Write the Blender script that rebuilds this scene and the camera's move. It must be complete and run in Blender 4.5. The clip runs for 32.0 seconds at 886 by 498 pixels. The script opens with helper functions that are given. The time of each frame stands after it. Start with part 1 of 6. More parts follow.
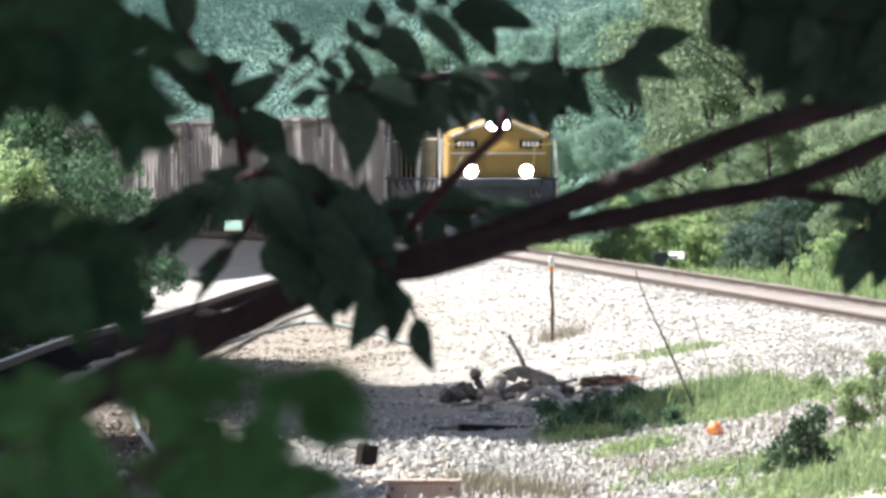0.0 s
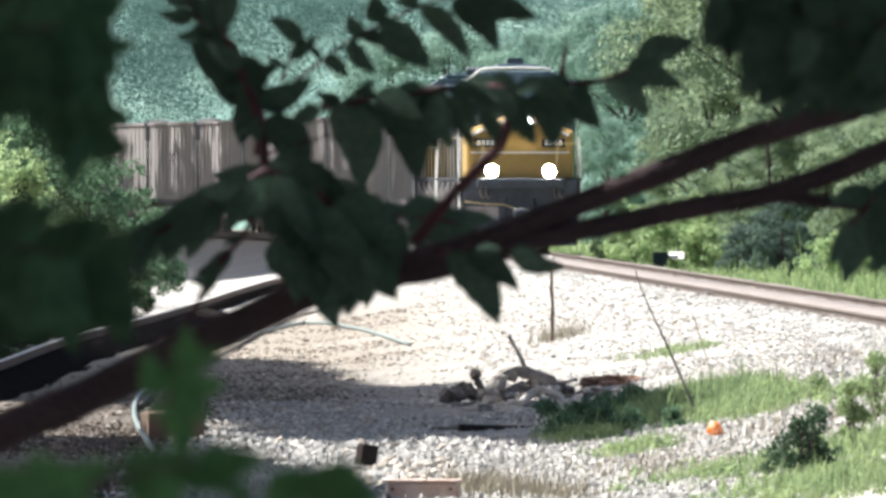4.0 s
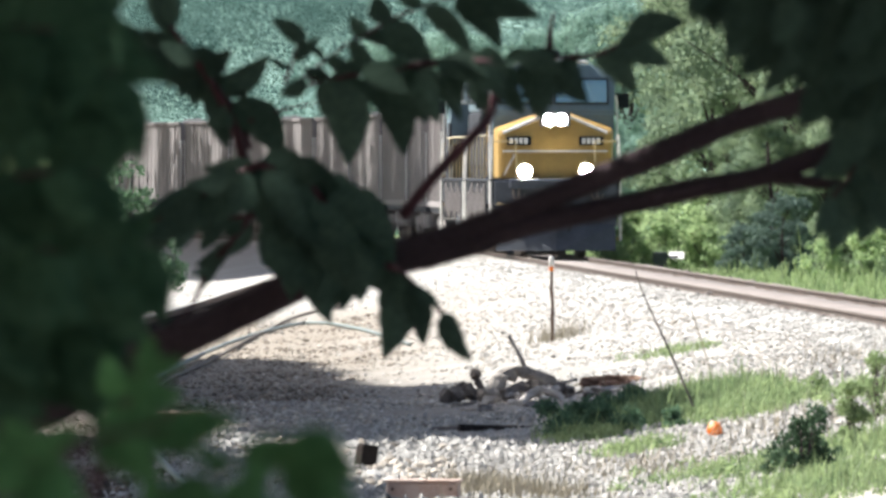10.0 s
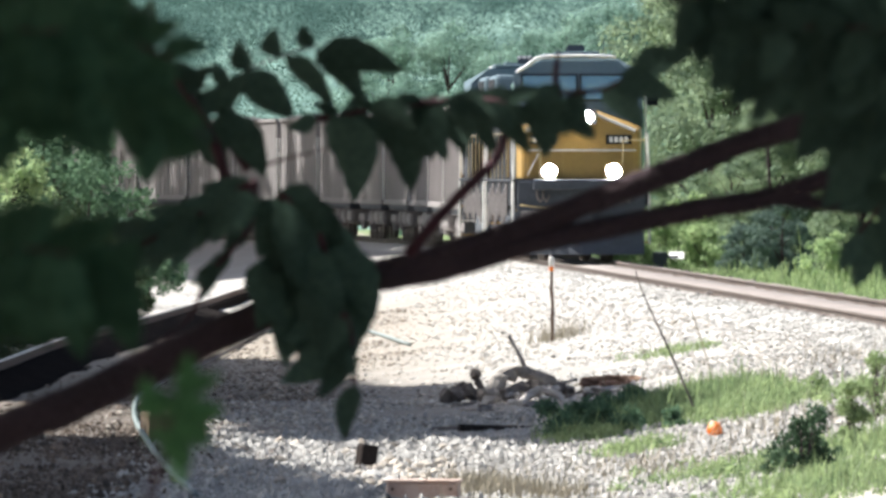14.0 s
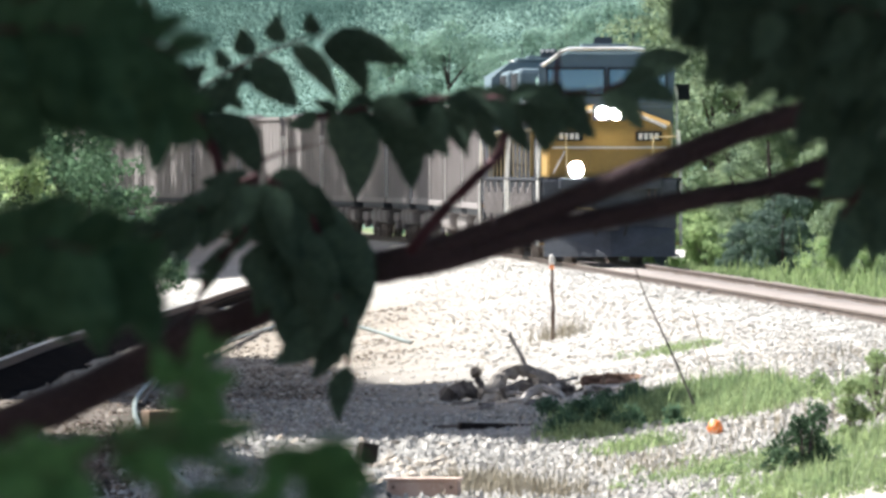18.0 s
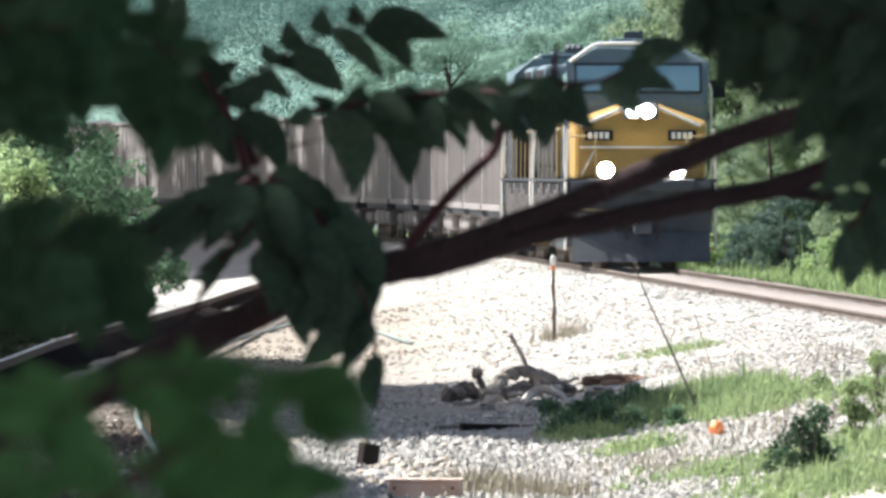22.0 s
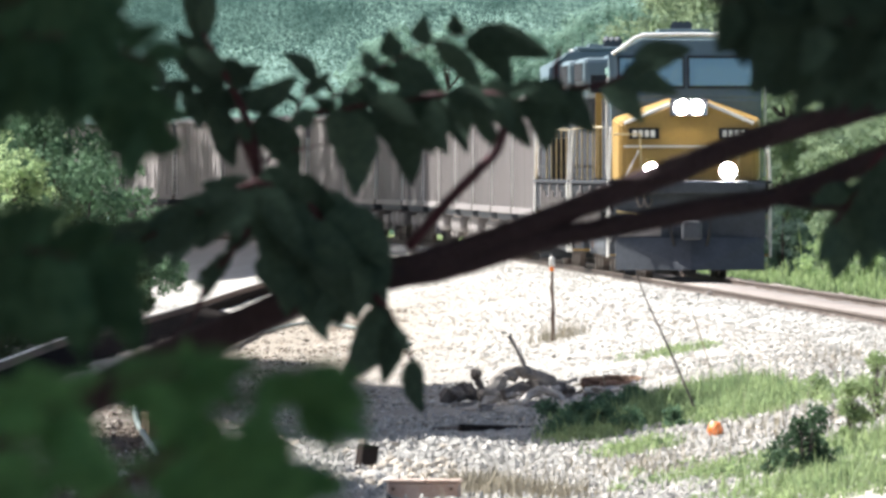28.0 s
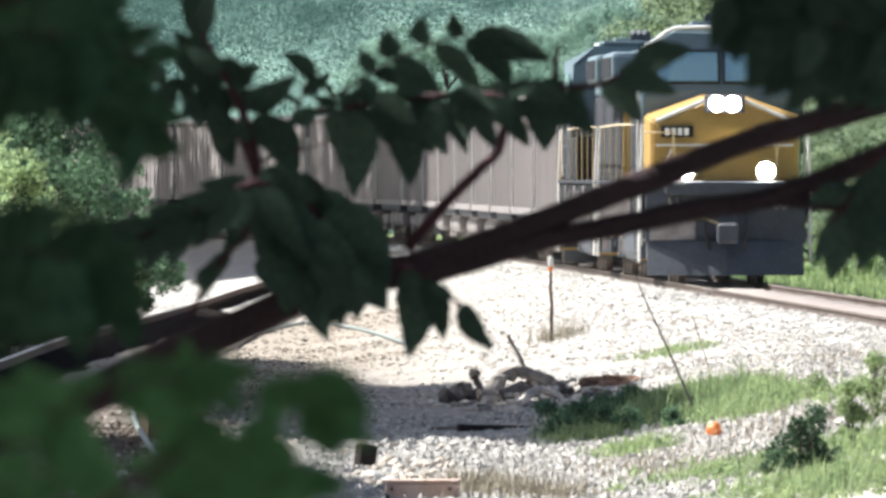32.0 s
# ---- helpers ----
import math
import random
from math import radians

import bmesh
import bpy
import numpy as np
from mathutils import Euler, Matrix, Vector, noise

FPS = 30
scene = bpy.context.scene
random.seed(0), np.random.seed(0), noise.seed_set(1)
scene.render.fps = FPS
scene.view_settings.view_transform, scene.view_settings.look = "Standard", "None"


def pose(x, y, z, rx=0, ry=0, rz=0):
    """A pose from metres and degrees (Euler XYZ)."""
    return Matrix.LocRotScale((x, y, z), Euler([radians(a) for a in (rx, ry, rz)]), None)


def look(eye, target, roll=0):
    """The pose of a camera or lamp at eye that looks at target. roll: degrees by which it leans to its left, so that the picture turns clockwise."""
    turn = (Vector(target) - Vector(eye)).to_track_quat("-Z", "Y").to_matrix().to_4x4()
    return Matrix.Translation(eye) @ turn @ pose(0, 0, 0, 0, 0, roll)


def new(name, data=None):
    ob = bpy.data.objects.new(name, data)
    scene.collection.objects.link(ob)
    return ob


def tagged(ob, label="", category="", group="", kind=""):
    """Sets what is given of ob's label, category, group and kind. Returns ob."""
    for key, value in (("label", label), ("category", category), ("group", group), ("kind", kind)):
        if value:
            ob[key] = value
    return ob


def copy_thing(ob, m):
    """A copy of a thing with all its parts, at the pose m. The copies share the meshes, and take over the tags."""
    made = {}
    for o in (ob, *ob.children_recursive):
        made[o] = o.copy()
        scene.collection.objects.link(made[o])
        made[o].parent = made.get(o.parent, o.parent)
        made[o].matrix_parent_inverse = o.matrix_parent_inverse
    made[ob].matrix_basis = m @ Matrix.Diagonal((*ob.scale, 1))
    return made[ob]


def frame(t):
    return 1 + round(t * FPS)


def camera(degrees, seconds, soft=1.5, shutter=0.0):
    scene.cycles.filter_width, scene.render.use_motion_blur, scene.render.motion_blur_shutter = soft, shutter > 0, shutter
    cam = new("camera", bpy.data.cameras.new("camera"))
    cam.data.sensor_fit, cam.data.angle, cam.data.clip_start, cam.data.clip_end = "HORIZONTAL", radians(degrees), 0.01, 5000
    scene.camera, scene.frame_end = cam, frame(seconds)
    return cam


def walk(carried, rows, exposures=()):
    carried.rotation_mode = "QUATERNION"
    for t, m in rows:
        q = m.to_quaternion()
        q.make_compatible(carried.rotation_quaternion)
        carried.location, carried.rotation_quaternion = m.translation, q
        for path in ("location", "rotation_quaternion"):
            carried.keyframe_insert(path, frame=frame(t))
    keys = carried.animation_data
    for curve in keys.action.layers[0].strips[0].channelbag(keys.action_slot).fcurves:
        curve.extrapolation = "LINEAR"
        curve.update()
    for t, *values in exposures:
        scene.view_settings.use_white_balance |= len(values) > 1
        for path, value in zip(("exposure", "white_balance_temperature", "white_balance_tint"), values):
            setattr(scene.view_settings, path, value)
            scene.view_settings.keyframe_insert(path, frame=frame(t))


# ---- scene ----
# camera: long lens on a tripod, 3 m above the yard, looking along a straight track
ZC = 2.05
EXPOSURE = 1.37
cam = camera(2.994, 32.0, soft=3.2)
cam.data.dof.use_dof = True
cam.data.dof.focus_distance = 300.0
cam.data.dof.aperture_fstop = 52.0
# small knocks of the tripod: seconds, turn, tilt in degrees
SHAKE = [(16.5, 0.0059, -0.0118), (17, 0.0029, -0.0118), (17.5, 0.0015, -0.0088), (18, 0.0015, -0.0059), (18.5, 0.0044, -0.0059), (19, 0.0029, -0.0118), (19.5, 0.0088, -0.0147), (20, 0.0029, -0.0059), (20.5, -0.0057, -0.0059), (21, 0.0044, 0.0074), (21.5, 0.0131, -0.0029), (22, 0.0059, -0.0031), (22.5, -0.0015, 0.0029), (23, -0.0015, -0.0029), (23.5, -0.0014, -0.0029), (24, -0.0029, 0.0029), (24.5, 0.0043, 0.0029), (25, 0.0000, 0.0029), (25.5, 0.0029, 0.0000), (27.5, 0.0029, 0.0000), (28, 0.0015, 0.0000), (28.5, 0.0014, 0.0000), (29, -0.0015, 0.0000), (29.5, -0.0014, -0.0014), (30, -0.0029, 0.0000)]
walk(cam, [(0, pose(0, 0, ZC, 89.7364, 0, 0)), (15.5, pose(0, 0, ZC, 89.7364, 0, 0))]
     + [(t, pose(0, 0, ZC, 89.7364 + b, 0, a)) for t, a, b in SHAKE]
     + [(32, pose(0, 0, ZC, 89.7364, 0, -0.0029))], exposures=[(t, EXPOSURE + e, 6150, 9) for t, e in ((0, 0.09), (3, 0.09), (6, 0.04), (10, 0.02), (14, 0.0), (18, 0.08), (32, 0.10))])

# daylight: high sun, ahead of the camera and to its left
SUN = Vector((-0.55, 0.25, 0.80)).normalized()
world = bpy.data.worlds.new("sky")
scene.world = world
world.use_nodes = True
nt = world.node_tree
sky = nt.nodes.new("ShaderNodeTexSky")
sky.sky_type, sky.sun_disc = "NISHITA", False
sky.dust_density, sky.ozone_density = 4.0, 0.5
sky.sun_elevation = math.asin(SUN.z)
sky.sun_rotation = math.atan2(SUN.x, SUN.y)
nt.links.new(sky.outputs[0], nt.nodes["Background"].inputs[0])
nt.nodes["Background"].inputs[1].default_value = 0.058
lamp = bpy.data.lights.new("sun", "SUN")
lamp.energy, lamp.angle, lamp.color = 5.0, radians(0.5), (1.0, 0.95, 0.87)
sun = new("sun", lamp)
sun.matrix_world = look(SUN * 50, (0, 0, 0))


# ---- materials ----
def mat(name, colour, second=None, rough=0.8, metal=0.0, scale=3.0, fine=40.0, bump=0.3, spread=0.5, random=0.0, island=False, through_leaf=0.0, gloss=0.5):
    """Two colours mixed by noise at two scales, with fine relief."""
    m = bpy.data.materials.new(name)
    m.use_nodes = True
    n, l = m.node_tree.nodes, m.node_tree.links
    b = n["Principled BSDF"]
    co = n.new("ShaderNodeTexCoord")
    big, small = n.new("ShaderNodeTexNoise"), n.new("ShaderNodeTexNoise")
    big.inputs["Scale"].default_value, small.inputs["Scale"].default_value = scale, fine
    big.inputs["Detail"].default_value, small.inputs["Detail"].default_value = 5, 3
    l.new(co.outputs["Object"], big.inputs["Vector"]), l.new(co.outputs["Object"], small.inputs["Vector"])
    add = n.new("ShaderNodeMath")
    add.operation = "MULTIPLY_ADD"
    add.inputs[1].default_value = 0.45
    l.new(small.outputs[0], add.inputs[0]), l.new(big.outputs[0], add.inputs[2])
    ramp = n.new("ShaderNodeMapRange")
    ramp.inputs["From Min"].default_value, ramp.inputs["From Max"].default_value = 0.72 - spread * 0.4, 0.72 + spread * 0.4
    l.new(add.outputs[0], ramp.inputs["Value"])
    mix = n.new("ShaderNodeMix")
    mix.data_type = "RGBA"
    second = second or tuple(c * 0.6 for c in colour)
    mix.inputs["A"].default_value, mix.inputs["B"].default_value = (*second, 1), (*colour, 1)
    l.new(ramp.outputs[0], mix.inputs["Factor"])
    out = mix.outputs["Result"]
    if random:
        hsv = n.new("ShaderNodeHueSaturation")
        mr = n.new("ShaderNodeMapRange")
        mr.inputs["To Min"].default_value, mr.inputs["To Max"].default_value = 1 - random, 1 + random
        src = n.new("ShaderNodeNewGeometry").outputs["Random Per Island"] if island else n.new("ShaderNodeObjectInfo").outputs["Random"]
        l.new(src, mr.inputs["Value"]), l.new(mr.outputs[0], hsv.inputs["Value"])
        l.new(out, hsv.inputs["Color"])
        out = hsv.outputs[0]
    l.new(out, b.inputs["Base Color"])
    b.inputs["Roughness"].default_value, b.inputs["Metallic"].default_value = rough, metal
    b.inputs["Specular IOR Level"].default_value = gloss
    if bump:
        bp = n.new("ShaderNodeBump")
        bp.inputs["Strength"].default_value, bp.inputs["Distance"].default_value = bump, 0.02
        l.new(small.outputs[0], bp.inputs["Height"]), l.new(bp.outputs[0], b.inputs["Normal"])
    if through_leaf:
        tr, ms = n.new("ShaderNodeBsdfTranslucent"), n.new("ShaderNodeMixShader")
        l.new(out, tr.inputs["Color"])
        ms.inputs[0].default_value = through_leaf
        l.new(b.outputs[0], ms.inputs[1]), l.new(tr.outputs[0], ms.inputs[2])
        l.new(ms.outputs[0], n["Material Output"].inputs["Surface"])
    return m


def glow(name, colour, strength):
    m = bpy.data.materials.new(name)
    m.use_nodes = True
    b = m.node_tree.nodes["Principled BSDF"]
    b.inputs["Base Color"].default_value = (*colour, 1)
    b.inputs["Emission Color"].default_value = (*colour, 1)
    b.inputs["Emission Strength"].default_value = strength
    return m


M_BARK = mat("bark", (0.085, 0.052, 0.06), (0.045, 0.028, 0.034), 0.9, scale=8, fine=90, bump=0.6)
M_TWIG = mat("twig_bark", (0.10, 0.025, 0.038), (0.05, 0.014, 0.022), 0.7, scale=20, fine=150)
M_LEAF = mat("leaflet_green", (0.10, 0.155, 0.118), (0.062, 0.10, 0.077), 0.85, scale=12, fine=140, random=0.3, through_leaf=0.2, gloss=0.05)
M_LEAF_NEAR = mat("near_leaf_green", (0.16, 0.34, 0.13), (0.07, 0.165, 0.07), 0.8, scale=8, fine=90, random=0.28, through_leaf=0.25, gloss=0.15)
M_SAPLING = mat("sapling_green", (0.095, 0.18, 0.105), (0.05, 0.105, 0.062), 0.85, scale=8, fine=90, random=0.25, through_leaf=0.25, gloss=0.05)
M_CROWN = mat("crown_leaf", (0.285, 0.355, 0.215), (0.165, 0.23, 0.165), 0.8, scale=0.9, fine=5, bump=0, spread=0.45, random=0.10, island=True, through_leaf=0.6, gloss=0.2)
M_BUSH = mat("bush_leaf", (0.085, 0.14, 0.075), (0.045, 0.08, 0.045), 0.8, scale=3, fine=20, bump=0, random=0.35, island=True, through_leaf=0.3, gloss=0.2)
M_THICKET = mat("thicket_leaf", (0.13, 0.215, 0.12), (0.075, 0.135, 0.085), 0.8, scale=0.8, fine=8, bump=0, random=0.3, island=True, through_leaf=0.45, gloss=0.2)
# Raised leaf colour stands in for full sun on backlit bushes.
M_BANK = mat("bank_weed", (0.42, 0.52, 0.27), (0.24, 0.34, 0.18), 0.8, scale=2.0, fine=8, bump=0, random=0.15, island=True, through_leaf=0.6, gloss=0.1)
M_DUSKY = mat("dusky_leaf", (0.14, 0.20, 0.165), (0.075, 0.115, 0.10), 0.8, scale=2, fine=9, bump=0, random=0.2, island=True, through_leaf=0.3, gloss=0.2)
# Leaf green darkened so that shade is put into the colour.
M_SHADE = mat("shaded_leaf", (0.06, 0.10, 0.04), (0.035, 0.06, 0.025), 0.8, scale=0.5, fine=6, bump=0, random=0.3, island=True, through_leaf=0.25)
M_CROWN_LIGHT = mat("crown_leaf_pale", (0.28, 0.35, 0.20), (0.16, 0.225, 0.15), 0.8, scale=0.9, fine=5, bump=0, spread=0.45, random=0.12, island=True, through_leaf=0.6)
# Blue-green haze is put into the far wood's leaf colour.
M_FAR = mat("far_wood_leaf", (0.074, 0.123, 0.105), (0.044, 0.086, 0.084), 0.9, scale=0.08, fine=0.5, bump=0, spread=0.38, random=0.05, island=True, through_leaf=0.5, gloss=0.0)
M_GRASS = mat("grass_blade", (0.31, 0.385, 0.18), (0.13, 0.195, 0.09), 0.8, scale=1.6, fine=8, bump=0, spread=0.5, random=0.3, island=True, through_leaf=0.5)
M_STRAW = mat("dry_grass", (0.34, 0.30, 0.22), (0.20, 0.175, 0.125), 0.8, scale=2, fine=20, bump=0, random=0.3, island=True)
M_STONE = mat("crushed_limestone", (0.415, 0.40, 0.372), (0.265, 0.253, 0.234), 0.9, scale=2.0, fine=30, bump=0.4, random=0.30, island=True)
M_STEEL = mat("rail_steel", (0.15, 0.115, 0.095), (0.08, 0.06, 0.05), 0.65, 0.15, scale=2, fine=60, bump=0.1)
M_RUST = mat("rail_rust", (0.13, 0.075, 0.05), (0.06, 0.04, 0.03), 0.9, scale=3, fine=50)
M_TIE = mat("tie_wood", (0.18, 0.145, 0.12), (0.10, 0.08, 0.065), 0.95, scale=3, fine=50, random=0.4)
M_YELLOW = mat("loco_yellow", (0.42, 0.255, 0.06), (0.27, 0.17, 0.05), 0.45, scale=1.5, fine=14, bump=0.05, spread=0.9)
# Blue tint stands in for sky reflected in the grey paint.
M_GREY = mat("loco_grey", (0.125, 0.18, 0.21), (0.085, 0.125, 0.15), 0.5, scale=1.2, fine=12, bump=0.05, spread=0.9)
M_BLACK = mat("under_black", (0.07, 0.08, 0.098), (0.03, 0.035, 0.045), 0.75, scale=1.6, fine=14, spread=0.7)
M_DARK = mat("grille_dark", (0.024, 0.027, 0.033), (0.013, 0.015, 0.018), 0.85, scale=6, fine=60, gloss=0.15)
# Haze is put into this pale leaf colour.
M_HAZE = mat("hazed_leaf", (0.23, 0.35, 0.27), (0.17, 0.275, 0.23), 0.9, scale=0.2, fine=1.0, bump=0, spread=0.6, random=0.12, island=True, through_leaf=0.5)
M_WHITE = mat("white_paint", (0.75, 0.74, 0.70), (0.55, 0.53, 0.5), 0.5, scale=4, fine=40)
# White added to stand in for the sun's glint along loco edges.
M_EDGE_GLINT = mat("edge_glint", (0.82, 0.82, 0.80), (0.6, 0.6, 0.6), 0.3, scale=4, fine=40, bump=0.1)
M_CAR = mat("hopper_aluminium", (0.245, 0.224, 0.219), (0.175, 0.158, 0.156), 0.7, 0.1, scale=0.2, fine=0.9, bump=0, spread=0.9, random=0.09)
M_COAL = mat("coal", (0.03, 0.03, 0.032), (0.015, 0.015, 0.016), 0.7, scale=5, fine=30, bump=0.8)
M_WOOD = mat("grey_driftwood", (0.36, 0.325, 0.29), (0.15, 0.13, 0.115), 0.9, scale=4, fine=60, bump=0.6)
M_ROT = mat("rotten_wood", (0.20, 0.17, 0.15), (0.06, 0.05, 0.045), 0.95, scale=5, fine=60, bump=0.8)
M_BLEACH = mat("bleached_wood", (0.58, 0.54, 0.49), (0.34, 0.305, 0.275), 0.9, scale=5, fine=60, bump=0.5)
M_BROKEN = mat("broken_wood", (0.23, 0.135, 0.09), (0.12, 0.068, 0.046), 0.9, scale=5, fine=60, bump=0.6)
M_PLASTIC = mat("black_pipe", (0.018, 0.018, 0.02), (0.035, 0.03, 0.028), 0.6, scale=2, fine=30, bump=0.1)
M_DUSTY = mat("dusty_hose", (0.16, 0.135, 0.115), (0.09, 0.075, 0.065), 0.8, scale=6, fine=60)
M_HOSE = mat("pale_hose", (0.21, 0.25, 0.24), (0.12, 0.145, 0.14), 0.5, scale=6, fine=60)
M_ORANGE = mat("orange_plastic", (0.85, 0.22, 0.03), (0.65, 0.15, 0.02), 0.45, scale=9, fine=70)
M_RUSTBOX = mat("rusted_steel", (0.44, 0.29, 0.22), (0.56, 0.44, 0.38), 0.8, scale=4, fine=40, bump=0.4)
M_BLOCK = mat("sawn_timber", (0.26, 0.175, 0.115), (0.12, 0.08, 0.055), 0.9, scale=3, fine=40, bump=0.5)
M_LAMP = glow("lit_headlamp", (1.0, 0.93, 0.80), 150)
M_HOOD_DARK = mat("dark_hood", (0.06, 0.064, 0.072), (0.03, 0.033, 0.04), 0.9, scale=1.5, fine=12, bump=0.1, spread=0.9, gloss=0.1)
M_GLASS = bpy.data.materials.new("cab_glass")
M_GLASS.use_nodes = True
g = M_GLASS.node_tree.nodes["Principled BSDF"]
g.inputs["Base Color"].default_value, g.inputs["Roughness"].default_value, g.inputs["Metallic"].default_value = (0.33, 0.50, 0.49, 1), 0.2, 0.8
g.inputs["Coat Weight"].default_value = 0.5


# ---- building helpers ----
def mesh_of(bm, name, material, smooth=False):
    me = bpy.data.meshes.new(name)
    bm.to_mesh(me)
    bm.free()
    me.materials.append(material)
    if smooth:
        me.polygons.foreach_set("use_smooth", [True] * len(me.polygons))
    return me


def part(name, bm, material, parent=None, label="", smooth=False):
    ob = new(name, mesh_of(bm, name, material, smooth))
    ob.parent = parent
    return tagged(ob, label)


def again(name, me, parent, m):
    """One more piece on shared mesh data."""
    ob = new(name, me)
    ob.parent = parent
    ob.matrix_basis = m
    return ob


def thing(name, m, label, category, group="", kind=""):
    ob = new(name)
    ob.empty_display_size = 0.2
    ob.matrix_world = m
    return tagged(ob, label, category, group, kind)


def raw(name, verts, faces, material, smooth=False):
    me = bpy.data.meshes.new(name)
    me.from_pydata(np.asarray(verts).tolist(), [], np.asarray(faces).tolist())
    me.materials.append(material)
    if smooth:
        me.polygons.foreach_set("use_smooth", [True] * len(me.polygons))
    return me


def box(bm, x0, x1, y0, y1, z0, z1, bevel=0.0, shear=0.0):
    """A box; shear leans its top along y."""
    vs = [bm.verts.new((x, y + (shear if z == z1 else 0), z)) for z in (z0, z1) for x, y in ((x0, y0), (x1, y0), (x1, y1), (x0, y1))]
    fs = [bm.faces.new([vs[i] for i in q]) for q in ((3, 2, 1, 0), (4, 5, 6, 7), (0, 1, 5, 4), (1, 2, 6, 5), (2, 3, 7, 6), (3, 0, 4, 7))]
    if bevel:
        es = list({e for f in fs for e in f.edges})
        bmesh.ops.bevel(bm, geom=es, offset=bevel, segments=2, affect="EDGES", profile=0.5)
    return bm


def boxed(x0, x1, y0, y1, z0, z1, bevel=0.0, shear=0.0):
    return box(bmesh.new(), x0, x1, y0, y1, z0, z1, bevel, shear)


def tube(bm, pts, radii, n=8):
    """A round limb through the points."""
    pts = [Vector(p) for p in pts]
    if not hasattr(radii, "__len__"):
        radii = [radii] * len(pts)
    rings = []
    side = None
    for i, p in enumerate(pts):
        d = (pts[min(i + 1, len(pts) - 1)] - pts[max(i - 1, 0)]).normalized()
        if side is None:
            side = d.cross(Vector((0.3, 1, 0.2))).normalized()
        side = (side - d * side.dot(d)).normalized()
        up = d.cross(side)
        rings.append([bm.verts.new(p + (side * math.cos(a) + up * math.sin(a)) * radii[i]) for a in (2 * math.pi * k / n for k in range(n))])
    for a, b in zip(rings, rings[1:]):
        for k in range(n):
            bm.faces.new((a[k], a[(k + 1) % n], b[(k + 1) % n], b[k]))
    bm.faces.new(rings[0][::-1]), bm.faces.new(rings[-1])
    return bm


def smoothed(pts, steps=6):
    """Catmull-Rom through the points."""
    p = [Vector(q) for q in pts]
    p = [p[0] * 2 - p[1]] + p + [p[-1] * 2 - p[-2]]
    out = []
    for a, b, c, d in zip(p, p[1:], p[2:], p[3:]):
        for k in range(steps):
            t = k / steps
            out.append(0.5 * (2 * b + (c - a) * t + (2 * a - 5 * b + 4 * c - d) * t * t + (3 * b - a - 3 * c + d) * t ** 3))
    return out + [p[-2]]


def leaf_cloud(rng, centres, radii, count, size, flat=0.7, jitter=0.75):
    """Leaves (folded diamonds) scattered in clumps round the centres: arrays of verts and faces."""
    centres, radii = np.asarray(centres, float), np.asarray(radii, float)
    which = rng.choice(len(centres), count, p=radii ** 2 / (radii ** 2).sum())
    v = rng.normal(size=(count, 3))
    v /= np.linalg.norm(v, axis=1)[:, None]
    pos = centres[which] + v * (radii[which] * rng.uniform(0.35, 1.05, count) ** 0.6)[:, None] * np.array([1, 1, flat])
    c = v + rng.normal(size=(count, 3)) * jitter
    c /= np.linalg.norm(c, axis=1)[:, None]
    b = np.cross(c, rng.normal(size=(count, 3)) + np.array([0, 0, -0.5]))
    b /= np.linalg.norm(b, axis=1)[:, None]
    a = np.cross(b, c)
    s = (size * rng.uniform(0.6, 1.4, count))[:, None]
    quad = np.stack([pos, pos + a * s * 0.5 + b * s * 0.3 + c * s * 0.08, pos + a * s, pos + a * s * 0.5 - b * s * 0.3 + c * s * 0.08], 1).reshape(-1, 3)
    i = np.arange(count)[:, None] * 4
    return quad, np.concatenate([i + [0, 1, 2], i + [0, 2, 3]], 1).reshape(-1, 3)


def with_hearts(rng, v, f, centres, radii, share):
    """Lumpy leafy hearts inside the clumps, joined to the leaves."""
    bm = bmesh.new()
    bmesh.ops.create_icosphere(bm, subdivisions=1, radius=1.0)
    base = np.array([p.co[:] for p in bm.verts])
    tri = np.array([[p.index for p in q.verts] for q in bm.faces])
    bm.free()
    k = len(centres)
    c, r = np.asarray([tuple(p) for p in centres], float), np.asarray(radii, float) * share
    lump = base[None] * rng.uniform(0.72, 1.1, (k, len(base), 1)) * np.array([1, 1, 0.75]) * r[:, None, None] + c[:, None]
    faces = (np.arange(k)[:, None, None] * len(base) + tri[None]).reshape(-1, 3) + len(v)
    return np.concatenate([v, lump.reshape(-1, 3)]), np.concatenate([f, faces])


# ---- track line and ground ----
def track_x(d):
    """The track's middle at d metres ahead: straight, then a wide bend away to the left."""
    d = np.asarray(d, float)
    bend = np.clip(d - 460, 0, 300)
    rest = np.clip(d - 760, 0, None)
    return 5.15 - 0.026 * (d - 306.6) - bend ** 2 / 2530 - rest * 300 / 1265


def heading(d):
    return math.degrees(math.atan((track_x(d - 1) - track_x(d + 1)) / 2))


def ease(a, b, x):
    t = np.clip((np.asarray(x, float) - a) / (b - a), 0, 1)
    return t * t * (3 - 2 * t)


def ground_z(x, d):
    x, d = np.asarray(x, float), np.asarray(d, float)
    u = x - track_x(d)
    near = -1.0 + 1.45 * (1 - ease(50, 120, d))
    yard = np.where(u < 0, -0.22 - 0.78 * ease(1.9, 8.0, -u), -0.22 - 0.5 * ease(1.9, 4.5, u))
    w = ease(100, 170, d)
    far = 1 - ease(700, 1100, d)
    return (near * (1 - w) + yard * w) * far - 0.72 * (1 - far)


def gz(x, d):
    return float(ground_z(x, d))


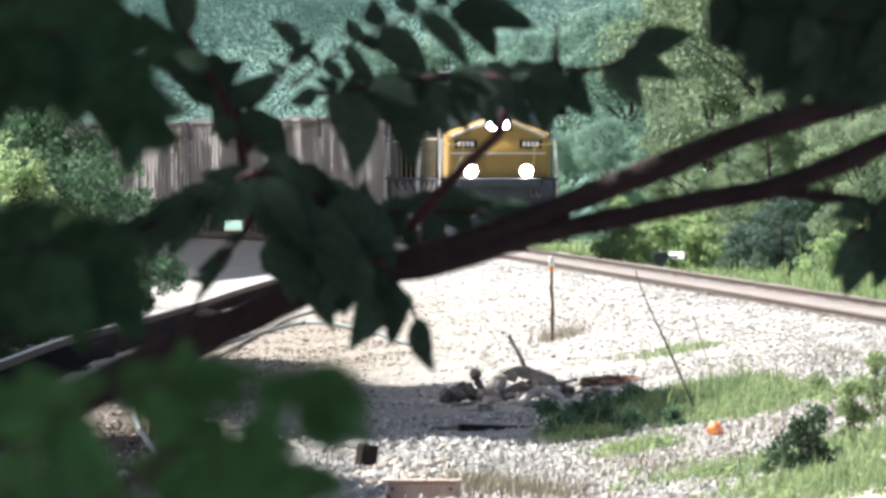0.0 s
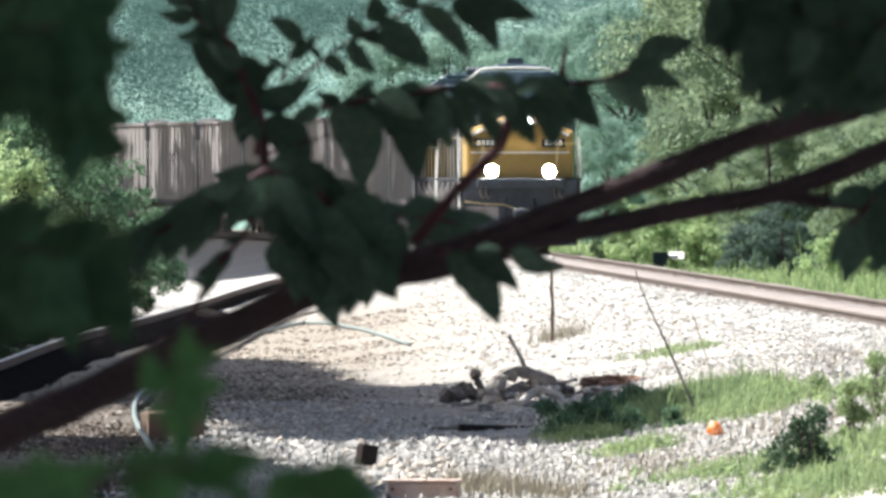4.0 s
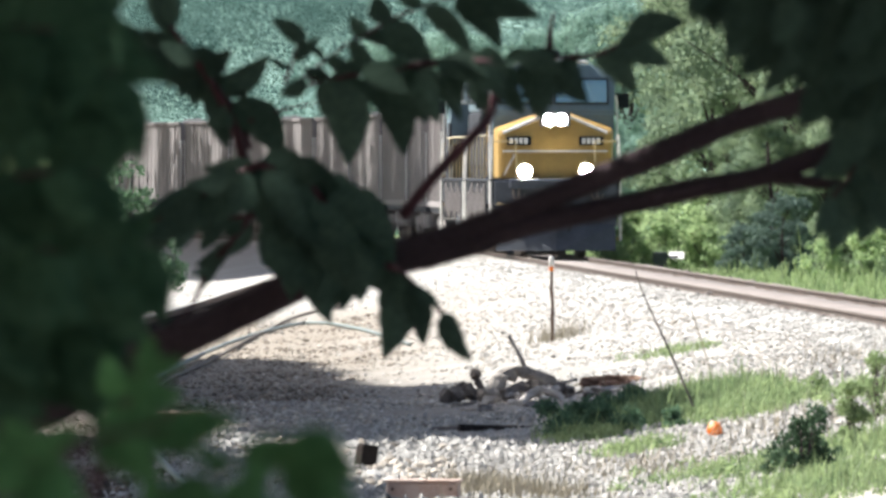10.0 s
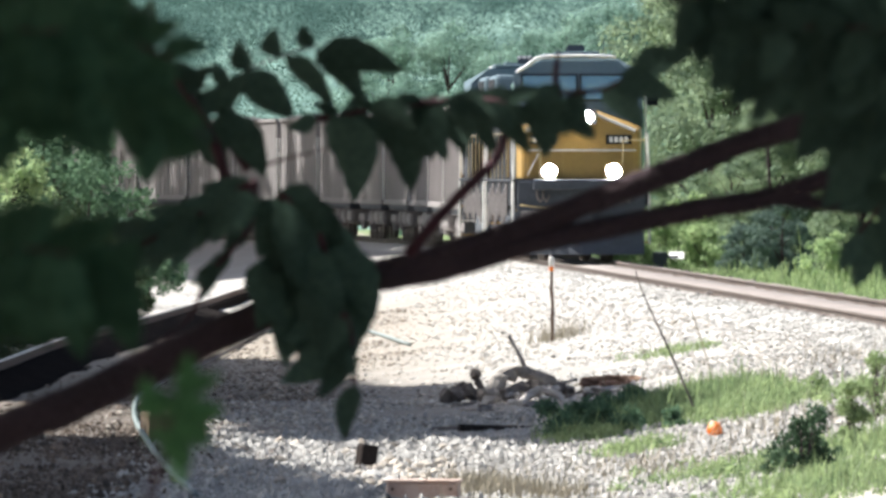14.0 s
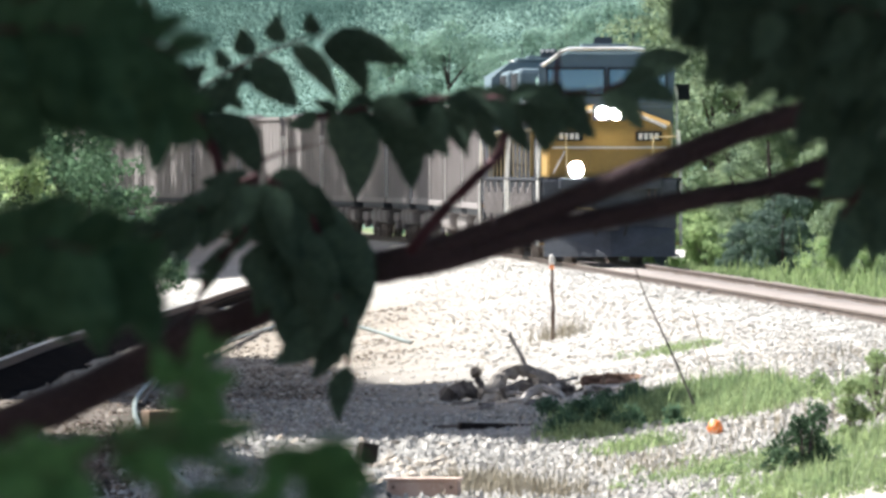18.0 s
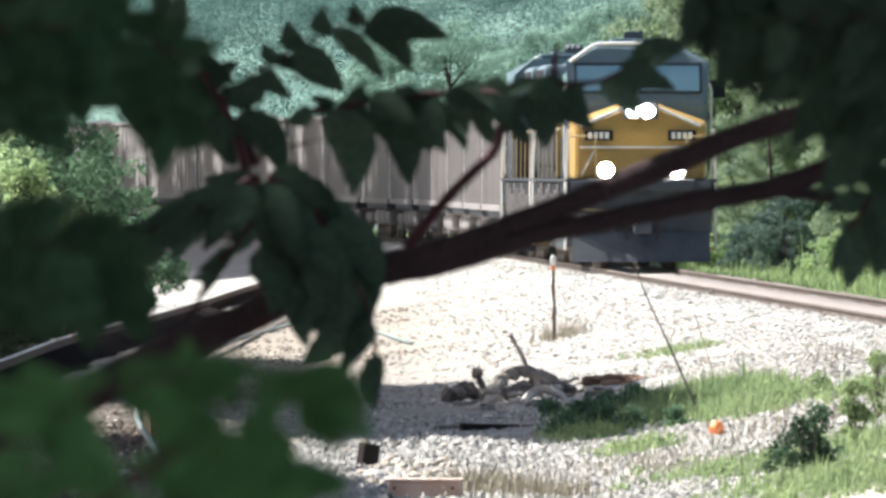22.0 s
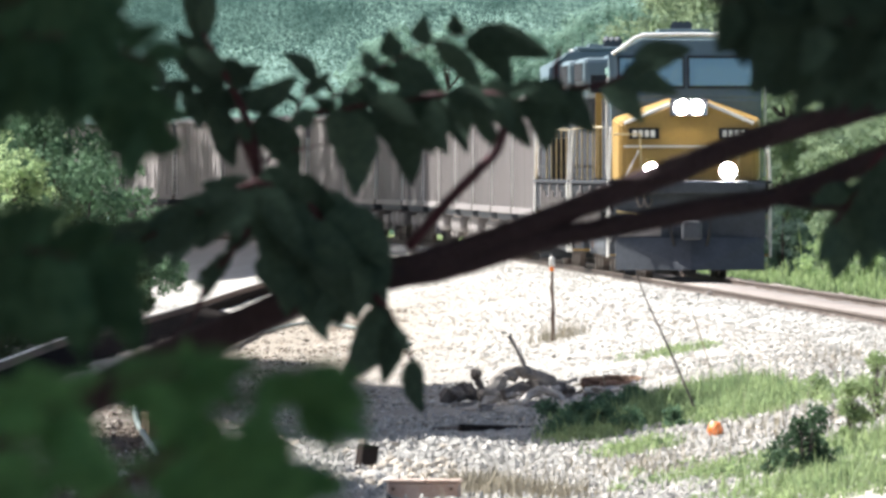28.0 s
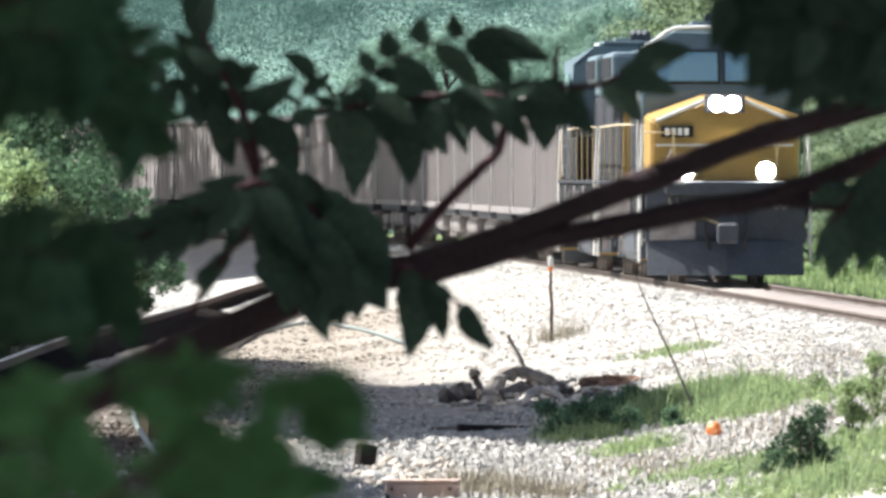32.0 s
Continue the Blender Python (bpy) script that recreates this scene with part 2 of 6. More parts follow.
def ground_material():
    m = mat("yard_ground", (0.40, 0.38, 0.355), (0.23, 0.215, 0.195), 0.95, scale=0.35, fine=9, bump=0.5, spread=1.0)
    n, l = m.node_tree.nodes, m.node_tree.links
    b = n["Principled BSDF"]
    first = b.inputs["Base Color"].links[0].from_socket
    co = n.new("ShaderNodeTexCoord")
    sep = n.new("ShaderNodeSeparateXYZ")
    l.new(co.outputs["Object"], sep.inputs[0])
    wob = n.new("ShaderNodeTexNoise")
    wob.inputs["Scale"].default_value, wob.inputs["Detail"].default_value = 0.25, 6
    l.new(co.outputs["Object"], wob.inputs["Vector"])
    # darker dirt between the stones at the near end of the yard
    near = n.new("ShaderNodeMapRange")
    near.inputs["From Min"].default_value, near.inputs["From Max"].default_value = 190, 235
    near.inputs["To Min"].default_value, near.inputs["To Max"].default_value = 0.85, 0.0
    l.new(sep.outputs[1], near.inputs["Value"])
    dirt = n.new("ShaderNodeMix")
    dirt.data_type = "RGBA"
    dirt.inputs["B"].default_value = (0.34, 0.31, 0.275, 1)
    l.new(near.outputs[0], dirt.inputs["Factor"]), l.new(first, dirt.inputs["A"])
    first = dirt.outputs["Result"]
    # brown earth off the gravel, woodside; shade is painted into its near part
    add = n.new("ShaderNodeMath")
    add.operation = "MULTIPLY_ADD"
    add.inputs[1].default_value = 5.0
    l.new(wob.outputs[0], add.inputs[0]), l.new(sep.outputs[0], add.inputs[2])
    mr = n.new("ShaderNodeMapRange")
    mr.inputs["From Min"].default_value, mr.inputs["From Max"].default_value = 0.4, 4.8
    l.new(add.outputs[0], mr.inputs["Value"])
    # the pale gravel widens again further off
    wide = n.new("ShaderNodeMapRange")
    wide.inputs["From Min"].default_value, wide.inputs["From Max"].default_value = 330, 370
    l.new(sep.outputs[1], wide.inputs["Value"])
    fade = n.new("ShaderNodeMapRange")
    fade.inputs["From Min"].default_value, fade.inputs["From Max"].default_value = 490, 560
    fade.inputs["To Min"].default_value, fade.inputs["To Max"].default_value = 1.0, 0.15
    l.new(sep.outputs[1], fade.inputs["Value"])
    both = n.new("ShaderNodeMath")
    both.operation = "MULTIPLY"
    l.new(wide.outputs[0], both.inputs[0]), l.new(fade.outputs[0], both.inputs[1])
    most = n.new("ShaderNodeMath")
    most.operation = "MAXIMUM"
    l.new(mr.outputs[0], most.inputs[0]), l.new(both.outputs[0], most.inputs[1])
    mix = n.new("ShaderNodeMix")
    mix.data_type = "RGBA"
    shaded_earth = n.new("ShaderNodeMix")
    shaded_earth.data_type = "RGBA"
    shaded_earth.inputs["A"].default_value, shaded_earth.inputs["B"].default_value = (0.09, 0.072, 0.058, 1), (0.22, 0.188, 0.15, 1)
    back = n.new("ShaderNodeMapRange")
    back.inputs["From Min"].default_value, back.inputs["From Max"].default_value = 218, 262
    l.new(sep.outputs[1], back.inputs["Value"]), l.new(back.outputs[0], shaded_earth.inputs["Factor"])
    l.new(shaded_earth.outputs["Result"], mix.inputs["A"])
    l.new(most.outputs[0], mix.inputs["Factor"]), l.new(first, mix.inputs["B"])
    # grass beyond the track
    add2 = n.new("ShaderNodeMath")
    add2.operation = "MULTIPLY_ADD"
    add2.inputs[1].default_value = 0.026
    l.new(sep.outputs[1], add2.inputs[0]), l.new(sep.outputs[0], add2.inputs[2])
    mr2 = n.new("ShaderNodeMapRange")
    mr2.inputs["From Min"].default_value, mr2.inputs["From Max"].default_value = 15.6, 16.4
    l.new(add2.outputs[0], mr2.inputs["Value"])
    mix2 = n.new("ShaderNodeMix")
    mix2.data_type = "RGBA"
    mix2.inputs["B"].default_value = (0.11, 0.15, 0.05, 1)
    l.new(mr2.outputs[0], mix2.inputs["Factor"]), l.new(mix.outputs["Result"], mix2.inputs["A"])
    l.new(mix2.outputs["Result"], b.inputs["Base Color"])
    return m


def build_ground():
    xs = np.concatenate([[-2500, -900, -300, -120, -60, -35], np.arange(-24, 24.1, 0.6), [35, 60, 120, 300, 900, 2500]])
    ys = np.concatenate([[-2500, -900, -300, -100, -40, 0, 30], np.arange(50, 150, 10), np.arange(150, 480, 2.0), np.arange(480, 800, 10), [850, 950, 1100, 1500, 2500, 4000]])
    gx, gy = np.meshgrid(xs, ys)
    gz_ = ground_z(gx, gy)
    rough = np.array([noise.fractal(Vector((x * 0.35, y * 0.12, 3.1)), 1.0, 2.0, 4) for x, y in zip(gx.ravel(), gy.ravel())]).reshape(gx.shape)
    off = np.abs(gx - track_x(gy))
    gz_ = gz_ + rough * 0.035 * np.clip((off - 2.0) / 3, 0, 1) * (gy > 120)
    v = np.stack([gx.ravel(), gy.ravel(), gz_.ravel()], 1)
    w = len(xs)
    i = (np.arange(len(ys) - 1)[:, None] * w + np.arange(w - 1)[None]).ravel()
    f = np.stack([i, i + 1, i + 1 + w, i + w], 1)
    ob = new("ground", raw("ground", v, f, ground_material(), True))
    tagged(ob, "pale crushed-stone yard ground turning to brown earth and grass", "ground", kind="structure")


def stones(rng, x, y, size, name, material, label, embed=0.3):
    """Loose angular stones lying on the ground, joined."""
    k = len(x)
    base = np.array([(1, 0, 0), (-1, 0, 0), (0, 1, 0), (0, -1, 0), (0, 0, 1), (0, 0, -1)], float)
    v = base[None] * rng.uniform(0.55, 1.25, (k, 6, 1)) + rng.normal(0, 0.16, (k, 6, 3))
    a = rng.uniform(0, 6.28, k)
    c, s = np.cos(a)[:, None], np.sin(a)[:, None]
    v = np.stack([v[..., 0] * c - v[..., 1] * s, v[..., 0] * s + v[..., 1] * c, v[..., 2] * np.interp(y, (190, 230), (0.85, 0.5))[:, None]], -1) * size[:, None, None]
    v += np.stack([x, y, ground_z(x, y) + size * embed], 1)[:, None]
    f = np.array([(0, 2, 4), (2, 1, 4), (1, 3, 4), (3, 0, 4), (2, 0, 5), (1, 2, 5), (3, 1, 5), (0, 3, 5)])
    faces = (np.arange(k)[:, None, None] * 6 + f[None]).reshape(-1, 3)
    return tagged(new(name, raw(name, v.reshape(-1, 3), faces, material)), label, "gravel", kind="stuff")


def build_gravel():
    rng = np.random.default_rng(5)
    k = 95000
    y = 1 / rng.uniform(1 / 450, 1 / 150, k)
    x = rng.uniform(-0.030, 0.028, k) * y
    u = x - track_x(y)
    keep = (u < -1.02) & (x > np.where(y < 224, -2.9 + rng.normal(0, 0.3, k), np.where(y < 330, -0.5 + rng.normal(0, 1.1, k), -6.5 + rng.normal(0, 1.5, k))))
    x, y = x[keep], y[keep]
    stones(rng, x, y, np.minimum(0.06, np.interp(y, (185, 230), (0.028, 0.020)) * rng.lognormal(0, 0.4, len(x))), "gravel", M_STONE, "loose pale crushed limestone covering the yard")
    # darker clods and larger stones scattered over the yard
    k = 2600
    y = 1 / rng.uniform(1 / 340, 1 / 195, k)
    x = rng.uniform(-0.02, 0.028, k) * y
    keep = (x - track_x(y) < -1.6) & (x > -5)
    stones(rng, x[keep], y[keep], rng.uniform(0.025, 0.055, keep.sum()), "clod", M_CLOD, "darker clods and broken stones lying in the gravel")
    k = 16000
    y = 1 / rng.uniform(1 / 335, 1 / 156, k)
    x = np.where(y < 224, -3.0, np.where(y < 262, -1.6, -0.8)) - rng.exponential(1.7, k) + rng.normal(0, 0.35, k)
    size = 0.021 * rng.lognormal(0, 0.45, k)
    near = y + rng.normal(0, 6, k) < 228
    stones(rng, x[near], y[near], size[near], "leaf_litter", M_EARTH_SHADE, "brown clods with the trees' shade put into their colour")
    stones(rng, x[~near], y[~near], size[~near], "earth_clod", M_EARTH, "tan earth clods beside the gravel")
    k = 9000
    d = rng.uniform(160, 480, k)
    u = rng.uniform(-1.15, 2.5, k)
    stones(rng, track_x(d) + u, d, 0.03 * rng.lognormal(0, 0.4, k), "ballast_stone", M_BALLAST, "grey-brown ballast stones between and beside the ties", 0.5)


# Near clods repeat the brown earth with shade put into the colour.
M_EARTH_SHADE = mat("leaf_litter", (0.15, 0.115, 0.09), (0.06, 0.048, 0.038), 0.95, scale=2, fine=20, random=0.5, island=True)
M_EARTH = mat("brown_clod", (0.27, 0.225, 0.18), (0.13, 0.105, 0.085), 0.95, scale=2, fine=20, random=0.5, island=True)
M_CLOD = mat("clod_earth", (0.44, 0.40, 0.34), (0.24, 0.21, 0.175), 0.95, scale=2, fine=20, random=0.5, island=True)
M_BALLAST = mat("ballast", (0.25, 0.215, 0.195), (0.15, 0.128, 0.115), 0.95, scale=2, fine=20, random=0.4, island=True)


def rail_profile(bm, side, d0, d1, step):
    prof = [(-0.07, -0.17), (0.07, -0.17), (0.07, -0.155), (0.012, -0.13), (0.012, -0.04), (0.036, -0.03), (0.036, 0), (-0.036, 0), (-0.036, -0.03), (-0.012, -0.04), (-0.012, -0.13), (-0.07, -0.155)]
    rings = []
    for d in np.arange(d0, d1 + 0.1, step):
        cx = float(track_x(d)) + side * 0.7535
        rings.append([bm.verts.new((cx + a, d, b)) for a, b in prof])
    n = len(prof)
    for a, b in zip(rings, rings[1:]):
        for k in range(n):
            bm.faces.new((a[k], a[(k + 1) % n], b[(k + 1) % n], b[k]))
    return bm


def build_track():
    track = thing("railway_track", pose(0, 0, 0), "straight main-line track with worn steel rails on timber ties", "railway track", kind="structure")
    for side in (-1, 1):
        part("rail", rail_profile(bmesh.new(), side, 130, 760, 5), M_STEEL, track, "steel rail with rusty web and shiny head")
    tie = mesh_of(boxed(-1.3, 1.3, -0.11, 0.11, -0.33, -0.172, 0.012), "tie", M_TIE)
    plate = mesh_of(boxed(-0.17, 0.17, -0.09, 0.09, -0.171, -0.158), "tie_plate", M_RUST)
    rng = np.random.default_rng(8)
    for d in np.arange(235, 385, 0.54):
        ob = again("tie", tie, track, pose(float(track_x(d)) + 0.15 + rng.normal(0, 0.02), d, 0, 0, 0, heading(d) + rng.normal(0, 0.6)))
    bm = bmesh.new()
    for d in list(np.arange(150, 235, 0.54)) + list(np.arange(385, 700, 0.54)):
        x = float(track_x(d))
        box(bm, x - 1.3, x + 1.3, d - 0.11, d + 0.11, -0.33, -0.172)
    tagged(part("tie_rows", bm, M_TIE, track, "rows of dark timber ties"), kind="stuff")


def build_shoulder():
    """Crushed stone heaped up against the near rail, over the ends of the ties."""
    rng = np.random.default_rng(61)
    prof = [(-3.4, -0.5), (-2.6, -0.33), (-2.1, -0.19), (-1.6, -0.105), (-1.15, -0.085), (-0.92, -0.095), (-0.84, -0.2)]
    ds = np.arange(150, 520, 1.5)
    k = len(prof)
    v = np.array([(float(track_x(d)) + u + rng.normal(0, 0.03), d, z + rng.normal(0, 0.012)) for d in ds for u, z in prof])
    i = (np.arange(len(ds) - 1)[:, None] * k + np.arange(k - 1)[None]).ravel()
    ob = new("ballast_shoulder", raw("ballast_shoulder", v, np.stack([i, i + 1, i + 1 + k, i + k], 1), M_STONE, True))
    tagged(ob, "shoulder of pale crushed stone heaped against the rail", "gravel", kind="structure")
    # stones filled in between the rails and beyond the far one
    for across in ([(-0.69, -0.2), (-0.62, -0.085), (0, -0.075), (0.62, -0.085), (0.69, -0.2)], [(0.82, -0.2), (0.9, -0.09), (1.5, -0.1), (2.2, -0.22), (3.0, -0.5)]):
        k = len(across)
        v = np.array([(float(track_x(a)) + u + rng.normal(0, 0.015), a, z + rng.normal(0, 0.012)) for a in ds for u, z in across])
        i = (np.arange(len(ds) - 1)[:, None] * k + np.arange(k - 1)[None]).ravel()
        ob = new("ballast_bed", raw("ballast_bed", v, np.stack([i, i + 1, i + 1 + k, i + k], 1), M_BALLAST, True))
        tagged(ob, "grey-pink crushed stone filled in along the rails", "gravel", kind="structure")
    n = 15000
    d = 1 / rng.uniform(1 / 440, 1 / 200, n)
    u = rng.uniform(-2.5, -0.9, n)
    z = np.interp(u, [p[0] for p in prof], [p[1] for p in prof])
    for low, high, m, name, label in ((-9, -1.12, M_STONE, "shoulder_stone", "loose pale stones on the ballast shoulder"), (-1.12, 9, M_BALLAST, "ballast_stone", "brown-stained stones along the rail")):
        s = (u + rng.normal(0, 0.06, n) > low) & (u + rng.normal(0, 0.06, n) <= high)
        ob = stones(rng, track_x(d[s]) + u[s], d[s], 0.024 * rng.lognormal(0, 0.4, s.sum()), name, m, label)
        w = np.zeros(s.sum() * 18)
        ob.data.vertices.foreach_get("co", w)
        w = w.reshape(-1, 6, 3)
        w[..., 2] += (z[s] - ground_z(track_x(d[s]) + u[s], d[s]))[:, None]
        ob.data.vertices.foreach_set("co", w.ravel())


build_ground()
build_gravel()
build_track()
build_shoulder()


# ---- trees ----
def tree_parts(seed, height, radius, low, leaves, size, material, bark=M_BARK, name="tree", jitter=0.4):
    """A tree at the origin: tapered trunk with limbs, and a crown of leaf clumps with gaps."""
    rng = np.random.default_rng(seed)
    root = thing(name, pose(0, 0, 0), "", "tree")
    bm = bmesh.new()
    trunk = smoothed([(0, 0, -0.3), (rng.normal(0, 0.1), rng.normal(0, 0.1), height * 0.3), (rng.normal(0, 0.25), rng.normal(0, 0.25), height * 0.62), (rng.normal(0, 0.4), rng.normal(0, 0.4), height * 0.92)], 4)
    r0 = height * 0.018
    tube(bm, trunk, [r0 * (1 - 0.85 * i / (len(trunk) - 1)) for i in range(len(trunk))], 8)
    centres, radii = [], []
    for k in range(int(18 + height * 1.6)):
        z = height * rng.uniform(low, 0.97)
        a = rng.uniform(0, 6.283)
        fall = math.sin(math.pi * min(0.95, max(0.12, (z / height - low) / (1 - low) * 0.85 + 0.15))) ** 0.6
        reach = radius * fall * rng.uniform(0.35, 1.0)
        tip = Vector((math.cos(a) * reach, math.sin(a) * reach, z))
        start = trunk[min(len(trunk) - 1, int(len(trunk) * max(0.15, z / height - 0.15)))]
        if k % 2 == 0:
            tube(bm, [start, start.lerp(tip, 0.5) + Vector((0, 0, 0.25)), tip], [r0 * 0.4, r0 * 0.22, r0 * 0.08], 5)
        centres.append(tip), radii.append(radius * rng.uniform(0.2, 0.42))
        for q in range(2):
            centres.append(tip + Vector(rng.normal(0, radius * 0.25, 3))), radii.append(radius * rng.uniform(0.1, 0.24))
    part("trunk", bm, bark, root, smooth=True)
    v, f = leaf_cloud(rng, centres, radii, leaves, size, jitter=jitter)
    ob = new("crown", raw("crown", v, f, material))
    ob.parent = root
    return root


def plant(proto, spots, label, group):
    """The first spot moves the tree itself; the others are copies, each turned."""
    for k, (x, d, turn, s) in enumerate(spots):
        ob = proto if k == 0 else copy_thing(proto, pose(0, 0, 0))
        ob.matrix_basis = pose(x, d, gz(x, d) - 0.05, 0, 0, turn) @ Matrix.Scale(s, 4)
        tagged(ob, label, "tree", group)


def on_yard(u, v):
    """A spot of the yard's ground: u across and v down, in thousandths of a radian from the camera's level line."""
    d = 220.0
    for k in range(12):
        d = 0.5 * d + 0.5 * (ZC - gz(u * d / 1000, d)) / v * 1000
    return u * d / 1000, d


# line of the old siding rail along the edge of the yard
SIDING = ((-6.69, 222.10), (-6.45, 246.65), (-6.29, 279.85), (-5.77, 312.30), (-5.27, 347.95), (-4.20, 414.00), (-2.00, 416.05))


def build_shade_trees():
    """Unseen trees added on the woods' side, their boughs set to shade two belts."""
    rng = np.random.default_rng(44)
    far = [on_yard(*p) for p in ((-30, 9.2), (-26, 9.5), (-22.5, 10.2), (-19.8, 11.0), (-11.8, 11.1), (-8.8, 11.25), (-6.1, 12.3), (-3.4, 12.95), (-0.8, 12.65), (0.7, 13.7), (3.9, 14.1), (6.5, 13.9), (8.5, 12.9), (11.5, 13.2), (13.5, 14.0))]
    near = [on_yard(*p) for p in ((-30, 13.5), (-20.4, 13.7), (-14.8, 14.1), (-12.1, 14.5), (-9.2, 15.7), (-5.4, 16.05), (0.7, 15.55), (5.5, 15.9), (9.5, 16.0), (12.0, 15.4), (13.5, 14.6))]
    low = [on_yard(*p) for p in ((-32, 15.4), (-26, 15.6), (-17.8, 15.8), (-14.5, 16.1), (-11.1, 17.5), (-7.5, 18.3), (-5.5, 18.6), (-4.1, 19.0))]
    spots = []
    for x in np.arange(-8.2, 2.9, 0.42):
        a = np.interp(x, [p[0] for p in near], [p[1] for p in near])
        b = np.interp(x, [p[0] for p in far], [p[1] for p in far])
        n = max(2, int((b - a) / 0.95))
        spots += [(x + rng.normal(0, 0.1), a + 0.5 + (b - a - 1.0) * k / (n - 1)) for k in range(n)]
    for x in np.arange(-6.2, -0.65, 0.45):
        b = np.interp(x, [p[0] for p in low], [p[1] for p in low])
        spots += [(x + rng.normal(0, 0.1), b - 0.5 - k * 1.0) for k in range(int((b - 148) / 1.0))]
    # one more row of clumps, added to shade the siding's bank
    spots += [(float(np.interp(d, [p[1] for p in SIDING], [p[0] for p in SIDING])) + 0.66, d) for d in np.arange(226, 346, 0.9)]
    lean = Vector((SUN.x / SUN.z, SUN.y / SUN.z))
    puffs = []
    for x, d in spots:
        h = 8.6 + 1.6 * noise.noise(Vector((x * 0.4, d * 0.15, 0))) + rng.normal(0, 0.25) + max(0.0, (x + 1) * 0.7)
        puffs.append((x + lean.x * h, d + lean.y * h, h + gz(x, d)))
    puffs = np.array(puffs)
    trunks = np.arange(146, 352, 8.0)
    owner = np.argmin(np.abs(puffs[:, 1][:, None] - trunks[None]), 1)
    for k, d in enumerate(trunks):
        mine = puffs[owner == k]
        if len(mine) == 0:
            continue
        x = min(-9.4, float(mine[:, 0].mean()) - 0.6)
        z = gz(x, d)
        tree = thing("tree", pose(x, d, z - 0.05), "unseen tall tree added to cast shade over the yard", "tree", "trees beside the yard")
        local = mine - np.array([x, d, z])
        bm = bmesh.new()
        top = float(local[:, 2].max()) + 0.3
        stem = smoothed([(0, 0, -0.3), (rng.normal(0, 0.15), 0.1, top * 0.35), (0.3, rng.normal(0, 0.2), top * 0.7), (0.6, 0.2, top)], 4)
        tube(bm, stem, [0.2 * (1 - 0.8 * i / (len(stem) - 1)) for i in range(len(stem))], 8)
        for q in local[::9]:
            tip = Vector(q)
            root = stem[int(len(stem) * rng.uniform(0.45, 0.75))]
            tube(bm, [root, root.lerp(tip, 0.5) + Vector((0, 0, 0.3)), tip], [0.07, 0.045, 0.015], 5)
        part("trunk", bm, M_BARK, tree, smooth=True)
        radii = rng.uniform(0.58, 0.76, len(local)) * np.where(mine[:, 1] > 286, 0.8, 1.0)
        v, f = leaf_cloud(rng, local, radii, len(local) * 55, 0.34, 0.6)
        v, f = with_hearts(rng, v, f, local, radii, 0.9)
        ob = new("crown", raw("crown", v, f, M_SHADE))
        ob.parent = tree


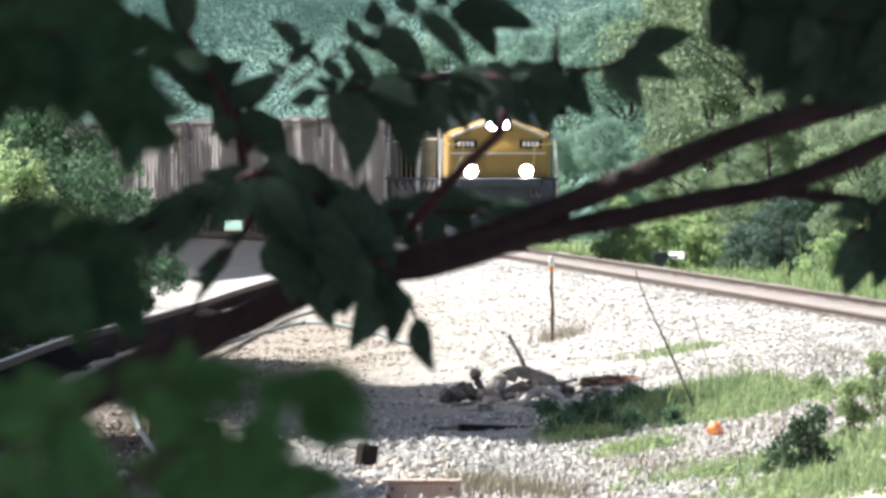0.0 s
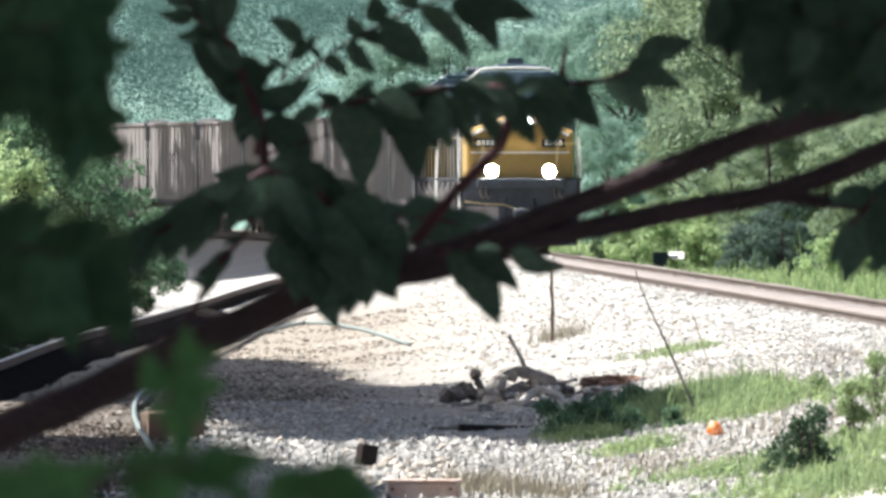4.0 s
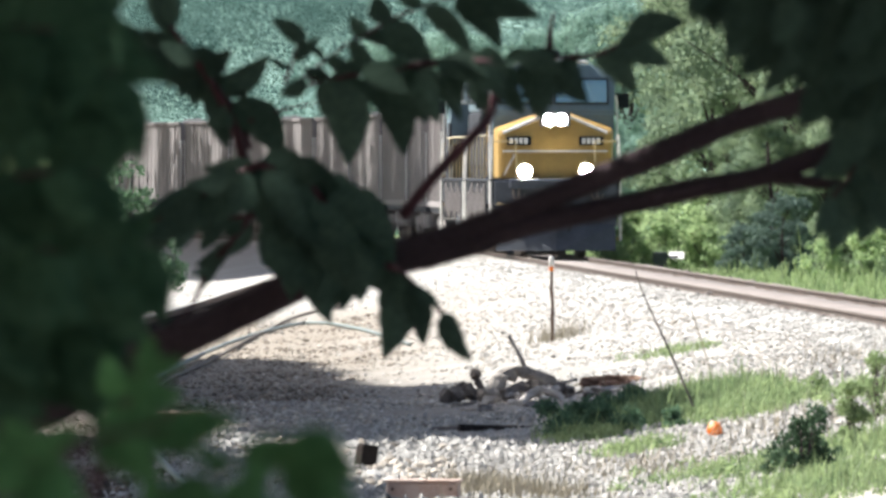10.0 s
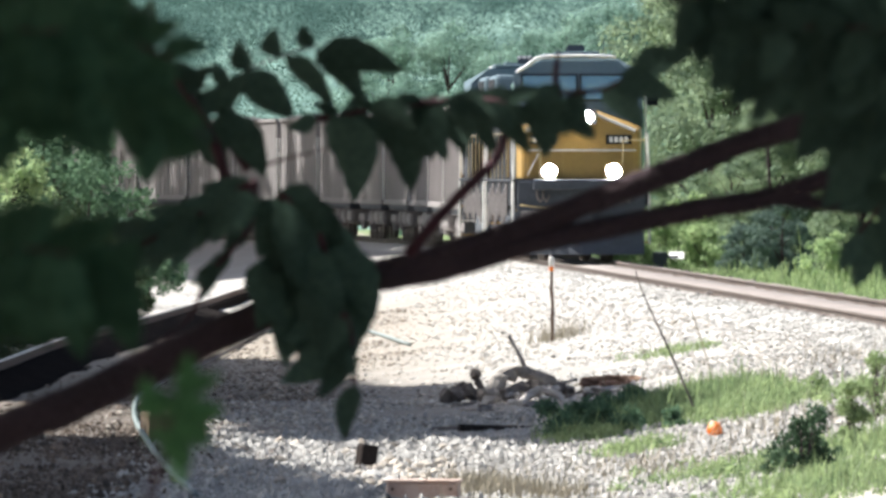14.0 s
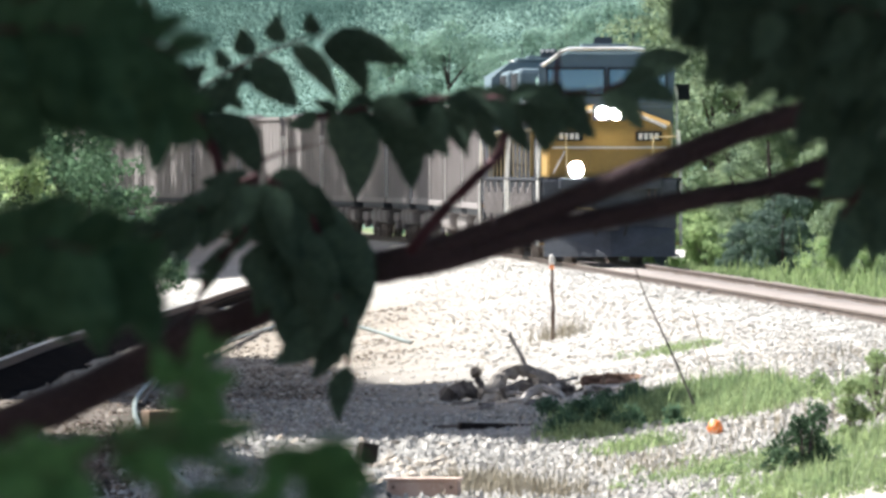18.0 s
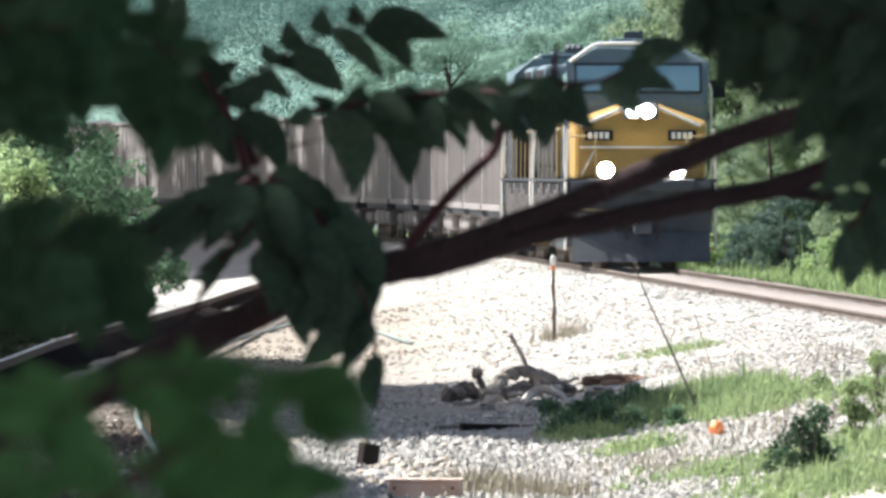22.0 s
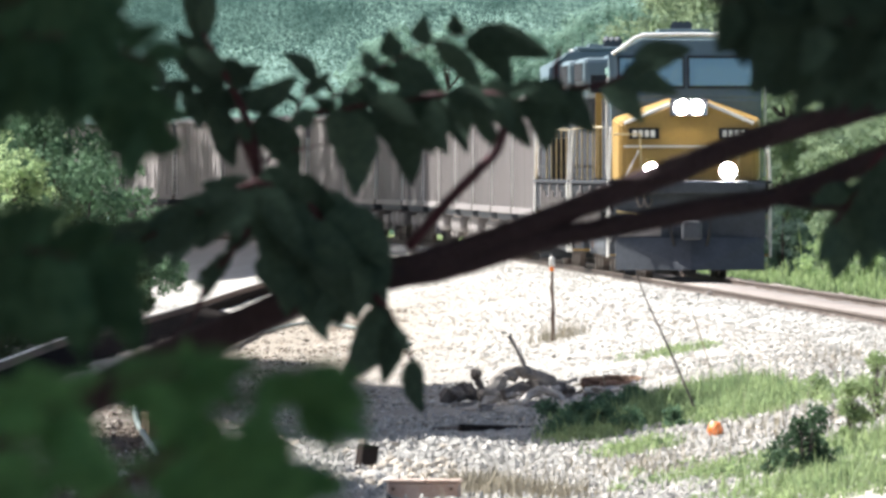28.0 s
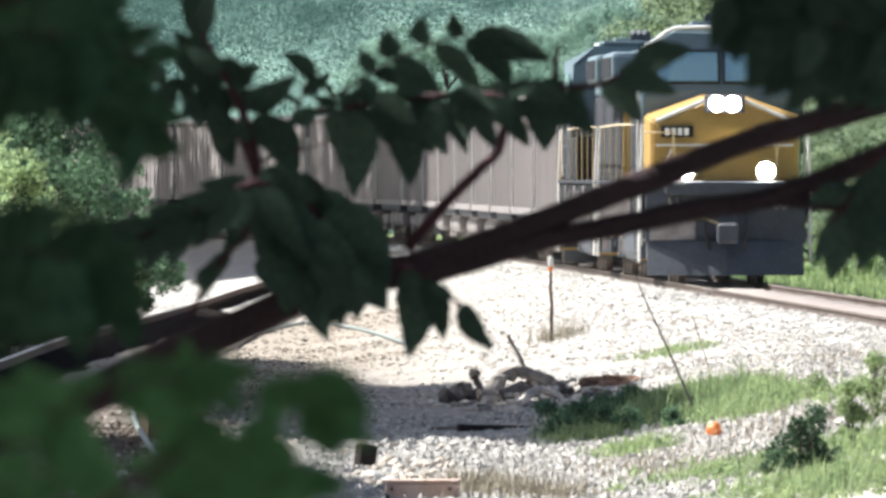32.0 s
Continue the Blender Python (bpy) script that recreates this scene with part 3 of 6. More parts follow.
def build_trees():
    rng = np.random.default_rng(3)
    broad = tree_parts(11, 13, 3.6, 0.12, 34000, 0.15, M_CROWN)
    pale = tree_parts(12, 11, 3.0, 0.08, 18000, 0.15, M_CROWN_LIGHT)
    slim = tree_parts(13, 9, 2.2, 0.02, 20000, 0.13, M_CROWN)
    # wood behind the track, on the far side
    plant(broad, [(9.8, 470, 0, 1.0), (13.5, 455, 80, 1.1), (11.0, 520, 140, 1.2), (14.5, 540, 200, 1.1), (17, 480, 300, 1.1),
                  (12.5, 610, 30, 1.3), (17, 600, 10, 1.3)], "tall broad-leaved tree in the wood beyond the track", "wood beyond the track")
    plant(slim, [(7.4, 478, 0, 0.8), (10.8, 440, 120, 0.7), (8.6, 452, 50, 0.55), (12.0, 425, 190, 0.7), (14.5, 420, 260, 0.8)],
          "slim leafy young tree at the wood's edge", "young trees beyond the track")
    plant(pale, [(8.6, 500, 0, 0.9), (11.5, 480, 70, 0.9), (-12.5, 470, 20, 0.6), (-11.2, 440, 200, 0.5), (-16.5, 500, 120, 0.9), (10.2, 452, 10, 0.4), (12.6, 446, 95, 0.45), (7.9, 462, 200, 0.35), (14.6, 440, 300, 0.5), (9.4, 470, 260, 0.6)], "sunlit yellow-green tree at the edge of the wood", "pale trees")
    build_shade_trees()
    # trees in the distance beyond the bend, haze painted into their pale leaves
    haze = tree_parts(24, 10, 3.2, 0.02, 22000, 0.16, M_HAZE, jitter=0.2)
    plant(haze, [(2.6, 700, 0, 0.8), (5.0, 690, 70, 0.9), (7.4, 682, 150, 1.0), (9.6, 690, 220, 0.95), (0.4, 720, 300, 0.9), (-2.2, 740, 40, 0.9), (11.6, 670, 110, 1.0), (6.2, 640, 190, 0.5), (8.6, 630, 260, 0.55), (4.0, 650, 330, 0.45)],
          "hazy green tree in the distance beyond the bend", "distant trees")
    # unseen high trees further along, added to shade the track beyond the yard
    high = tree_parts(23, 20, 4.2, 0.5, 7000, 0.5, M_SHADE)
    plant(high, [(min(-12.0, float(track_x(d)) - 13) + rng.normal(0, 0.4), d, rng.uniform(0, 360), rng.uniform(0.9, 1.1)) for d in np.arange(470, 700, 6.5)], "unseen very tall tree added to shade the line", "tall trees beside the line")
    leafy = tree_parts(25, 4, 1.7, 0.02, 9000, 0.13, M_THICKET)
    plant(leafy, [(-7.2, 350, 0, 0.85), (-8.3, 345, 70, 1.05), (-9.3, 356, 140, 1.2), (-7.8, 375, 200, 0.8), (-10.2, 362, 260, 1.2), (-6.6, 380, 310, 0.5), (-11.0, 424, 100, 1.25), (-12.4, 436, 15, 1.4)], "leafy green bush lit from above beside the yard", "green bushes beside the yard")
    bank = tree_parts(27, 1.5, 0.85, 0.02, 3500, 0.1, M_BANK, name="bush")
    plant(bank, [(4.9, 452, 0, 0.8), (5.6, 450.5, 60, 0.9), (6.3, 451.5, 130, 1.0), (7.0, 450.5, 220, 0.9), (5.2, 456, 300, 1.15), (6.7, 456, 30, 1.2), (6.0, 455, 170, 1.1), (9.6, 428, 100, 0.7), (10.6, 425, 200, 0.8), (11.4, 430, 280, 0.9)], "low sunlit yellow-green thicket on the bank beyond the track", "thickets beyond the track")
    dusky = tree_parts(29, 2.1, 0.85, 0.02, 5000, 0.09, M_DUSKY, name="bush")
    plant(dusky, [(8.95, 445, 0, 1.0), (8.55, 446, 120, 0.82), (9.35, 446.5, 200, 0.7), (7.6, 447, 70, 0.55), (7.95, 447.5, 290, 0.66)], "dark blue-green shrub on the bank beyond the track", "dark shrubs beyond the track")
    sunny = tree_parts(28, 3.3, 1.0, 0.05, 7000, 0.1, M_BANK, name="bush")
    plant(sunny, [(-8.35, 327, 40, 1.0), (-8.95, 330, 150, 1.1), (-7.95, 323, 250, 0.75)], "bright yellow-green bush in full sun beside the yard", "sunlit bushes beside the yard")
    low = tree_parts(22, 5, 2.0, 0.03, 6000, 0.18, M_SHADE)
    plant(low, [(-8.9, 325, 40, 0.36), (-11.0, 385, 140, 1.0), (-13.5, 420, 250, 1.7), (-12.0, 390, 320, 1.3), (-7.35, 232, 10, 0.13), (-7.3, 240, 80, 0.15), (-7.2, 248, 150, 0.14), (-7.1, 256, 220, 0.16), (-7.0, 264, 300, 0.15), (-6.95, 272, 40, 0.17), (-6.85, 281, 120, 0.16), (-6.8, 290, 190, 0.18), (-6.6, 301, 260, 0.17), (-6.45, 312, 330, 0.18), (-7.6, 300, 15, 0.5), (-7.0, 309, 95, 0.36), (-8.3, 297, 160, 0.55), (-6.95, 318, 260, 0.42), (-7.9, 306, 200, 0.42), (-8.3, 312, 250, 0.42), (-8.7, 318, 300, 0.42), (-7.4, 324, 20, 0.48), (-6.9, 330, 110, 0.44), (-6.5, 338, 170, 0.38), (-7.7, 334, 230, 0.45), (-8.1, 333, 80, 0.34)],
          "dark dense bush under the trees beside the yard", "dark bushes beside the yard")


def build_far_woods():
    rng = np.random.default_rng(17)
    centres, radii = [], []
    for k in range(330):
        d = rng.uniform(800, 970)
        x, h, r = rng.uniform(-0.031, 0.031) * d, rng.uniform(5, 11), rng.uniform(2.0, 4.2)
        z = (d - 800) * 0.062 - 0.9
        for q in range(7):
            a, w = rng.uniform(0, 6.28), r * rng.uniform(0.2, 0.85)
            centres.append((x + math.cos(a) * w, d + math.sin(a) * w, z + h * rng.uniform(0.35, 1.0))), radii.append(r * rng.uniform(0.32, 0.55))
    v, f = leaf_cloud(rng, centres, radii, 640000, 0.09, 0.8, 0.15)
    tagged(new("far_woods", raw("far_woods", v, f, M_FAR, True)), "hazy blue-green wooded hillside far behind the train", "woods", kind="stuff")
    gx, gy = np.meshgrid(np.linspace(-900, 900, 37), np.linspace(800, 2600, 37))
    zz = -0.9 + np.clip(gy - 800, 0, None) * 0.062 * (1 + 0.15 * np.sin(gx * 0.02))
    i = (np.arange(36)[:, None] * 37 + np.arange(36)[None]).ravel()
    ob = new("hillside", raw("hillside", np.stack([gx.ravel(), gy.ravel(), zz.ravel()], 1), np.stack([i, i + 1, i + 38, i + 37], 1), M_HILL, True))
    tagged(ob, "far wooded hillside in blue-green haze", "hillside", kind="structure")


# Haze tint is put into the hill's ground colour as well.
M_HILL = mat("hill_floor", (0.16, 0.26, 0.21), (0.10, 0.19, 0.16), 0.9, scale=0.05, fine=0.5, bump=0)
build_trees()
build_far_woods()


# ---- the train ----
def place_on_track(front, length, inset):
    """Pose of a vehicle whose front is at distance front, riding on two trucks."""
    a, b = front + inset, front + length - inset
    xa, xb = float(track_x(a)), float(track_x(b))
    turn = math.atan2(xa - xb, b - a)
    return pose(xa + math.sin(turn) * inset, front, 0, 0, 0, math.degrees(turn))


def travel(t):
    """Distance of the leading face from the camera."""
    return 448.0 - 4.717 * t + 0.00976 * t * t


def wheel_mesh(r=0.5):
    bm = bmesh.new()
    for s in (-1, 1):
        x = s * 0.72
        tube(bm, [(x - s * 0.07, 0, 0), (x - s * 0.045, 0, 0), (x - s * 0.04, 0, 0), (x + s * 0.065, 0, 0)], [r + 0.028, r + 0.028, r, r - 0.004], 20)
        tube(bm, [(x + s * 0.066, 0, 0), (x + s * 0.09, 0, 0)], [r * 0.55, r * 0.3], 14)
    tube(bm, [(-0.9, 0, 0), (0.9, 0, 0)], 0.08, 10)
    for k in range(4):
        a = k * math.pi / 2
        for s in (-1, 1):
            box(bm, s * 0.80 - 0.012, s * 0.80 + 0.012, math.cos(a) * 0.28 - 0.05, math.cos(a) * 0.28 + 0.05, math.sin(a) * 0.28 - 0.05, math.sin(a) * 0.28 + 0.05)
    return mesh_of(bm, "wheelset", M_WHEEL)


M_RAILPALE = mat("railing_pale", (0.62, 0.55, 0.38), (0.4, 0.33, 0.2), 0.5, scale=4, fine=40)
M_RAILING = mat("railing_yellow", (0.46, 0.36, 0.18), (0.33, 0.25, 0.12), 0.5, scale=4, fine=40)
# Greys lifted to put haze into the running gear; also serves as pilot dust.
M_TRUCK = mat("truck_dust_haze", (0.34, 0.31, 0.30), (0.2, 0.18, 0.175), 0.9, scale=4, fine=30)
M_WHEEL = mat("wheel_steel", (0.26, 0.22, 0.20), (0.15, 0.125, 0.11), 0.6, 0.5, scale=4, fine=40)


def lamp_unit(parent, name, x, y, z, r, label):
    """A round lamp facing forward: housing with a rim, and a lit lens."""
    bm = bmesh.new()
    tube(bm, [(x, y + 0.16, z), (x, y + 0.02, z), (x, y - 0.03, z)], [r * 0.7, r * 1.22, r * 1.25], 20)
    house = part(name, bm, M_BLACK, parent, label)
    bm = bmesh.new()
    tube(bm, [(x, y - 0.032, z), (x, y - 0.05, z), (x, y - 0.06, z)], [r, r * 0.9, r * 0.4], 20)
    part("lens", bm, M_LAMP, house, "lit white lamp lens", smooth=True)
    return house


LOCO = 22.3


def build_locomotive():
    L = LOCO
    loco = thing("locomotive", pose(0, 0, 0), "yellow freight locomotive with grey roof, headlamp and ditch lamps lit", "locomotive", "locomotives of the train")
    part("underframe", boxed(-1.52, 1.52, 0.25, L - 0.3, 1.25, 1.80, 0.03), M_DARK, loco)
    part("walkway_edge", boxed(-1.56, 1.56, 0.2, L - 0.25, 1.80, 1.87, 0.01), M_HOOD_DARK, loco, "dark sill along the walkway")
    # pilot and plough
    bm = bmesh.new()
    box(bm, -1.45, 1.45, 0.10, 0.30, 0.75, 1.82, 0.02)
    part("pilot", bm, M_BLACK, loco, "black pilot plate")
    bm = bmesh.new()
    for s in (-1, 1):
        vs = [bm.verts.new(p) for p in ((0, -0.55, 0.16), (s * 1.42, -0.05, 0.16), (s * 1.42, 0.12, 0.78), (0, -0.12, 0.78), (0, -0.45, 0.16), (s * 1.42, 0.05, 0.16), (s * 1.42, 0.2, 0.78), (0, 0.0, 0.78))]
        for q in ((0, 1, 2, 3), (7, 6, 5, 4), (0, 4, 5, 1), (3, 2, 6, 7), (1, 5, 6, 2), (0, 3, 7, 4)):
            bm.faces.new([vs[i] for i in q])
    part("plough", bm, M_BLACK, loco, "black V-shaped snow plough")
    part("anticlimber", boxed(-1.1, 1.1, -0.12, 0.12, 1.62, 1.86, 0.03), M_BLACK, loco)
    bm = boxed(-0.12, 0.12, -0.75, 0.12, 0.82, 1.02, 0.03)
    box(bm, -0.19, 0.19, -0.92, -0.66, 0.74, 1.10, 0.05)
    part("coupler", bm, M_BLACK, loco, "dark knuckle coupler")
    part("cut_lever", tube(bmesh.new(), smoothed([(-1.4, 0.06, 1.28), (-0.9, 0.0, 1.22), (-0.45, -0.02, 1.2), (-0.15, -0.3, 1.1)], 4), 0.02, 6), M_RAILING, loco, "pale uncoupling lever")
    part("dust_patch", boxed(-1.38, -0.55, 0.085, 0.102, 0.8, 1.15, 0.005), M_TRUCK, loco, "dusty plate on the pilot")
    for x in (-1.0, -0.86, 0.86, 1.0):
        part("control_hose", tube(bmesh.new(), smoothed([(x, 0.1, 1.66), (x - 0.02, -0.02, 1.52), (x + 0.05, -0.04, 1.36), (x + 0.11, 0.02, 1.44), (x + 0.12, 0.1, 1.5)], 4), 0.022, 6), M_WHEEL, loco)
    for s in (-1, 1):
        bm = bmesh.new()
        tube(bm, smoothed([(s * 0.35, 0.08, 1.35), (s * 0.38, -0.14, 1.0), (s * 0.30, -0.16, 0.6), (s * 0.22, -0.2, 0.5)], 4), 0.03, 6)
        part("air_hose", bm, M_PLASTIC, loco)
        # corner steps
        for k in range(4):
            part("step", boxed(*sorted((s * 1.08, s * 1.52)), 0.32, 0.62, 0.42 + k * 0.36, 0.46 + k * 0.36), M_WHITE if k % 2 else M_YELLOW, loco)
        part("step_side", boxed(*sorted((s * 1.53, s * 1.57)), 0.28, 0.75, 0.40, 1.8), M_WHITE, loco, "pale step side plate")
        for k in range(4):
            part("step", boxed(*sorted((s * 1.08, s * 1.52)), L - 0.7, L - 0.4, 0.42 + k * 0.36, 0.46 + k * 0.36), M_YELLOW, loco)
        part("step_side", boxed(*sorted((s * 1.53, s * 1.57)), L - 0.8, L - 0.35, 0.40, 1.8), M_WHITE, loco)
    # wide nose, tapering to the front
    bm = bmesh.new()
    sec = [(0.55, 1.24, 3.30), (0.62, 1.34, 3.36), (1.9, 1.43, 3.46)]
    rings = []
    for y, w, top in sec:
        rings.append([bm.verts.new(p) for p in ((-w, y, 1.87), (w, y, 1.87), (w, y, top - 0.38), (0.36, y + 0.05, top), (-0.36, y + 0.05, top), (-w, y, top - 0.38))])
    for a, b in zip(rings, rings[1:]):
        for k in range(6):
            bm.faces.new((a[k], a[(k + 1) % 6], b[(k + 1) % 6], b[k]))
    bm.faces.new(rings[0][::-1]), bm.faces.new(rings[-1])
    bmesh.ops.bevel(bm, geom=list(bm.edges), offset=0.035, segments=2, affect="EDGES")
    bmesh.ops.recalc_face_normals(bm, faces=bm.faces)
    nose = part("nose", bm, M_YELLOW, loco, "broad yellow nose")
    part("nose_door", boxed(-0.95, -0.40, 0.515, 0.56, 1.95, 2.46, 0.015), M_YELLOW, nose)
    part("grab_iron", tube(bmesh.new(), [(-0.98, 0.53, 2.44), (-0.98, 0.48, 2.40), (-1.2, 0.48, 1.98), (-1.2, 0.53, 1.95)], 0.016, 6), M_WHITE, nose)
    part("nose_crease", boxed(-1.25, 1.25, 0.51, 0.56, 2.50, 2.54), M_WHITE, nose, "pale bead across the nose")
    part("nose_visor", tube(bmesh.new(), [(-1.24, 0.56, 2.96), (-0.37, 0.58, 3.33), (0.37, 0.58, 3.33), (1.24, 0.56, 2.96)], 0.034, 8), M_EDGE_GLINT, nose, "added white strip for sunlight on the nose's top edge")
    for s in (-1, 1):
        nb = part("number_board", boxed(s * 0.86 - 0.29, s * 0.86 + 0.29, 0.48, 0.56, 2.66, 2.87, 0.01), M_DARK, nose, "number board with pale bars")
        for k in range(4):
            part("bar", boxed(s * 0.86 - 0.22 + k * 0.115, s * 0.86 - 0.14 + k * 0.115, 0.470, 0.479, 2.70, 2.83), M_WHITE, nb)
    # headlamp pair in the nose and ditch lamps on the deck
    head = part("headlamp", boxed(-0.36, 0.36, 0.42, 0.6, 3.10, 3.44, 0.03), M_BLACK, loco, "headlamp housing")
    for s in (-1, 1):
        bm = bmesh.new()
        tube(bm, [(s * 0.14, 0.418, 3.27), (s * 0.14, 0.40, 3.27), (s * 0.14, 0.39, 3.27)], [0.135, 0.12, 0.05], 20)
        part("lens", bm, M_LAMP, head, "lit white lamp lens", smooth=True)
        lamp_unit(loco, "ditch_lamp", s * 0.73, 0.10, 2.05, 0.155, "round ditch lamp")
        part("lamp_bracket", boxed(s * 0.73 - 0.05, s * 0.73 + 0.05, 0.12, 0.24, 1.86, 1.92), M_BLACK, loco)
    # cab
    bm = bmesh.new()
    prof = [(1.75, 1.87), (1.75, 3.44), (2.08, 4.26), (2.25, 4.62), (4.9, 4.66), (4.9, 4.26), (4.9, 1.87)]
    left, right = ([bm.verts.new((s * (1.44 if z < 4.3 else 0.88), y, z)) for y, z in prof] for s in (-1, 1))
    for k in range(len(prof)):
        j = (k + 1) % len(prof)
        bm.faces.new((left[k], left[j], right[j], right[k]))
    bm.faces.new(left[::-1]), bm.faces.new(right)
    bmesh.ops.recalc_face_normals(bm, faces=bm.faces)
    bmesh.ops.bevel(bm, geom=list(bm.edges), offset=0.05, segments=2, affect="EDGES")
    cab = part("cab", bm, M_GREY, loco, "grey-painted upper cab")
    part("cab_side", boxed(-1.455, 1.455, 2.0, 4.88, 1.88, 3.30, 0.02), M_HOOD_DARK, cab, "dark lower cab side")
    lean = math.degrees(math.atan2(0.33, 0.82))
    for x0, x1 in ((-1.28, -0.06), (0.06, 1.28)):
        bm = boxed(x0, x1, -0.015, 0.015, 0, 0.58, 0.01)
        w = part("windshield", bm, M_GLASS, cab, "dark windshield pane")
        w.matrix_basis = pose(0, 1.835, 3.68, -lean, 0, 0)
        bm = bmesh.new()
        for a, b, c, d in ((x0 - 0.035, x1 + 0.035, -0.04, 0.0), (x0 - 0.035, x1 + 0.035, 0.58, 0.62), (x0 - 0.035, x0, 0, 0.58), (x1, x1 + 0.035, 0, 0.58)):
            box(bm, a, b, -0.025, 0.012, c, d)
        fr = part("gasket", bm, M_DARK, w)
    for s in (-1, 1):
        for y0 in (2.5, 3.5):
            part("side_window", boxed(*sorted((s * 1.442, s * 1.47)), y0, y0 + 0.8, 3.42, 4.05, 0.01), M_GLASS, cab)
        part("grab_rail", tube(bmesh.new(), [(s * 1.50, 1.95, 1.95), (s * 1.52, 1.95, 2.1), (s * 1.52, 1.95, 3.7), (s * 1.48, 1.95, 3.85)], 0.025, 6), M_WHITE, cab, "white vertical grab rail")
        bm = boxed(*sorted((s * 1.5, s * 1.82)), 2.3, 2.36, 3.55, 3.9, 0.01)
        part("mirror", bm, M_DARK, cab)
    roof = part("cab_roof", boxed(-0.78, 0.78, 2.35, 4.9, 4.64, 4.72, 0.03), M_GREY, cab, "pale grey cab roof")
    part("roof_edge", tube(bmesh.new(), smoothed([(-1.40, 2.06, 4.30), (-1.16, 2.14, 4.46), (-0.88, 2.22, 4.64), (-0.4, 2.22, 4.67), (0.4, 2.22, 4.67), (0.86, 2.22, 4.64)], 4), 0.036, 8), M_EDGE_GLINT, roof, "added white tube for sun glint along the cab roof", smooth=True)
    part("air_conditioner", boxed(-0.5, 0.5, 2.7, 4.2, 4.72, 4.78, 0.02), M_GREY, roof)
    bm = bmesh.new()
    for k, x in enumerate((-0.12, 0.0, 0.12)):
        tube(bm, [(x, 4.6, 4.86), (x, 4.3 - k * 0.05, 4.86), (x, 4.2 - k * 0.05, 4.86)], [0.03, 0.035, 0.09], 10)
    box(bm, -0.2, 0.2, 4.5, 4.56, 4.72, 4.84)
    part("horn", bm, M_BLACK, roof, "cluster of air horns")
    part("antenna", tube(bmesh.new(), [(0.6, 3.0, 4.72), (0.6, 3.0, 5.05)], 0.012, 5), M_BLACK, roof)
    # long hood with doors, grilles, radiator wings and fans
    part("hood", boxed(-0.95, 0.95, 4.9, L - 1.4, 1.87, 3.55, 0.04), M_HOOD_DARK, loco, "long dark engine hood")
    part("hood_top", boxed(-0.95, 0.95, 4.9, L - 1.4, 3.55, 4.28, 0.08), M_GREY, loco, "grey hood roof")
    part("equipment_cabinet", boxed(-1.42, -0.96, 4.95, 7.4, 1.87, 2.75, 0.03), M_DARK, loco, "dark cabinet behind the cab")
    part("equipment_cabinet", boxed(0.96, 1.42, 4.95, 7.4, 1.87, 2.75, 0.03), M_DARK, loco)
    for k in range(14):
        y = 5.3 + k * 1.05
        for s in (-1, 1):
            part("hood_door", boxed(*sorted((s * 0.951, s * 0.975)), y, y + 0.96, 2.0, 3.45, 0.008), M_HOOD_DARK if k % 5 else M_DARK, loco)
    bm = bmesh.new()
    box(bm, -1.5, 1.5, L - 6.4, L - 1.5, 3.75, 4.32, 0.1)
    wing = part("radiator", bm, M_GREY, loco, "flared grey radiator housing")
    for s in (-1, 1):
        part("radiator_grille", boxed(*sorted((s * 1.501, s * 1.52)), L - 6.2, L - 1.7, 3.85, 4.22), M_DARK, wing)
    for k in range(3):
        bm = bmesh.new()
        tube(bm, [(0, L - 5.6 + k * 1.6, 4.32), (0, L - 5.6 + k * 1.6, 4.44)], [0.66, 0.62], 20)
        part("fan_housing", bm, M_GREY, wing)
    part("exhaust_stack", boxed(-0.3, 0.3, 9.3, 10.4, 4.28, 4.5, 0.04), M_DARK, loco)
    part("dynamic_brake", boxed(-1.1, 1.1, 6.2, 8.6, 3.9, 4.36, 0.08), M_GREY, loco)
    part("hood_end", boxed(-0.95, 0.95, L - 1.399, L - 1.34, 1.9, 3.9, 0.02), M_YELLOW, loco, "yellow end of the long hood")
    # handrails
    for s in (-1, 1):
        stan = mesh_of(tube(bmesh.new(), [(0, 0, 0), (0, 0, 1.05)], 0.015, 6), "stanchion", M_RAILING)
        for k in range(6):
            again("stanchion", stan, loco, pose(s * 1.50, 0.35 if k == 0 else 4.0 + k * 3.1, 1.86))
        part("handrail", tube(bmesh.new(), smoothed([(s * 1.50, 4.9, 2.9), (s * 1.50, 12, 2.92), (s * 1.50, L - 0.5, 2.9)], 2), 0.022, 6), M_RAILPALE, loco, "pale handrail")
        part("end_post", tube(bmesh.new(), [(s * 1.52, 0.3, 0.7), (s * 1.54, 0.28, 1.9), (s * 1.50, 0.35, 2.9)], 0.03, 6), M_WHITE, loco)
        part("end_post", tube(bmesh.new(), [(s * 1.52, L - 0.4, 0.7), (s * 1.54, L - 0.4, 1.9), (s * 1.50, L - 0.5, 2.9)], 0.03, 6), M_WHITE, loco)
        # Pale uprights added so the sill reads as striped from the camera.
        stripe = mesh_of(boxed(*sorted((s * 1.525, s * 1.575)), -0.11, 0.11, 1.02, 1.76, 0.015), "sill_bracket", M_TRUCK)
        for k in range(9):
            again("sill_bracket", stripe, loco, pose(0, 5.2 + k * 1.75, -0.12 * (k % 3)))
        part("front_rail", tube(bmesh.new(), [(s * 1.45, 0.28, 2.75), (s * 0.95, 0.2, 2.75), (s * 0.92, 0.2, 1.9)], 0.022, 6), M_RAILING, loco)
    # running gear
    bm = bmesh.new()
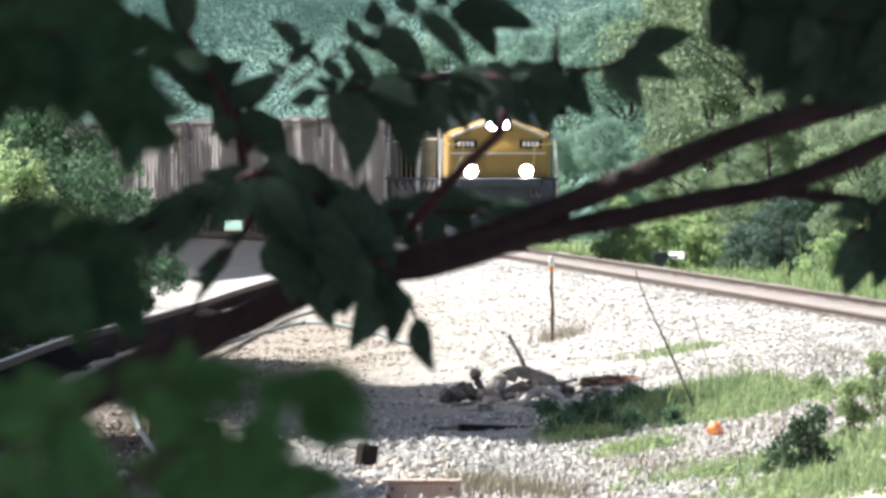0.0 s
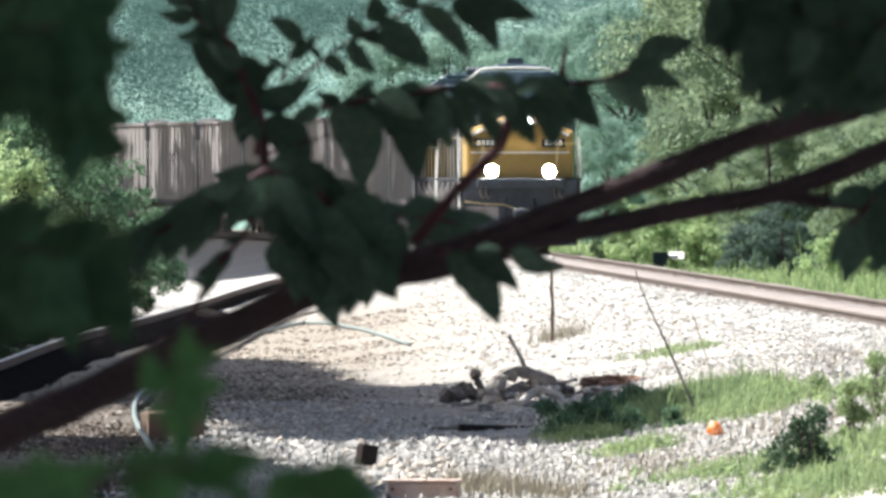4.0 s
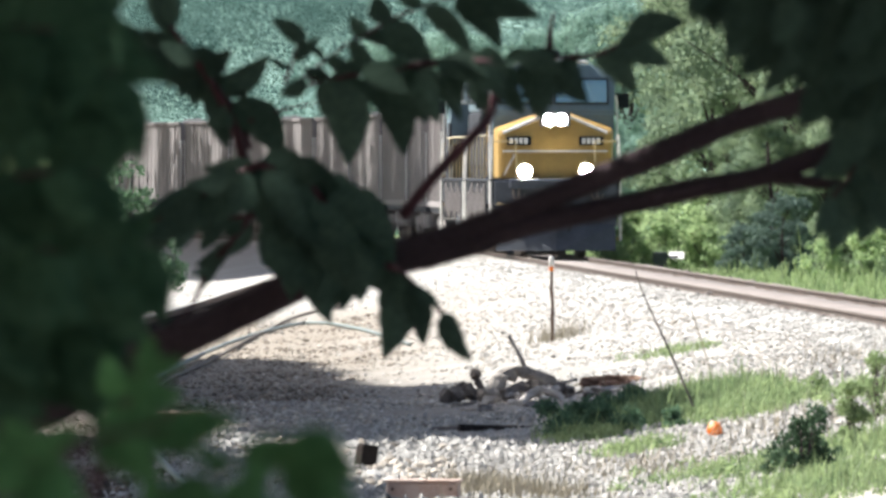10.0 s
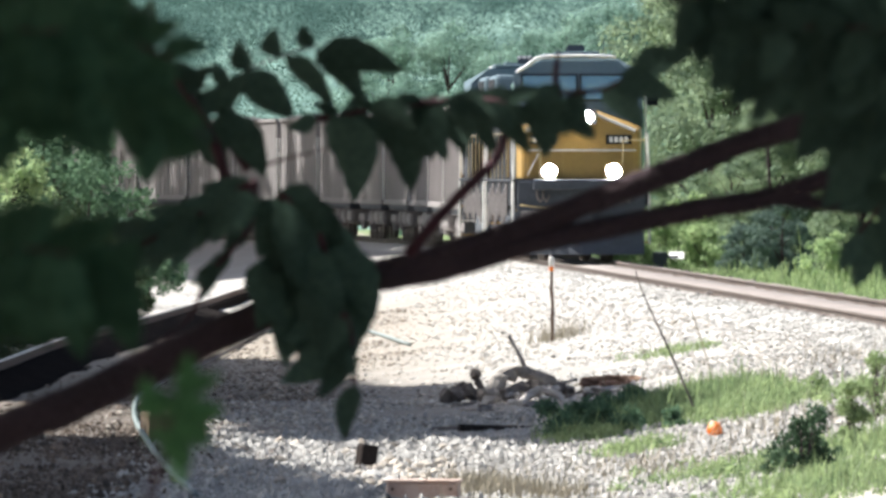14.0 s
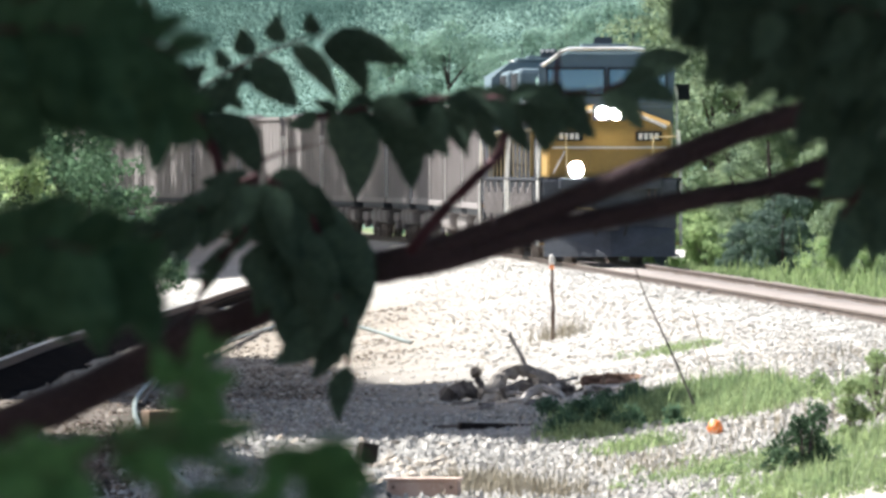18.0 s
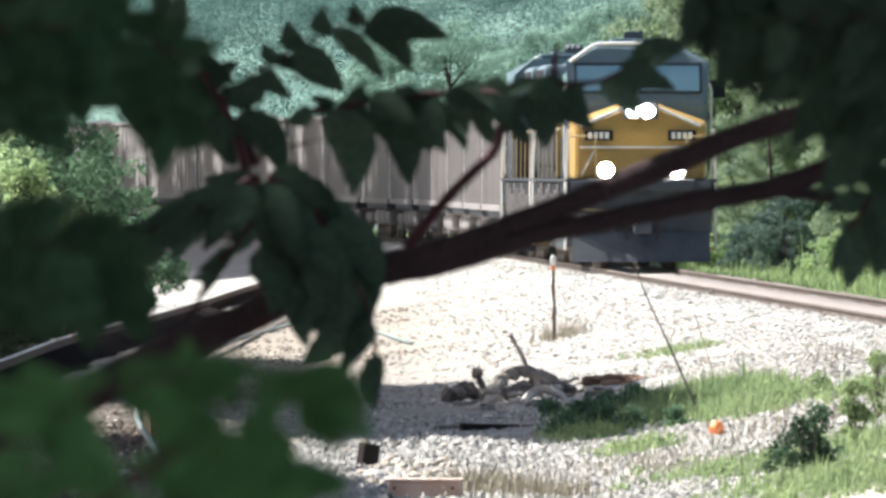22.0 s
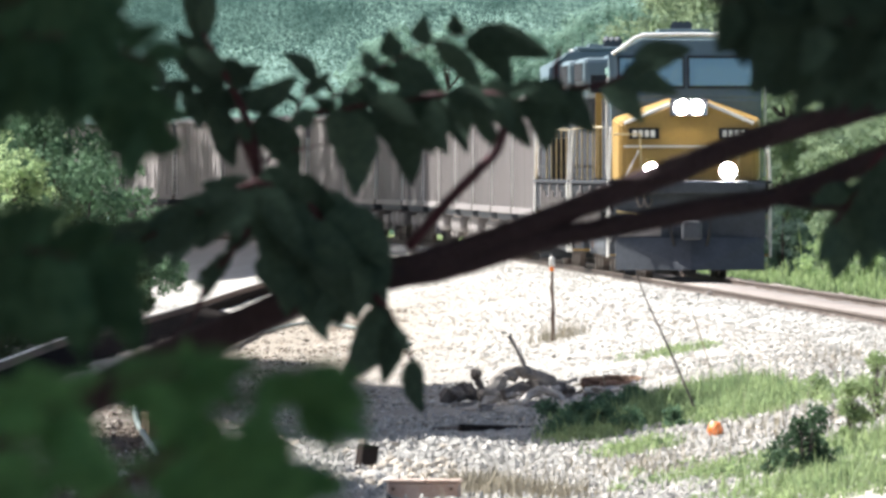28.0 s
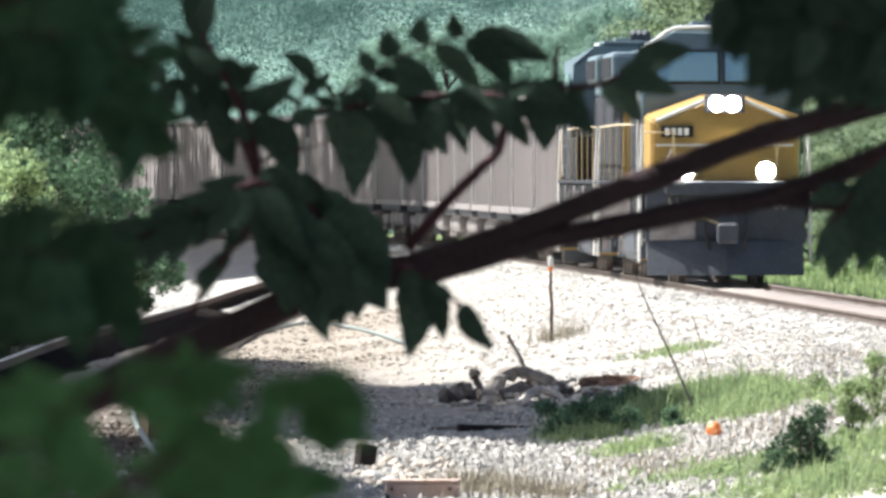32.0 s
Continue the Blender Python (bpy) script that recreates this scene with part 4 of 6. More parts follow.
    box(bm, -1.35, 1.35, 8.2, 14.2, 0.35, 1.2, 0.2)
    part("fuel_tank", bm, M_BLACK, loco)
    wheels = []
    me = wheel_mesh(0.53)
    for y0 in (2.0, L - 6.2):
        for s in (-1, 1):
            bm = boxed(*sorted((s * 0.93, s * 1.12)), y0 - 0.3, y0 + 4.5, 0.55, 0.95, 0.06)
            for k in range(3):
                box(bm, *sorted((s * 0.95, s * 1.2)), y0 + 0.12 + k * 1.9, y0 + 0.6 + k * 1.9, 0.38, 0.78, 0.04)
            fr = part("truck_frame", bm, M_BLACK, loco)
            for k in range(2):
                coil = bmesh.new()
                tube(coil, [(s * 1.1, y0 + 1.3 + k * 1.9, 0.5), (s * 1.1, y0 + 1.3 + k * 1.9, 1.0)], 0.11, 8)
                part("spring", coil, M_RUST, fr)
        for k in range(3):
            wheels.append(again("wheelset", me, loco, pose(0, y0 + 0.35 + k * 1.9, 0.53)))
    return loco, wheels


CAR = 16.2


def build_hopper():
    L = CAR
    car = thing("coal_car", pose(0, 0, 0), "ribbed aluminium coal car with open top, heaped with coal", "freight car", "coal cars of the train")
    bm = bmesh.new()
    # body: side walls with sloping ends below
    for s in (-1, 1):
        box(bm, *sorted((s * 1.46, s * 1.50)), 0.75, L - 0.75, 1.20, 3.62)
    box(bm, -1.46, 1.46, 0.75, 0.80, 1.9, 3.62)
    box(bm, -1.46, 1.46, L - 0.80, L - 0.75, 1.9, 3.62)
    part("body", bm, M_CAR, car)
    part("floor_sheet", boxed(-1.46, 1.46, 2.6, L - 2.6, 0.9, 1.25, 0.1), M_BLACK, car)
    for s in (-1, 1):
        part("top_chord", boxed(*sorted((s * 1.44, s * 1.56)), 0.7, L - 0.7, 3.62, 3.72, 0.01), M_CAR, car)
        part("side_sill", boxed(*sorted((s * 1.44, s * 1.55)), 0.5, L - 0.5, 1.08, 1.22, 0.01), M_CAR, car)
        post = mesh_of(boxed(*sorted((s * 1.502, s * 1.522)), -0.07, 0.07, 1.23, 3.61), "side_post", M_CAR)
        for k in range(12):
            again("side_post", post, car, pose(0, 1.2 + k * (L - 2.4) / 11, 0))
        for y in (0.5, L - 0.5):
            bm = bmesh.new()
            for k in range(5):
                box(bm, *sorted((s * 1.1, s * 1.5)), y - 0.02, y + 0.02, 1.3 + k * 0.42, 1.33 + k * 0.42)
            for e in (1.08, 1.48):
                box(bm, *sorted((s * e, s * (e + 0.04))), y - 0.025, y + 0.025, 1.22, 3.1)
            part("ladder", bm, M_WHITE, car)
    # slope sheets and hopper bays
    for y0, y1, sgn in ((0.8, 3.4, 1), (L - 3.4, L - 0.8, -1)):
        bm = bmesh.new()
        a, b = (y0, y1) if sgn > 0 else (y1, y0)
        vs = [bm.verts.new(p) for p in ((-1.45, a, 1.95), (1.45, a, 1.95), (1.45, b, 0.85), (-1.45, b, 0.85), (-1.45, a, 2.02), (1.45, a, 2.02), (1.45, b, 0.95), (-1.45, b, 0.95))]
        for q in ((0, 1, 2, 3), (7, 6, 5, 4), (0, 4, 5, 1), (1, 5, 6, 2), (2, 6, 7, 3), (3, 7, 4, 0)):
            bm.faces.new([vs[i] for i in q])
        bmesh.ops.recalc_face_normals(bm, faces=bm.faces)
        part("slope_sheet", bm, M_CAR, car)
    for k in range(3):
        bm = boxed(-1.3, 1.3, 4.4 + k * 2.7, 6.2 + k * 2.7, 0.45, 0.95, 0.15)
        part("hopper_gate", bm, M_CAR, car)
    # coal heap
    n, m = 24, 8
    rng = np.random.default_rng(4)
    gx, gy = np.meshgrid(np.linspace(-1.44, 1.44, m), np.linspace(0.85, L - 0.85, n))
    hz = 3.35 + 0.45 * (1 - (gx / 1.44) ** 2) * np.sin(np.pi * (gy - 0.85) / (L - 1.7)) ** 0.4 + rng.normal(0, 0.04, gx.shape)
    i = (np.arange(n - 1)[:, None] * m + np.arange(m - 1)[None]).ravel()
    ob = new("coal_load", raw("coal_load", np.stack([gx.ravel(), gy.ravel(), hz.ravel()], 1), np.stack([i, i + 1, i + m + 1, i + m], 1), M_COAL))
    ob.parent = car
    tagged(ob, "heaped black coal")
    for y in (0.0, L):
        s = 1 if y else -1
        part("coupler", boxed(-0.12, 0.12, *sorted((y - s * 0.9, y + s * 0.0)), 0.8, 1.05, 0.03), M_RUST, car)
    part("centre_sill", boxed(-0.25, 0.25, 0.4, L - 0.4, 0.75, 1.05), M_BLACK, car)
    me = wheel_mesh(0.46)
    for y0 in (2.0, L - 2.0):
        for s in (-1, 1):
            bm = boxed(*sorted((s * 0.95, s * 1.12)), y0 - 1.15, y0 + 1.15, 0.52, 0.78, 0.05)
            box(bm, *sorted((s * 0.95, s * 1.12)), y0 - 0.35, y0 + 0.35, 0.3, 0.55, 0.05)
            part("side_frame", bm, M_TRUCK, car, "cast truck side frame, greyed to stand in for haze")
        for k in (-0.88, 0.88):
            again("wheelset", me, car, pose(0, y0 + k, 0.46))
    return car


LEADER, LEADER_WHEELS = build_locomotive()
SECOND = copy_thing(LEADER, pose(0, 0, 0))
tagged(SECOND, "second yellow freight locomotive, unlit, running long hood first")
for o in SECOND.children_recursive:
    if o.name.startswith("lens"):
        o.data = o.data.copy()
        o.data.materials[0] = M_GLASS
        tagged(o, "unlit lamp lens")
SECOND_WHEELS = [o for o in SECOND.children if o.name.startswith("wheelset")]
CARS = [build_hopper()]
for k in range(21):
    CARS.append(copy_thing(CARS[0], pose(0, 0, 0)))


def move_train():
    times = list(range(33))
    fronts = [(LEADER, 0.0, LOCO, 4.2), (SECOND, LOCO + 0.9, LOCO, 4.2)]
    at = 2 * (LOCO + 0.9)
    for c in CARS:
        fronts.append((c, at, CAR, 2.0))
        at += CAR
    for ob, back, length, inset in fronts:
        flip = pose(0, LOCO, 0, 0, 0, 180) if ob == SECOND else pose(0, 0, 0)
        walk(ob, [(t, place_on_track(travel(t) + back, length, inset) @ flip) for t in times])
    for w in LEADER_WHEELS + SECOND_WHEELS:
        p = w.matrix_basis.translation.copy()
        steps = 230
        way = 1 if w in SECOND_WHEELS else -1
        walk(w, [(32 * k / steps, pose(*p, way * math.degrees((travel(0) - travel(32 * k / steps)) / 0.53))) for k in range(steps + 1)])


# ---- the branch before the lens ----
def leaf_mesh(seed, width=0.42, curl=0.12):
    """A pointed leaflet of length 1 along +x with a folded midrib and a drooping tip."""
    rng = np.random.default_rng(seed)
    bm = bmesh.new()
    n = 9
    rows = []
    bend = rng.uniform(-0.12, 0.12)
    for k in range(n + 1):
        t = k / n
        w = width * 0.5 * (math.sin(math.pi * min(1, t ** 0.72)) ** 0.85) * (1 - 0.25 * t) + (0.012 if t < 1 else 0)
        saw = 1 + 0.05 * ((k % 2) * 2 - 1)
        z = bend * math.sin(t * math.pi) 
        y = -curl * t * t
        rows.append([bm.verts.new((t, y + w * 0.35, z + w * saw)), bm.verts.new((t, y, z)), bm.verts.new((t, y + w * 0.35, z - w * saw))])
    for a, b in zip(rows, rows[1:]):
        bm.faces.new((a[0], a[1], b[1], b[0])), bm.faces.new((a[1], a[2], b[2], b[1]))
    return bm


LEAFLETS = [mesh_of(leaf_mesh(40 + k, 0.40 + 0.05 * (k % 3)), "leaflet", M_LEAF, True) for k in range(6)]
NEAR_LEAVES = [mesh_of(leaf_mesh(60 + k, 0.46 + 0.05 * (k % 3), 0.2), "leaflet", M_LEAF_NEAR, True) for k in range(6)]
SAPLING_LEAVES = [mesh_of(leaf_mesh(80 + k, 0.44 + 0.05 * (k % 3), 0.16), "leaflet", M_SAPLING, True) for k in range(6)]
SWAYS = []
BOUGHS = []
FLIPS = []
# how far the bough's middle rides up in the wind: seconds, metres
LIFT = [(0, 0.012), (1.5, -0.006), (3, -0.004), (4.5, 0.008), (6, 0.02), (7, 0.012), (9, 0.026), (10, 0.031), (11, 0.02), (13, 0.026), (14, 0.0), (16.5, 0.009), (19, 0.016), (21, 0.018), (23, 0.004), (25, 0.001), (28, 0), (32, 0)]


def lift(t):
    return float(np.interp(t, [q[0] for q in LIFT], [q[1] for q in LIFT]))


def leaf_pose(x0, z0, x1, z1, depth, origin, roll, wide=1.0):
    """Pose of a unit leaf from (x0, z0) to (x1, z1), relative to its stalk's origin."""
    a = math.degrees(math.atan2(-(z1 - z0), x1 - x0))
    s = math.hypot(x1 - x0, z1 - z0)
    m = pose(x0 - origin[0], depth - origin[1], z0 - origin[2], 0, a, 0) @ pose(0, 0, 0, roll, 0, 0)
    return m @ Matrix.Diagonal((s, s * wide, s * wide, 1))


def compound_leaf(tree, depth, stalk, leaflets, radius, states, name="leafy_twig", meshes=None, seed=0, wob=1.0, wide=1.0, label="", follow=True, long=1.0):
    """A stalk with its leaflets, that swings about its base. leaflets: base and tip after each other."""
    rng = np.random.default_rng(seed + 100)
    meshes = meshes or LEAFLETS
    base = (stalk[0][0], depth, stalk[0][1])
    pts = smoothed([(x - base[0], rng.normal(0, 0.01) if k else 0, z - base[2]) for k, (x, z) in enumerate(stalk)], 5)
    bm = tube(bmesh.new(), pts, [radius * (1 - 0.7 * i / (len(pts) - 1)) for i in range(len(pts))], 7)
    root = part(name, bm, M_TWIG, tree, label, smooth=True)
    o = tree.matrix_world.translation
    spot = (base[0] - o.x, base[1] - o.y, base[2] - o.z)
    root.location = spot
    for k in range(0, len(leaflets) - 1, 2):
        (x0, z0), (x1, z1) = leaflets[k], leaflets[k + 1]
        x1, z1 = x0 + (x1 - x0) * long, z0 + (z1 - z0) * long
        m = leaf_pose(x0, z0, x1, z1, depth + rng.normal(0, 0.03), base, rng.normal(0, 13), wide * rng.uniform(0.85, 1.15))
        again("leaflet", meshes[(k // 2 + seed) % len(meshes)], root, m)
    SWAYS.append((root, spot, states, wob, seed, max(0.0, (base[0] + 1.1) / 1.474) if follow else 0.0))
    return root


def fan(rng, stalk, count, length, droop=0.6, spread=0.5):
    """Leaflets in pairs along a stalk, with the given length: bases and tips."""
    out = []
    pts = smoothed([(x, 0, z) for x, z in stalk], 8)
    for k in range(count):
        i = int((0.15 + 0.85 * (k // 2 * 2 + 1) / count) * (len(pts) - 1))
        p, q = pts[min(i, len(pts) - 1)], pts[max(0, i - 2)]
        a = math.atan2(p.z - q.z, p.x - q.x) + (1 if k % 2 else -1) * rng.uniform(0.6, 1.2) * spread * 2
        s = length * rng.uniform(0.75, 1.15)
        out += [(p.x, p.z), (p.x + math.cos(a) * s, p.z + math.sin(a) * s - droop * s * 0.5)]
    return out


def settle(states, t):
    """The state (shift x, shift z, turn) between the given times."""
    ts = [s[0] for s in states]
    return [float(np.interp(t, ts, [s[k] for s in states])) for k in (1, 2, 3)]


def move_leaves():
    for limb, spot in BOUGHS:
        walk(limb, [(k * 0.5, pose(*spot, 0, -math.degrees(lift(k * 0.5) / 1.474), 0)) for k in range(65)])
    for root, spot, turns in FLIPS:
        walk(root, [(t, pose(*spot, 0, a, b)) for t, a, b in turns])
    for root, spot, states, wob, seed, follow in SWAYS:
        rng = np.random.default_rng(seed * 7 + 1)
        f1, f2, p1, p2, p3 = rng.uniform(0.30, 0.42), rng.uniform(0.7, 1.0), *rng.uniform(0, 6.28, 3)
        rows = []
        for k in range(65):
            t = k * 0.5
            dx, dz, turn = settle(states, t)
            dz += follow * lift(t)
            g = wob * (1.0 if t < 22 else 0.45)
            turn += g * (2.0 * math.sin(6.283 * f1 * t + p1) + 1.0 * math.sin(6.283 * f2 * t + p2))
            nod = g * 3.0 * math.sin(6.283 * f1 * t + p3)
            rows.append((t, pose(spot[0] + dx, spot[1], spot[2] + dz + g * 0.002 * math.sin(6.283 * f2 * t + p3), 0.4 * nod, turn, nod)))
        walk(root, rows)


STILL = [(0, 0, 0, 0), (32, 0, 0, 0)]


def from_view(u, v, unit=0.0009):
    """Across and up, in metres, from a position in the camera's view."""
    return (u - 784) * unit, 2.05 + (303 - v) * unit


def build_branch_tree():
    D = 27.0
    tx = -1.75
    tree = thing("foreground_tree", pose(tx, D + 0.4, gz(tx, D + 0.4) - 0.05), "dark shaded tree whose leafy branch hangs before the lens", "tree")
    o = tree.matrix_world.translation

    def limb(name, pts, radii, label=""):
        """The trunk stands still; the other limbs swing about the stem's foot."""
        pivot = o if name == "trunk" else Vector((-1.1, D + 0.15, 1.38))
        s = smoothed([Vector(p) - pivot for p in pts], 5)
        r = [float(np.interp(i / (len(s) - 1), np.linspace(0, 1, len(radii)), radii)) for i in range(len(s))]
        rr = np.random.default_rng(len(pts))
        ob = part(name, tube(bmesh.new(), s, [v * rr.uniform(0.93, 1.07) for v in r], 10), M_BARK, tree, label, smooth=True)
        ob.location = pivot - o
        if name != "trunk":
            BOUGHS.append((ob, tuple(pivot - o)))
        return ob

    limb("trunk", [(tx, D + 0.4, 0.2), (tx - 0.05, D + 0.45, 1.5), (tx + 0.1, D + 0.3, 3.4), (tx + 0.3, D + 0.1, 5.6)], [0.16, 0.13, 0.1, 0.05])
    limb("stem", [(tx - 0.03, D + 0.4, 1.2), (-1.1, D + 0.15, 1.38), (-0.742, 27.00, 1.612), (-0.589, 27.00, 1.679), (-0.436, 27.00, 1.754), (-0.301, 27.00, 1.814), (-0.202, 27.00, 1.859), (-0.085, 27.00, 1.889)], [0.06, 0.034, 0.031, 0.03, 0.029, 0.028, 0.027, 0.026], "dark stem of the branch")
    limb("bough", [(-0.094, 27.00, 1.889), (0.014, 27.00, 1.919), (0.149, 27.00, 1.967), (0.266, 27.00, 2.012), (0.374, 27.00, 2.053), (0.491, 27.00, 2.099), (0.706, 27.00, 2.161), (0.824, 27.00, 2.215)], [0.022, 0.020, 0.020, 0.020, 0.021, 0.02, 0.02, 0.016])
    limb("bough", [(-0.112, 27.00, 1.882), (0.014, 27.00, 1.900), (0.149, 27.00, 1.938), (0.284, 27.00, 1.964), (0.419, 27.00, 1.991), (0.536, 27.00, 2.012), (0.706, 27.00, 2.078), (0.824, 27.00, 2.143)], [0.026, 0.022, 0.019, 0.018, 0.018, 0.018, 0.018, 0.014])
    limb("twig", [(0.536, 27.00, 2.008), (0.599, 27.00, 1.997), (0.680, 27.00, 1.988)], [0.014, 0.011, 0.008])
    # crown out of which the branch hangs, unseen, added to shade the leaves
    rng = np.random.default_rng(31)
    c, r = [], []
    for k in range(420):
        x, y, z = rng.uniform(-7.0, 3.0), rng.uniform(2, 35), rng.uniform(3.6, 7.5)
        if k > 300:
            x, y = rng.uniform(-8, 7), rng.uniform(-12, 38)
        # clumps behind the camera, added to block low sky light
        if k > 370:
            y, z = rng.uniform(-14, -9), rng.uniform(0.8, 6)
        c.append((x - o.x, y - o.y, z - o.z)), r.append(rng.uniform(0.6, 1.2))
    # unseen clumps set up-sun to keep sunlight off the stem
    for k in range(5):
        c.append((rng.uniform(-2.7, -1.9) - o.x, rng.uniform(27.2, 28.2) - o.y, rng.uniform(3.5, 4.7) - o.z)), r.append(rng.uniform(0.6, 0.9))
    v, f = leaf_cloud(rng, c, r, 60000, 0.35)
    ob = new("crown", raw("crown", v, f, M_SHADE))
    ob.parent = tree

    def spray(depth, stalk, leaves, *rest, **more):
        """A compound leaf laid out to fit the camera's view, 0.9 mm a pixel."""
        flat = [q for a, b, c, e in leaves for q in (from_view(a, b), from_view(c, e))]
        return compound_leaf(tree, depth, [from_view(*p) for p in stalk], flat, *rest, **more)

    # twig that carries the hanging row of leaflets
    hang = [(0, 0, 0.03, 0), (1, 0, 0.026, 0), (1.5, 0, -0.012, 0), (2, 0.01, -0.002, 0), (2.5, 0, 0.009, 0), (3, 0.01, -0.003, 0), (4, 0.01, 0.01, 0), (5.5, 0, 0.03, 0), (6, 0, 0.041, 0), (7, 0, 0.022, 0), (8, 0, 0.031, 0), (9, 0, 0.031, 0),
            (10, -0.01, 0.05, 0), (11, 0, 0.029, 0), (12, 0, 0.029, 0), (12.5, -0.01, 0.013, 0), (13, -0.01, 0.024, 0), (14, 0, -0.009, 0), (14.5, 0, 0.011, 0), (16.5, 0, 0, 0), (19, 0, -0.013, 0), (21, -0.01, -0.003, 0), (23, 0, 0.005, 0), (28, 0, 0, 0), (32, 0, 0, 0)]
    spray(D - 0.05, [(722, 440), (790, 360), (850, 300), (884, 262), (894, 200), (880, 172), (800, 168), (715, 176), (650, 184), (580, 200), (520, 205)],
          [(590, 192, 632, 348), (560, 196, 508, 216), (690, 184, 737, 330), (770, 178, 793, 276), (748, 178, 762, 240), (805, 174, 830, 250), (826, 170, 812, 232), (862, 172, 905, 236), (845, 168, 862, 240), (600, 188, 690, 214), (655, 180, 745, 214), (720, 174, 812, 208), (790, 168, 880, 206), (850, 164, 925, 196), (600, 186, 552, 170), (660, 182, 622, 166), (745, 172, 700, 160), (815, 168, 872, 152)],
          0.010, hang, "leafy_twig", seed=1, follow=False, wob=0.5, wide=1.28, label="hanging row of dark pointed leaflets")
    tail = [(t, dx, dz - 0.042 * float(np.interp(t, (1, 1.5, 3, 4.2), (0, 1, 1, 0))), a) for t, dx, dz, a in hang]
    spray(D, [(894, 200), (905, 168), (945, 158), (1000, 154), (1062, 150), (1110, 128), (1150, 112)],
          [(940, 160, 970, 268), (915, 166, 888, 250), (1010, 158, 1052, 238), (985, 156, 1000, 226), (1065, 150, 1142, 216), (1090, 138, 1200, 172), (1120, 122, 1226, 84), (1100, 132, 1160, 112), (960, 156, 940, 142), (1000, 154, 935, 150), (1040, 150, 990, 172), (900, 168, 962, 152), (930, 160, 1010, 182)],
          0.007, tail, "leafy_twig", seed=2, follow=False, wob=0.6, wide=1.2, label="hanging row of dark pointed leaflets")
    spray(D + 0.02, [(985, 152), (984, 118), (990, 78)], [], 0.0075, tail, "stub", seed=21, follow=False, wob=0.6, label="bare broken twig end")
    # compound leaf behind the row
    compound_leaf(tree, D + 0.06, [(-0.206, 2.147), (-0.076, 2.143), (0.059, 2.138), (0.158, 2.134)],
                  [(-0.166, 2.145), (-0.130, 2.081), (-0.148, 2.145), (-0.121, 2.188), (-0.112, 2.144), (-0.068, 2.076), (-0.094, 2.144), (-0.065, 2.186), (-0.058, 2.143), (-0.014, 2.074), (-0.040, 2.142), (-0.007, 2.184), (-0.004, 2.141), (0.040, 2.076), (0.014, 2.140), (0.049, 2.182), (0.050, 2.139), (0.090, 2.080), (0.068, 2.138), (0.103, 2.179), (0.104, 2.136), (0.140, 2.087), (0.122, 2.135), (0.154, 2.168), (0.158, 2.134), (0.203, 2.117)],
                  0.004, hang, "compound_leaf", seed=19, follow=False, wob=0.3, wide=1.0, label="dark compound leaf behind the hanging row")
    # upper compound leaf with paired oval leaflets
    up = [(0, -0.025, 0.05, 0), (1, -0.02, 0.045, 0), (1.5, 0.04, 0.025, 2), (2, 0.03, 0.04, 1), (2.5, 0.02, 0.04, 1), (3, 0.01, 0.045, 1), (3.5, -0.02, 0.055, 0), (5.6, -0.02, 0.06, -3), (6.1, -0.02, 0.065, -3), (7, -0.015, 0.055, -2), (8, -0.01, 0.055, -2), (9, -0.01, 0.045, -2), (10, -0.015, 0.055, -2), (11, -0.03, 0.02, -2), (11.6, -0.12, 0.03, -6), (12.2, -0.2, 0.02, -4),
          (14, -0.24, -0.02, 0), (16.5, -0.22, 0, 0), (19, -0.24, 0.0, 0), (21, -0.24, -0.01, 0), (22, -0.16, 0.01, -3), (22.6, -0.04, 0, 0), (23, 0.0, -0.005, 0), (24, 0.012, -0.032, 0), (25, 0.01, -0.03, 0), (28, 0, 0.0, 0), (32, 0, 0, 0)]
    spray(D + 0.1, [(540, 210), (590, 172), (650, 132), (715, 98), (780, 72), (835, 58)],
          [(838, 58, 978, 108), (640, 138, 695, 196), (700, 106, 786, 192), (770, 78, 862, 172), (826, 66, 908, 160), (600, 165, 640, 205), (660, 126, 735, 150), (590, 170, 560, 138)],
          0.0035, up, "compound_leaf", seed=3, follow=False, wob=0.6, wide=1.0, label="drooping compound leaf with paired oval leaflets")
    spray(D + 0.11, [(650, 132), (715, 98), (780, 72), (835, 58)], [(704, 102, 684, 50), (758, 80, 750, 26), (812, 66, 806, 22), (664, 124, 640, 88)],
          0.002, up, "compound_leaf", seed=24, follow=False, wob=0.6, wide=1.75, label="small round leaflets above the drooping ones")
    spray(D + 0.08, [(520, 205), (536, 168), (545, 140)], [(560, 138, 498, 94), (535, 168, 588, 128), (530, 180, 492, 160)], 0.0035, up, "compound_leaf", seed=22, follow=False, wob=0.6, wide=1.0, label="small dark leaves at the foot of the compound leaf")
    # leaf that rises from the node beside the stem
    rise = [(0, -0.02, 0, -2), (1, -0.02, 0, -2), (2, 0.06, 0, 20), (2.5, 0.05, 0, 18), (3.4, 0.05, 0, 16), (4.5, -0.02, 0, 0), (6, -0.02, 0, -6), (10, -0.02, 0.01, -6), (11.5, -0.06, 0.03, -12), (14, -0.05, 0, -8), (19, -0.06, -0.01, -8), (22, -0.02, 0, -6), (23.5, 0, 0, 0), (32, 0, 0, 0)]
